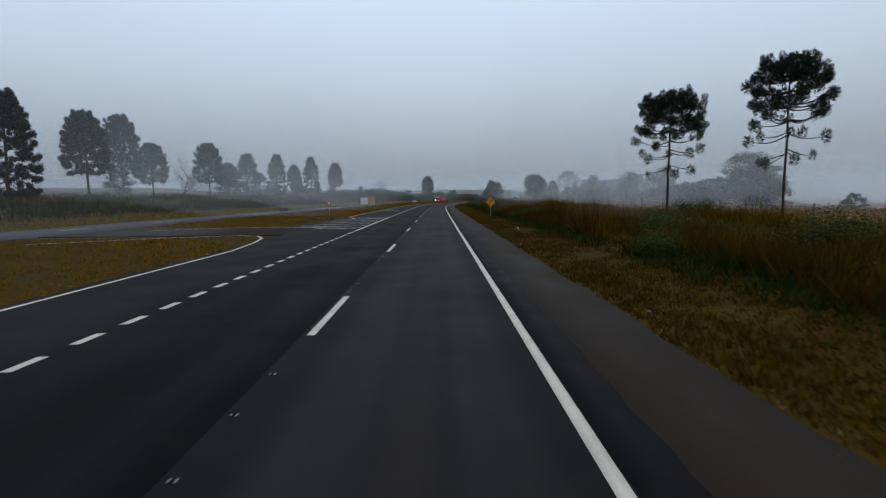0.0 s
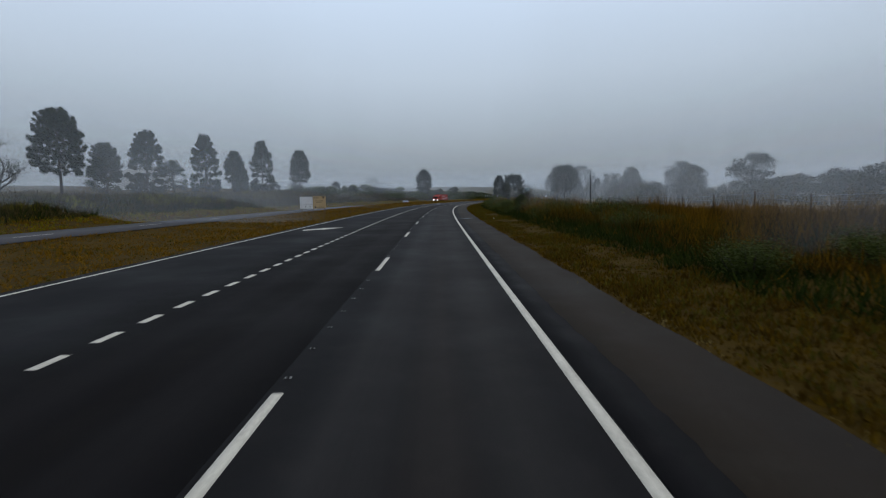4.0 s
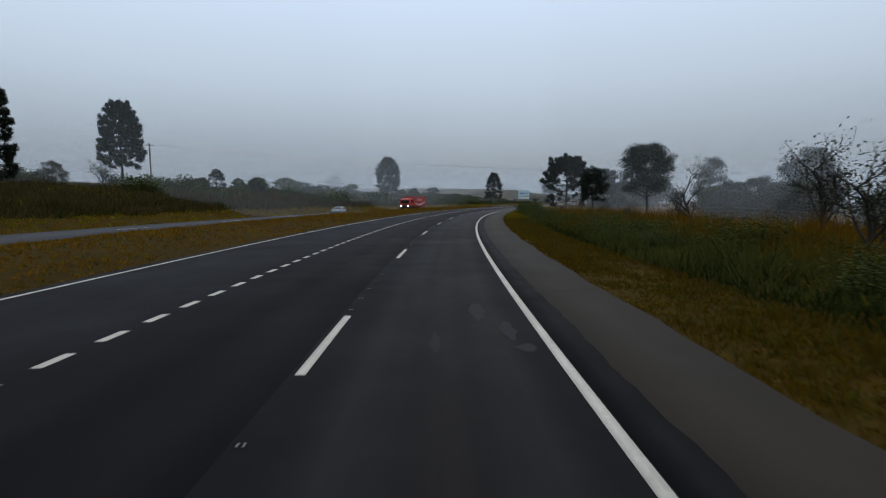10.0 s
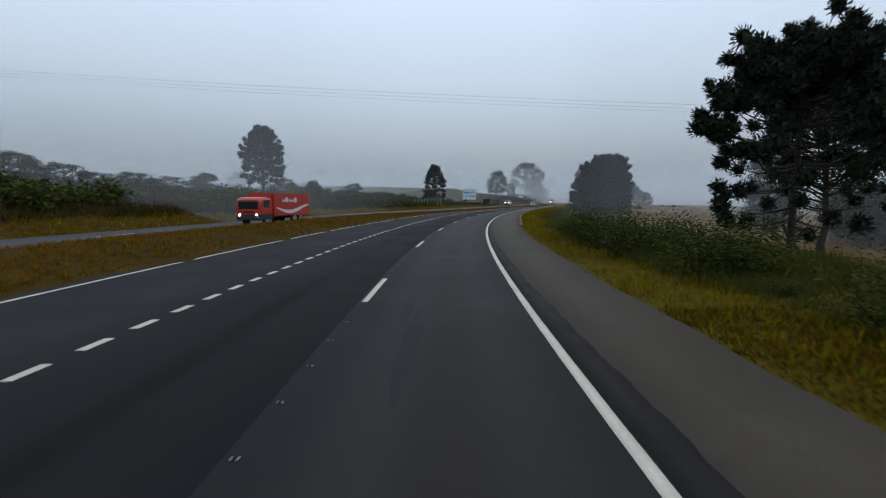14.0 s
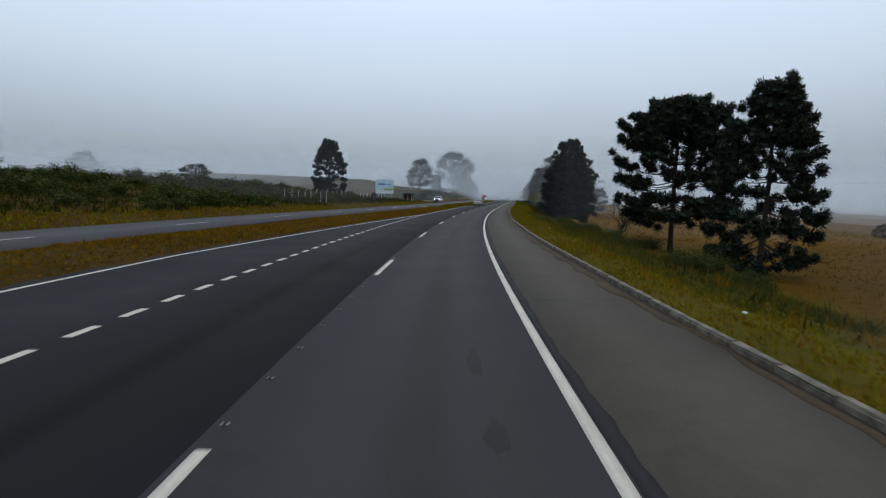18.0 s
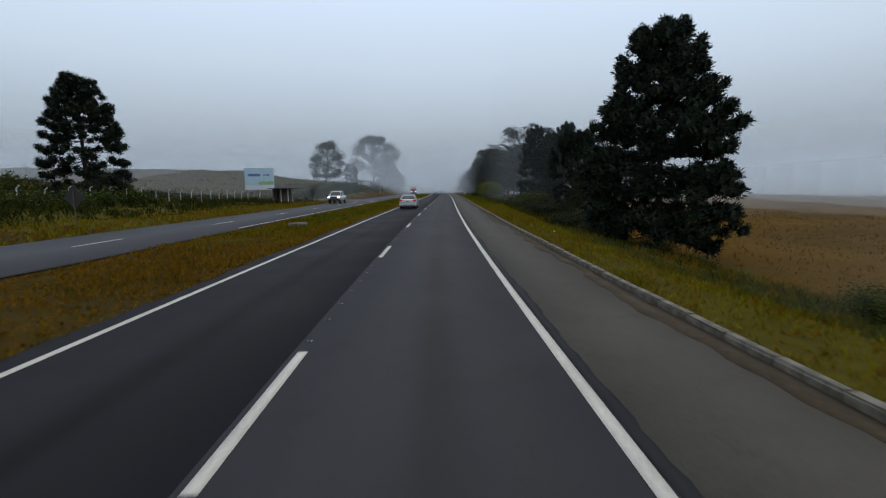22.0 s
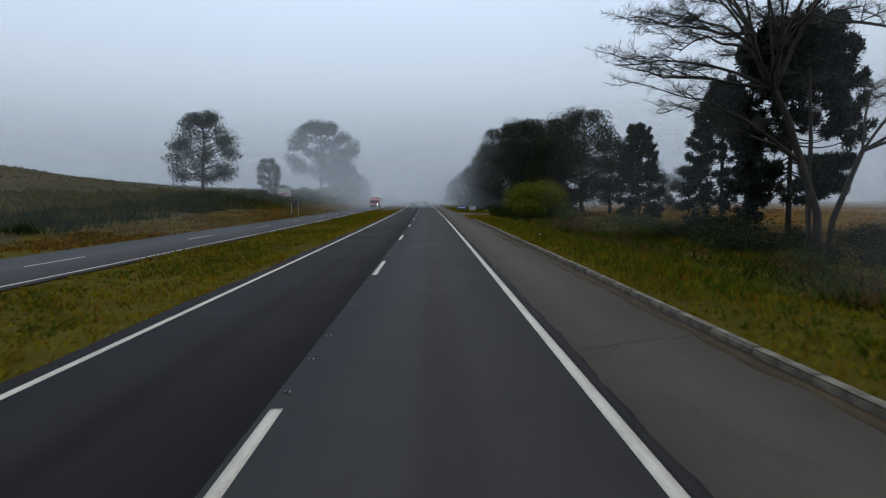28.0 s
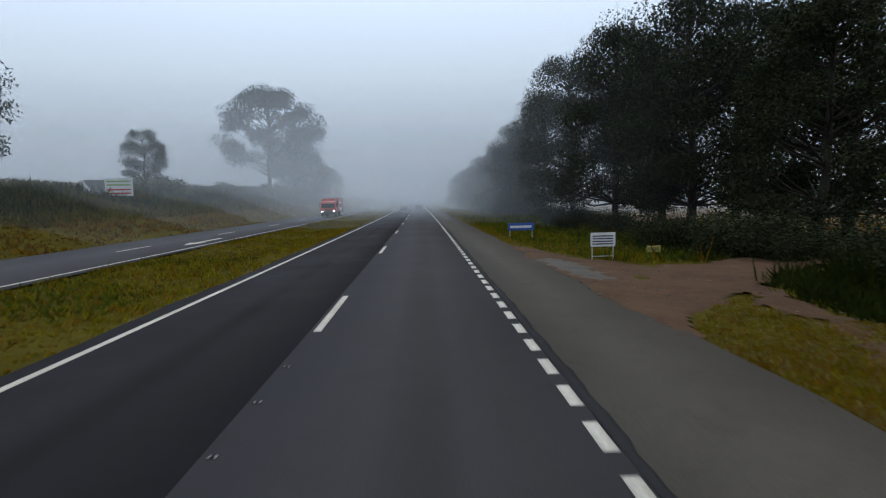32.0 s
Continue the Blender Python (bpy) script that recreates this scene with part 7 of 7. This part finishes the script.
# cracks across the shoulder
CRACK = surface("crack_filling", (0.012, 0.011, 0.010), (0.02, 0.018, 0.016), 3, 20, 0.95, 0.1, 0.002, 0.05)
rc = random.Random(31)
for s in (150.5, 177, 248, 262.5, 281.5, 303, 326, 352, 371, 402, 433):
    n = 9
    pts = [(s + rc.uniform(-0.06, 0.06) + 0.05 * k, 3.6 + (float(shoulder_edge(np.array(s))) - 3.75) * k / n) for k in range(n + 1)]
    g = Geo()
    for z, w in ((0, 0),):
        p = np.array([[float(c) for c in road(a, b)] for a, b in pts])
        hw = 0.007
        v = np.concatenate([np.c_[p + np.array((0, hw)), np.full(len(p), -0.003)], np.c_[p - np.array((0, hw)), np.full(len(p), -0.003)]])
        g.add(v, [(i, i + n + 1, i + n + 2, i + 1) for i in range(n)])
    tagged(part("crack", g, CRACK), "thin dark crack across the shoulder", "crack", kind="structure")


# ---- vehicles ----
GLASS_DARK, _n, _l, _b = material("tinted_glass", 0.06, 0.0, 0.6)
_b.inputs["Base Color"].default_value = (0.018, 0.021, 0.024, 1)
RUBBER = plain("tyre_rubber", (0.02, 0.02, 0.021), 0.85)
ALLOY = plain("wheel_alloy", (0.35, 0.36, 0.37), 0.35, 0.8)
LAMP_RED, _n, _l, _b = material("tail_lamp", 0.15, 0.0, 0.6)
_b.inputs["Base Color"].default_value = (0.35, 0.012, 0.012, 1)
_b.inputs["Emission Color"].default_value, _b.inputs["Emission Strength"].default_value = (1.0, 0.08, 0.04, 1), 0.12
LAMP_ON, _n, _l, _b = material("headlamp_lit", 0.2, 0.0, 0.5)
_b.inputs["Base Color"].default_value = (0.8, 0.8, 0.78, 1)
_b.inputs["Emission Color"].default_value = (1.0, 0.97, 0.9, 1)
_b.inputs["Emission Strength"].default_value = 14.0
PLATE = plain("number_plate", (0.55, 0.56, 0.57), 0.5)


def car_paint(name, colour, metal=0.5):
    m, n, l, b = material(name, 0.32, metal, 0.5)
    f = noise_tex(n, l, 2.5, 4)
    l.new(ramp_of(n, l, f, ((0.3, tuple(c * 0.85 for c in colour)), (0.7, colour))), b.inputs["Base Color"])
    b.inputs["Coat Weight"].default_value, b.inputs["Coat Roughness"].default_value = 0.6, 0.12
    return m


def loft(stations, ring=20, power=4.5, axis="y"):
    """A smooth shell through rounded sections: (position, low, high, half width[, centre])."""
    g, n = Geo(), len(stations)
    a = np.arange(ring) * 2 * np.pi / ring
    c, s = np.sign(np.cos(a)) * np.abs(np.cos(a)) ** (2 / power), np.sign(np.sin(a)) * np.abs(np.sin(a)) ** (2 / power)
    v = []
    for p, lo, hi, hw in stations:
        if axis == "y":
            v.append(np.c_[hw * c, np.full(ring, p), (lo + hi) / 2 + (hi - lo) / 2 * s])
        else:
            v.append(np.c_[hw * c, (lo + hi) / 2 + (hi - lo) / 2 * s, np.full(ring, p)])
    v = np.concatenate(v)
    i, j = np.meshgrid(np.arange(n - 1), np.arange(ring), indexing="ij")
    k = (j + 1) % ring
    g.add(v, np.stack((i * ring + j, (i + 1) * ring + j, (i + 1) * ring + k, i * ring + k), -1).reshape(-1, 4)[:, ::-1 if axis == "z" else 1])
    g.add(v[:ring], [tuple(range(ring))]), g.add(v[-ring:], [tuple(range(ring))[::-1]])
    return g


def disc(x0, x1, r, sides=20):
    g = Geo()
    a = np.arange(sides) * 2 * np.pi / sides
    prof = ((x0, r * 0.55), (x0, r * 0.92), (x0 + (x1 - x0) * 0.12, r), (x1 - (x1 - x0) * 0.12, r), (x1, r * 0.92), (x1, r * 0.55))
    v = np.concatenate([np.c_[np.full(sides, x), np.cos(a) * q, np.sin(a) * q] for x, q in prof])
    n = len(prof)
    i, j = np.meshgrid(np.arange(n - 1), np.arange(sides), indexing="ij")
    k = (j + 1) % sides
    g.add(v, np.stack((i * sides + j, i * sides + k, (i + 1) * sides + k, (i + 1) * sides + j), -1).reshape(-1, 4))
    g.add(v[:sides], [tuple(range(sides))]), g.add(v[-sides:], [tuple(range(sides))[::-1]])
    return g


def wheels(root, places, r, w):
    for x, y in places:
        tyre = part("wheel", disc(-w / 2, w / 2, r), RUBBER, root, smooth=False)
        tyre.matrix_local = pose(x, y, r)
        out = 1 if x > 0 else -1
        rim = Geo()
        rim.add(disc(-0.02, 0.02, r * 0.62).v[0] + np.array((out * w * 0.5, 0, 0)), disc(-0.02, 0.02, r * 0.62).f[0])
        a = np.arange(16) * 2 * np.pi / 16
        for k in range(5):
            t = k * 2 * np.pi / 5
            rim.box((out * (w * 0.5 + 0.012) - 0.012, -0.03, 0), (out * (w * 0.5 + 0.012) + 0.012, 0.03, r * 0.55))
            rim.v[-1] = rim.v[-1] @ np.array(((1, 0, 0), (0, math.cos(t), math.sin(t)), (0, -math.sin(t), math.cos(t))))
        part("rim", rim, ALLOY, tyre)


def quad_panel(pts, t=0.012):
    g = Geo()
    p = np.array(pts, float)
    nrm = np.cross(p[1] - p[0], p[2] - p[0])
    nrm /= np.linalg.norm(nrm)
    n = len(p)
    v = np.concatenate((p, p + nrm * t))
    g.add(v, [tuple(range(n))[::-1]]), g.add(v, [tuple(range(n, 2 * n))])
    g.add(v, [(k, (k + 1) % n, (k + 1) % n + n, k + n) for k in range(n)])
    return g


def sedan(label, x, y, yaw, colour, name="car", scale=1.0, hatch=False, facing_lamps=False, group=""):
    """A saloon or hatchback; local +y is its front."""
    root = tagged(new(name), label, "car", group)
    paint = car_paint(name + "_paint", colour)
    L = 2.0 if hatch else 2.25
    body = loft([(-L, .42, .72, .70), (-L + .04, .30, .92, .80), (-L + .25, .24, 1.02, .86), (-1.2, .20, .98, .88), (0, .19, .95, .88), (1.1, .20, .94, .88), (1.75, .22, .86, .86), (L - .12, .27, .76, .80), (L - .02, .33, .66, .72), (L, .40, .58, .60)])
    part("body", body, paint, root, smooth=True)
    y0, y1, r0, r1 = (-1.86, 1.12, -1.35, 0.15) if hatch else (-1.72, 1.15, -0.92, 0.18)
    part("glasshouse", loft([(0.90, y0, y1, 0.80), (1.02, y0 + .10, y1 - .14, 0.775), (1.22, (y0 + r0) / 2 + .04, (y1 + r1) / 2 - .02, 0.69), (1.38, r0 + .02, r1 + .02, 0.60), (1.40, r0 + .06, r1 - .04, 0.58)], 24, 5, "z"), GLASS_DARK, root, "dark tinted glass", True)
    part("roof", loft([(1.375, r0 - .02, r1 + .06, 0.615), (1.42, r0 + .01, r1 + .02, 0.60), (1.45, r0 + .12, r1 - .10, 0.50)], 24, 4.5, "z"), paint, root, smooth=True)
    for sx in (-1, 1):
        for a, b, r in (((0.78, y0 + .06, .96), (0.60, r0, 1.40), .045), ((0.775, y1 - .06, .96), (0.59, r1 + .03, 1.40), .035), ((0.79, -0.35, .96), (0.61, -0.38, 1.40), .03)):
            part("pillar", rod((a[0] * sx, a[1], a[2]), (b[0] * sx, b[1], b[2]), r, 6), paint, root)
        part("mirror", bevelled((sx * .97 - .09, .72, .93), (sx * .97 + .09, .86, 1.06), .03, 2), paint, root)
        part("door_handle", bevelled((sx * .885 - .015, -.55, .80), (sx * .885 + .015, -.38, .83), .008), paint, root)
        part("tail_light", bevelled((min(sx * .50, sx * .845), -L - .02, .74), (max(sx * .50, sx * .845), -L + .30, .97), .05, 2), LAMP_RED, root, "red tail light")
        part("headlight", bevelled((min(sx * .42, sx * .78), L - .22, .58), (max(sx * .42, sx * .78), L - .015, .72), .03, 2), LAMP_ON if facing_lamps else ALLOY, root)
    part("rear_bumper", loft([(-L - .05, .34, .56, .66), (-L - .02, .28, .60, .80), (-L + .2, .24, .60, .885)], 20, 5), paint, root, smooth=True)
    part("number_plate", slab(-.24, .24, .72, .86, -L - .025, .02), PLATE, root)
    part("plate_bar", slab(-.19, .19, .755, .82, -L - .038, .008, .001), DARKBACK, root)
    part("plate_trim", slab(-.40, .40, .875, .905, -L - .02, .025), ALLOY, root, "chrome strip above the plate")
    part("bumper_trim", slab(-.62, .62, .36, .40, -L - .06, .02), ALLOY, root)
    part("antenna", rod((0, r0 + .25, 1.44), (0, r0 + .12, 1.56), .012, 5), BLACK, root)
    part("undertray", bevelled((-.74, -L + .25, .16), (.74, L - .25, .30), .02), RUBBER, root)
    wheels(root, [(sx * .78, yy) for sx in (-1, 1) for yy in (-1.30, 1.32)], .315, .2)
    root.matrix_world = pose(x, y, 0.0, 0, 0, yaw) @ Matrix.Diagonal((scale, scale, scale, 1))
    return root


def truck(label, x, y, yaw, length=7.6, h=2.6):
    """A red delivery truck with lit headlamps; local +y is its front."""
    root = tagged(new("truck"), label, "truck")
    red = car_paint("truck_red", (0.42, 0.035, 0.02), 0.0)
    F, R = length / 2, -length / 2
    part("cab", loft([(F - 1.75, .45, 2.20, 1.02), (F - 1.2, .42, 2.28, 1.06), (F - .35, .42, 2.26, 1.06), (F - .10, .44, 2.18, 1.05), (F, .50, 2.04, 1.01)], 28, 9), red, root, smooth=True)
    part("windscreen", bevelled((-.88, F - .05, 1.30), (.88, F + .015, 1.93), .02), GLASS_DARK, root)
    part("wiper", rod((-.3, F + .03, 1.32), (.35, F + .03, 1.55), .012, 5), BLACK, root)
    part("skirt", bevelled((-1.075, F - 1.70, .45), (1.075, F + .012, .92), .03), BLACK, root, "dark lower cab panel")
    part("roof_fairing", bevelled((-.95, F - 1.9, 2.2), (.95, F - 1.2, 2.55), .08, 2), red, root)
    for sx in (-1, 1):
        part("side_window", bevelled((sx * 1.04 - .02, F - 1.35, 1.42), (sx * 1.04 + .02, F - .55, 2.02), .01), GLASS_DARK, root)
        part("headlight", bevelled((sx * .76 - .12, F - .06, .74), (sx * .76 + .12, F + .04, .94), .04, 2), LAMP_ON, root, "lit headlight")
        part("mirror", bevelled((sx * 1.22 - .08, F - .45, 1.5), (sx * 1.22 + .08, F - .37, 1.95), .02), BLACK, root)
    part("grille", bevelled((-.5, F - .05, .98), (.5, F + .014, 1.16), .02), BLACK, root)
    part("bumper", bevelled((-1.04, F - .25, .42), (1.04, F + .06, .70), .03), BLACK, root)
    part("cargo_body", bevelled((-1.12, R, .72), (1.12, F - 1.85, h), .035, 2), red, root, "plain red cargo body with a white wave")
    part("chassis", bevelled((-.5, R + .1, .5), (.5, F - .6, .74), .02), BLACK, root)
    for sx in (-1, 1):
        k = np.linspace(0, 1, 18)
        yy = R + .25 + (F - 2.2 - R - .25) * k
        mid = 1.35 + .30 * np.sin(k * 4.6 + 1.9)
        w = .05 + .11 * np.sin(np.pi * k)
        g = Geo()
        v = np.concatenate((np.c_[np.full(18, sx * 1.127), yy, mid - w], np.c_[np.full(18, sx * 1.127), yy, mid + w]))
        g.add(v, [(q, q + 1, q + 19, q + 18) for q in range(17)])
        part("wave_mark", g, WHITE, root, "white wave stripe")
        for a, b, z0, z1 in ((.36, .44, 1.80, 2.26), (.46, .53, 1.84, 2.10), (.55, .60, 1.86, 2.12), (.62, .70, 1.84, 2.28), (.72, .78, 1.86, 2.10)):
            ya, yb = R + .3 + (F - 2.2 - R) * a, R + .3 + (F - 2.2 - R) * b
            p = [(sx * 1.13, ya, z0 + .06), (sx * 1.13, (ya + yb) / 2, z0), (sx * 1.13, yb, z0 + .08), (sx * 1.13, yb, z1 - .06), (sx * 1.13, (ya + yb) / 2, z1), (sx * 1.13, ya, z1 - .08)]
            part("logo_shape", quad_panel(p, .006), WHITE, root)
    wheels(root, [(sx * .92, yy) for sx in (-1, 1) for yy in (F - 1.0, R + 1.5, R + 2.5)], .44, .26)
    root.matrix_world = pose(x, y, 0.0, 0, 0, yaw)
    return root


def pickup(label, x, y, yaw):
    root = tagged(new("pickup_truck"), label, "pickup truck")
    paint = car_paint("pickup_white", (0.62, 0.63, 0.64), 0.0)
    part("body", loft([(-2.5, .55, 1.12, .86), (-2.3, .45, 1.16, .90), (-.6, .42, 1.14, .91), (1.2, .42, 1.14, .91), (1.9, .45, 1.10, .90), (2.4, .5, 1.02, .86), (2.5, .58, .9, .76)], 20, 6), paint, root, smooth=True)
    part("glasshouse", loft([(1.10, -1.0, 1.35, .82), (1.3, -.92, 1.12, .78), (1.62, -.8, .72, .68), (1.68, -.75, .6, .64)], 24, 5, "z"), GLASS_DARK, root, "dark tinted glass", True)
    part("roof_rack", bevelled((-.6, -1.1, 1.80), (.6, -.2, 1.86), .02), BLACK, root)
    part("roof", loft([(1.66, -.86, .74, .69), (1.72, -.82, .68, .66), (1.76, -.7, .5, .56)], 24, 4.5, "z"), paint, root, smooth=True)
    part("bed", bevelled((-.72, -2.35, 1.1), (.72, -1.05, 1.17), .02), BLACK, root)
    for sx in (-1, 1):
        part("headlight", bevelled((min(sx * .56, sx * .80), 2.38, .90), (max(sx * .56, sx * .80), 2.47, 1.02), .03), LAMP_ON, root, "lit headlight")
        part("mirror", bevelled((sx * 1.0 - .09, .85, 1.12), (sx * 1.0 + .09, .98, 1.3), .03), paint, root)
        for a, b in (((.8, 1.28), (.66, .66)), ((.79, .1), (.68, .02)), ((.8, -.95), (.68, -.8))):
            part("pillar", rod((a[0] * sx, a[1], 1.14), (b[0] * sx, b[1], 1.7), .04, 6), paint, root)
    part("grille", bevelled((-.48, 2.42, .72), (.48, 2.53, 1.0), .02), BLACK, root)
    part("bumper", bevelled((-.88, 2.3, .45), (.88, 2.58, .68), .04), BLACK, root)
    wheels(root, [(sx * .80, yy) for sx in (-1, 1) for yy in (-1.55, 1.55)], .38, .25)
    root.matrix_world = pose(x, y, 0.0, 0, 0, yaw) @ Matrix.Diagonal((1.0, 1.0, 1.06, 1))
    return root


SILVER = (0.42, 0.44, 0.46)
sedan("silver saloon car with dark glass on the carriageway", *[float(c) for c in road(364, -1.8)], yaw_at(364), SILVER, "silver_car")
sedan("silver saloon car small in the misty distance", *[float(c) for c in road(560, -1.7)], yaw_at(560), (0.5, 0.53, 0.56), "distant_car")
sedan("dark saloon car small in the misty distance", *[float(c) for c in road(566, 1.7)], yaw_at(566), (0.06, 0.065, 0.075), "distant_car")
sedan("grey hatchback coming along the opposite carriageway", *[float(c) for c in road(209, -18.2)], yaw_at(209, 180), (0.20, 0.24, 0.27), "hatchback", 0.74, True)
truck("red delivery truck with white wave and lit headlights", 3.1, 239.6, yaw_at(236, 180 - 8))
truck("orange-red truck approaching with bright headlights", *[float(c) for c in road(522, -11.0)], yaw_at(522, 180), 6.5)
pickup("white pickup truck on the opposite carriageway", *[float(c) for c in road(386, -14.4)], yaw_at(386, 180))


# ---- morning mist: thin upright sheets stand in for distance haze, beside and beyond the driven way ----
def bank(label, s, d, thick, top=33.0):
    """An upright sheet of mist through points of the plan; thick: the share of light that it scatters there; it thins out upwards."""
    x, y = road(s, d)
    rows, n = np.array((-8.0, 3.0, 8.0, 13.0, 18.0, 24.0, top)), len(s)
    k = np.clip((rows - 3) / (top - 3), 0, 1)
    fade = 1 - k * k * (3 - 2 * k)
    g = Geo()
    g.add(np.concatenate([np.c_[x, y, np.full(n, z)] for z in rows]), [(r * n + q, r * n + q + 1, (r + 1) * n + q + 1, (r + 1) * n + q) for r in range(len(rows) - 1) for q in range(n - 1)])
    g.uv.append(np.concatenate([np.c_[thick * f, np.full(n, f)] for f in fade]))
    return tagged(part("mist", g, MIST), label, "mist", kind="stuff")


s = np.linspace(-60, 999, 70)
ends = np.interp(s, (-60, 60, 600, 999), (0, 1, 1, 0)) ** 2
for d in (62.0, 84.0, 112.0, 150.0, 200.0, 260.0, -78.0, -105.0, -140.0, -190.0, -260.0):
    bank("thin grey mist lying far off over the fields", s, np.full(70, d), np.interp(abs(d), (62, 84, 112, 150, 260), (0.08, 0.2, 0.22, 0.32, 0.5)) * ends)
# banks across the verges and fields: none over the carriageway itself, thicker out over the low field
right, left = np.concatenate((np.arange(9, 20, 1.0), (22, 26, 31, 38, 46, 60, 75, 90, 110))), -np.concatenate((np.arange(9, 34, 2.0), (36, 42, 50, 60, 76, 92, 110, 130)))
# strength is set sheet by sheet, so that the haze builds up with distance
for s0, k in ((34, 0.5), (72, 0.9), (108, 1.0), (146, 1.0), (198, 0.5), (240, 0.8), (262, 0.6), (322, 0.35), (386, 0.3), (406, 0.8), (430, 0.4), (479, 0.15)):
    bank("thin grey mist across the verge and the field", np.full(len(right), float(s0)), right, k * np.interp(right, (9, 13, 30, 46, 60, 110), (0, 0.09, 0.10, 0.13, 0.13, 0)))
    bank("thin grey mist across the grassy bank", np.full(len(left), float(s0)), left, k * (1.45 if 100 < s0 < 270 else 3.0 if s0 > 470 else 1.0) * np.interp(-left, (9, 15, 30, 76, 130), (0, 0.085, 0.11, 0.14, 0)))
across = np.linspace(-1600, 1600, 65)
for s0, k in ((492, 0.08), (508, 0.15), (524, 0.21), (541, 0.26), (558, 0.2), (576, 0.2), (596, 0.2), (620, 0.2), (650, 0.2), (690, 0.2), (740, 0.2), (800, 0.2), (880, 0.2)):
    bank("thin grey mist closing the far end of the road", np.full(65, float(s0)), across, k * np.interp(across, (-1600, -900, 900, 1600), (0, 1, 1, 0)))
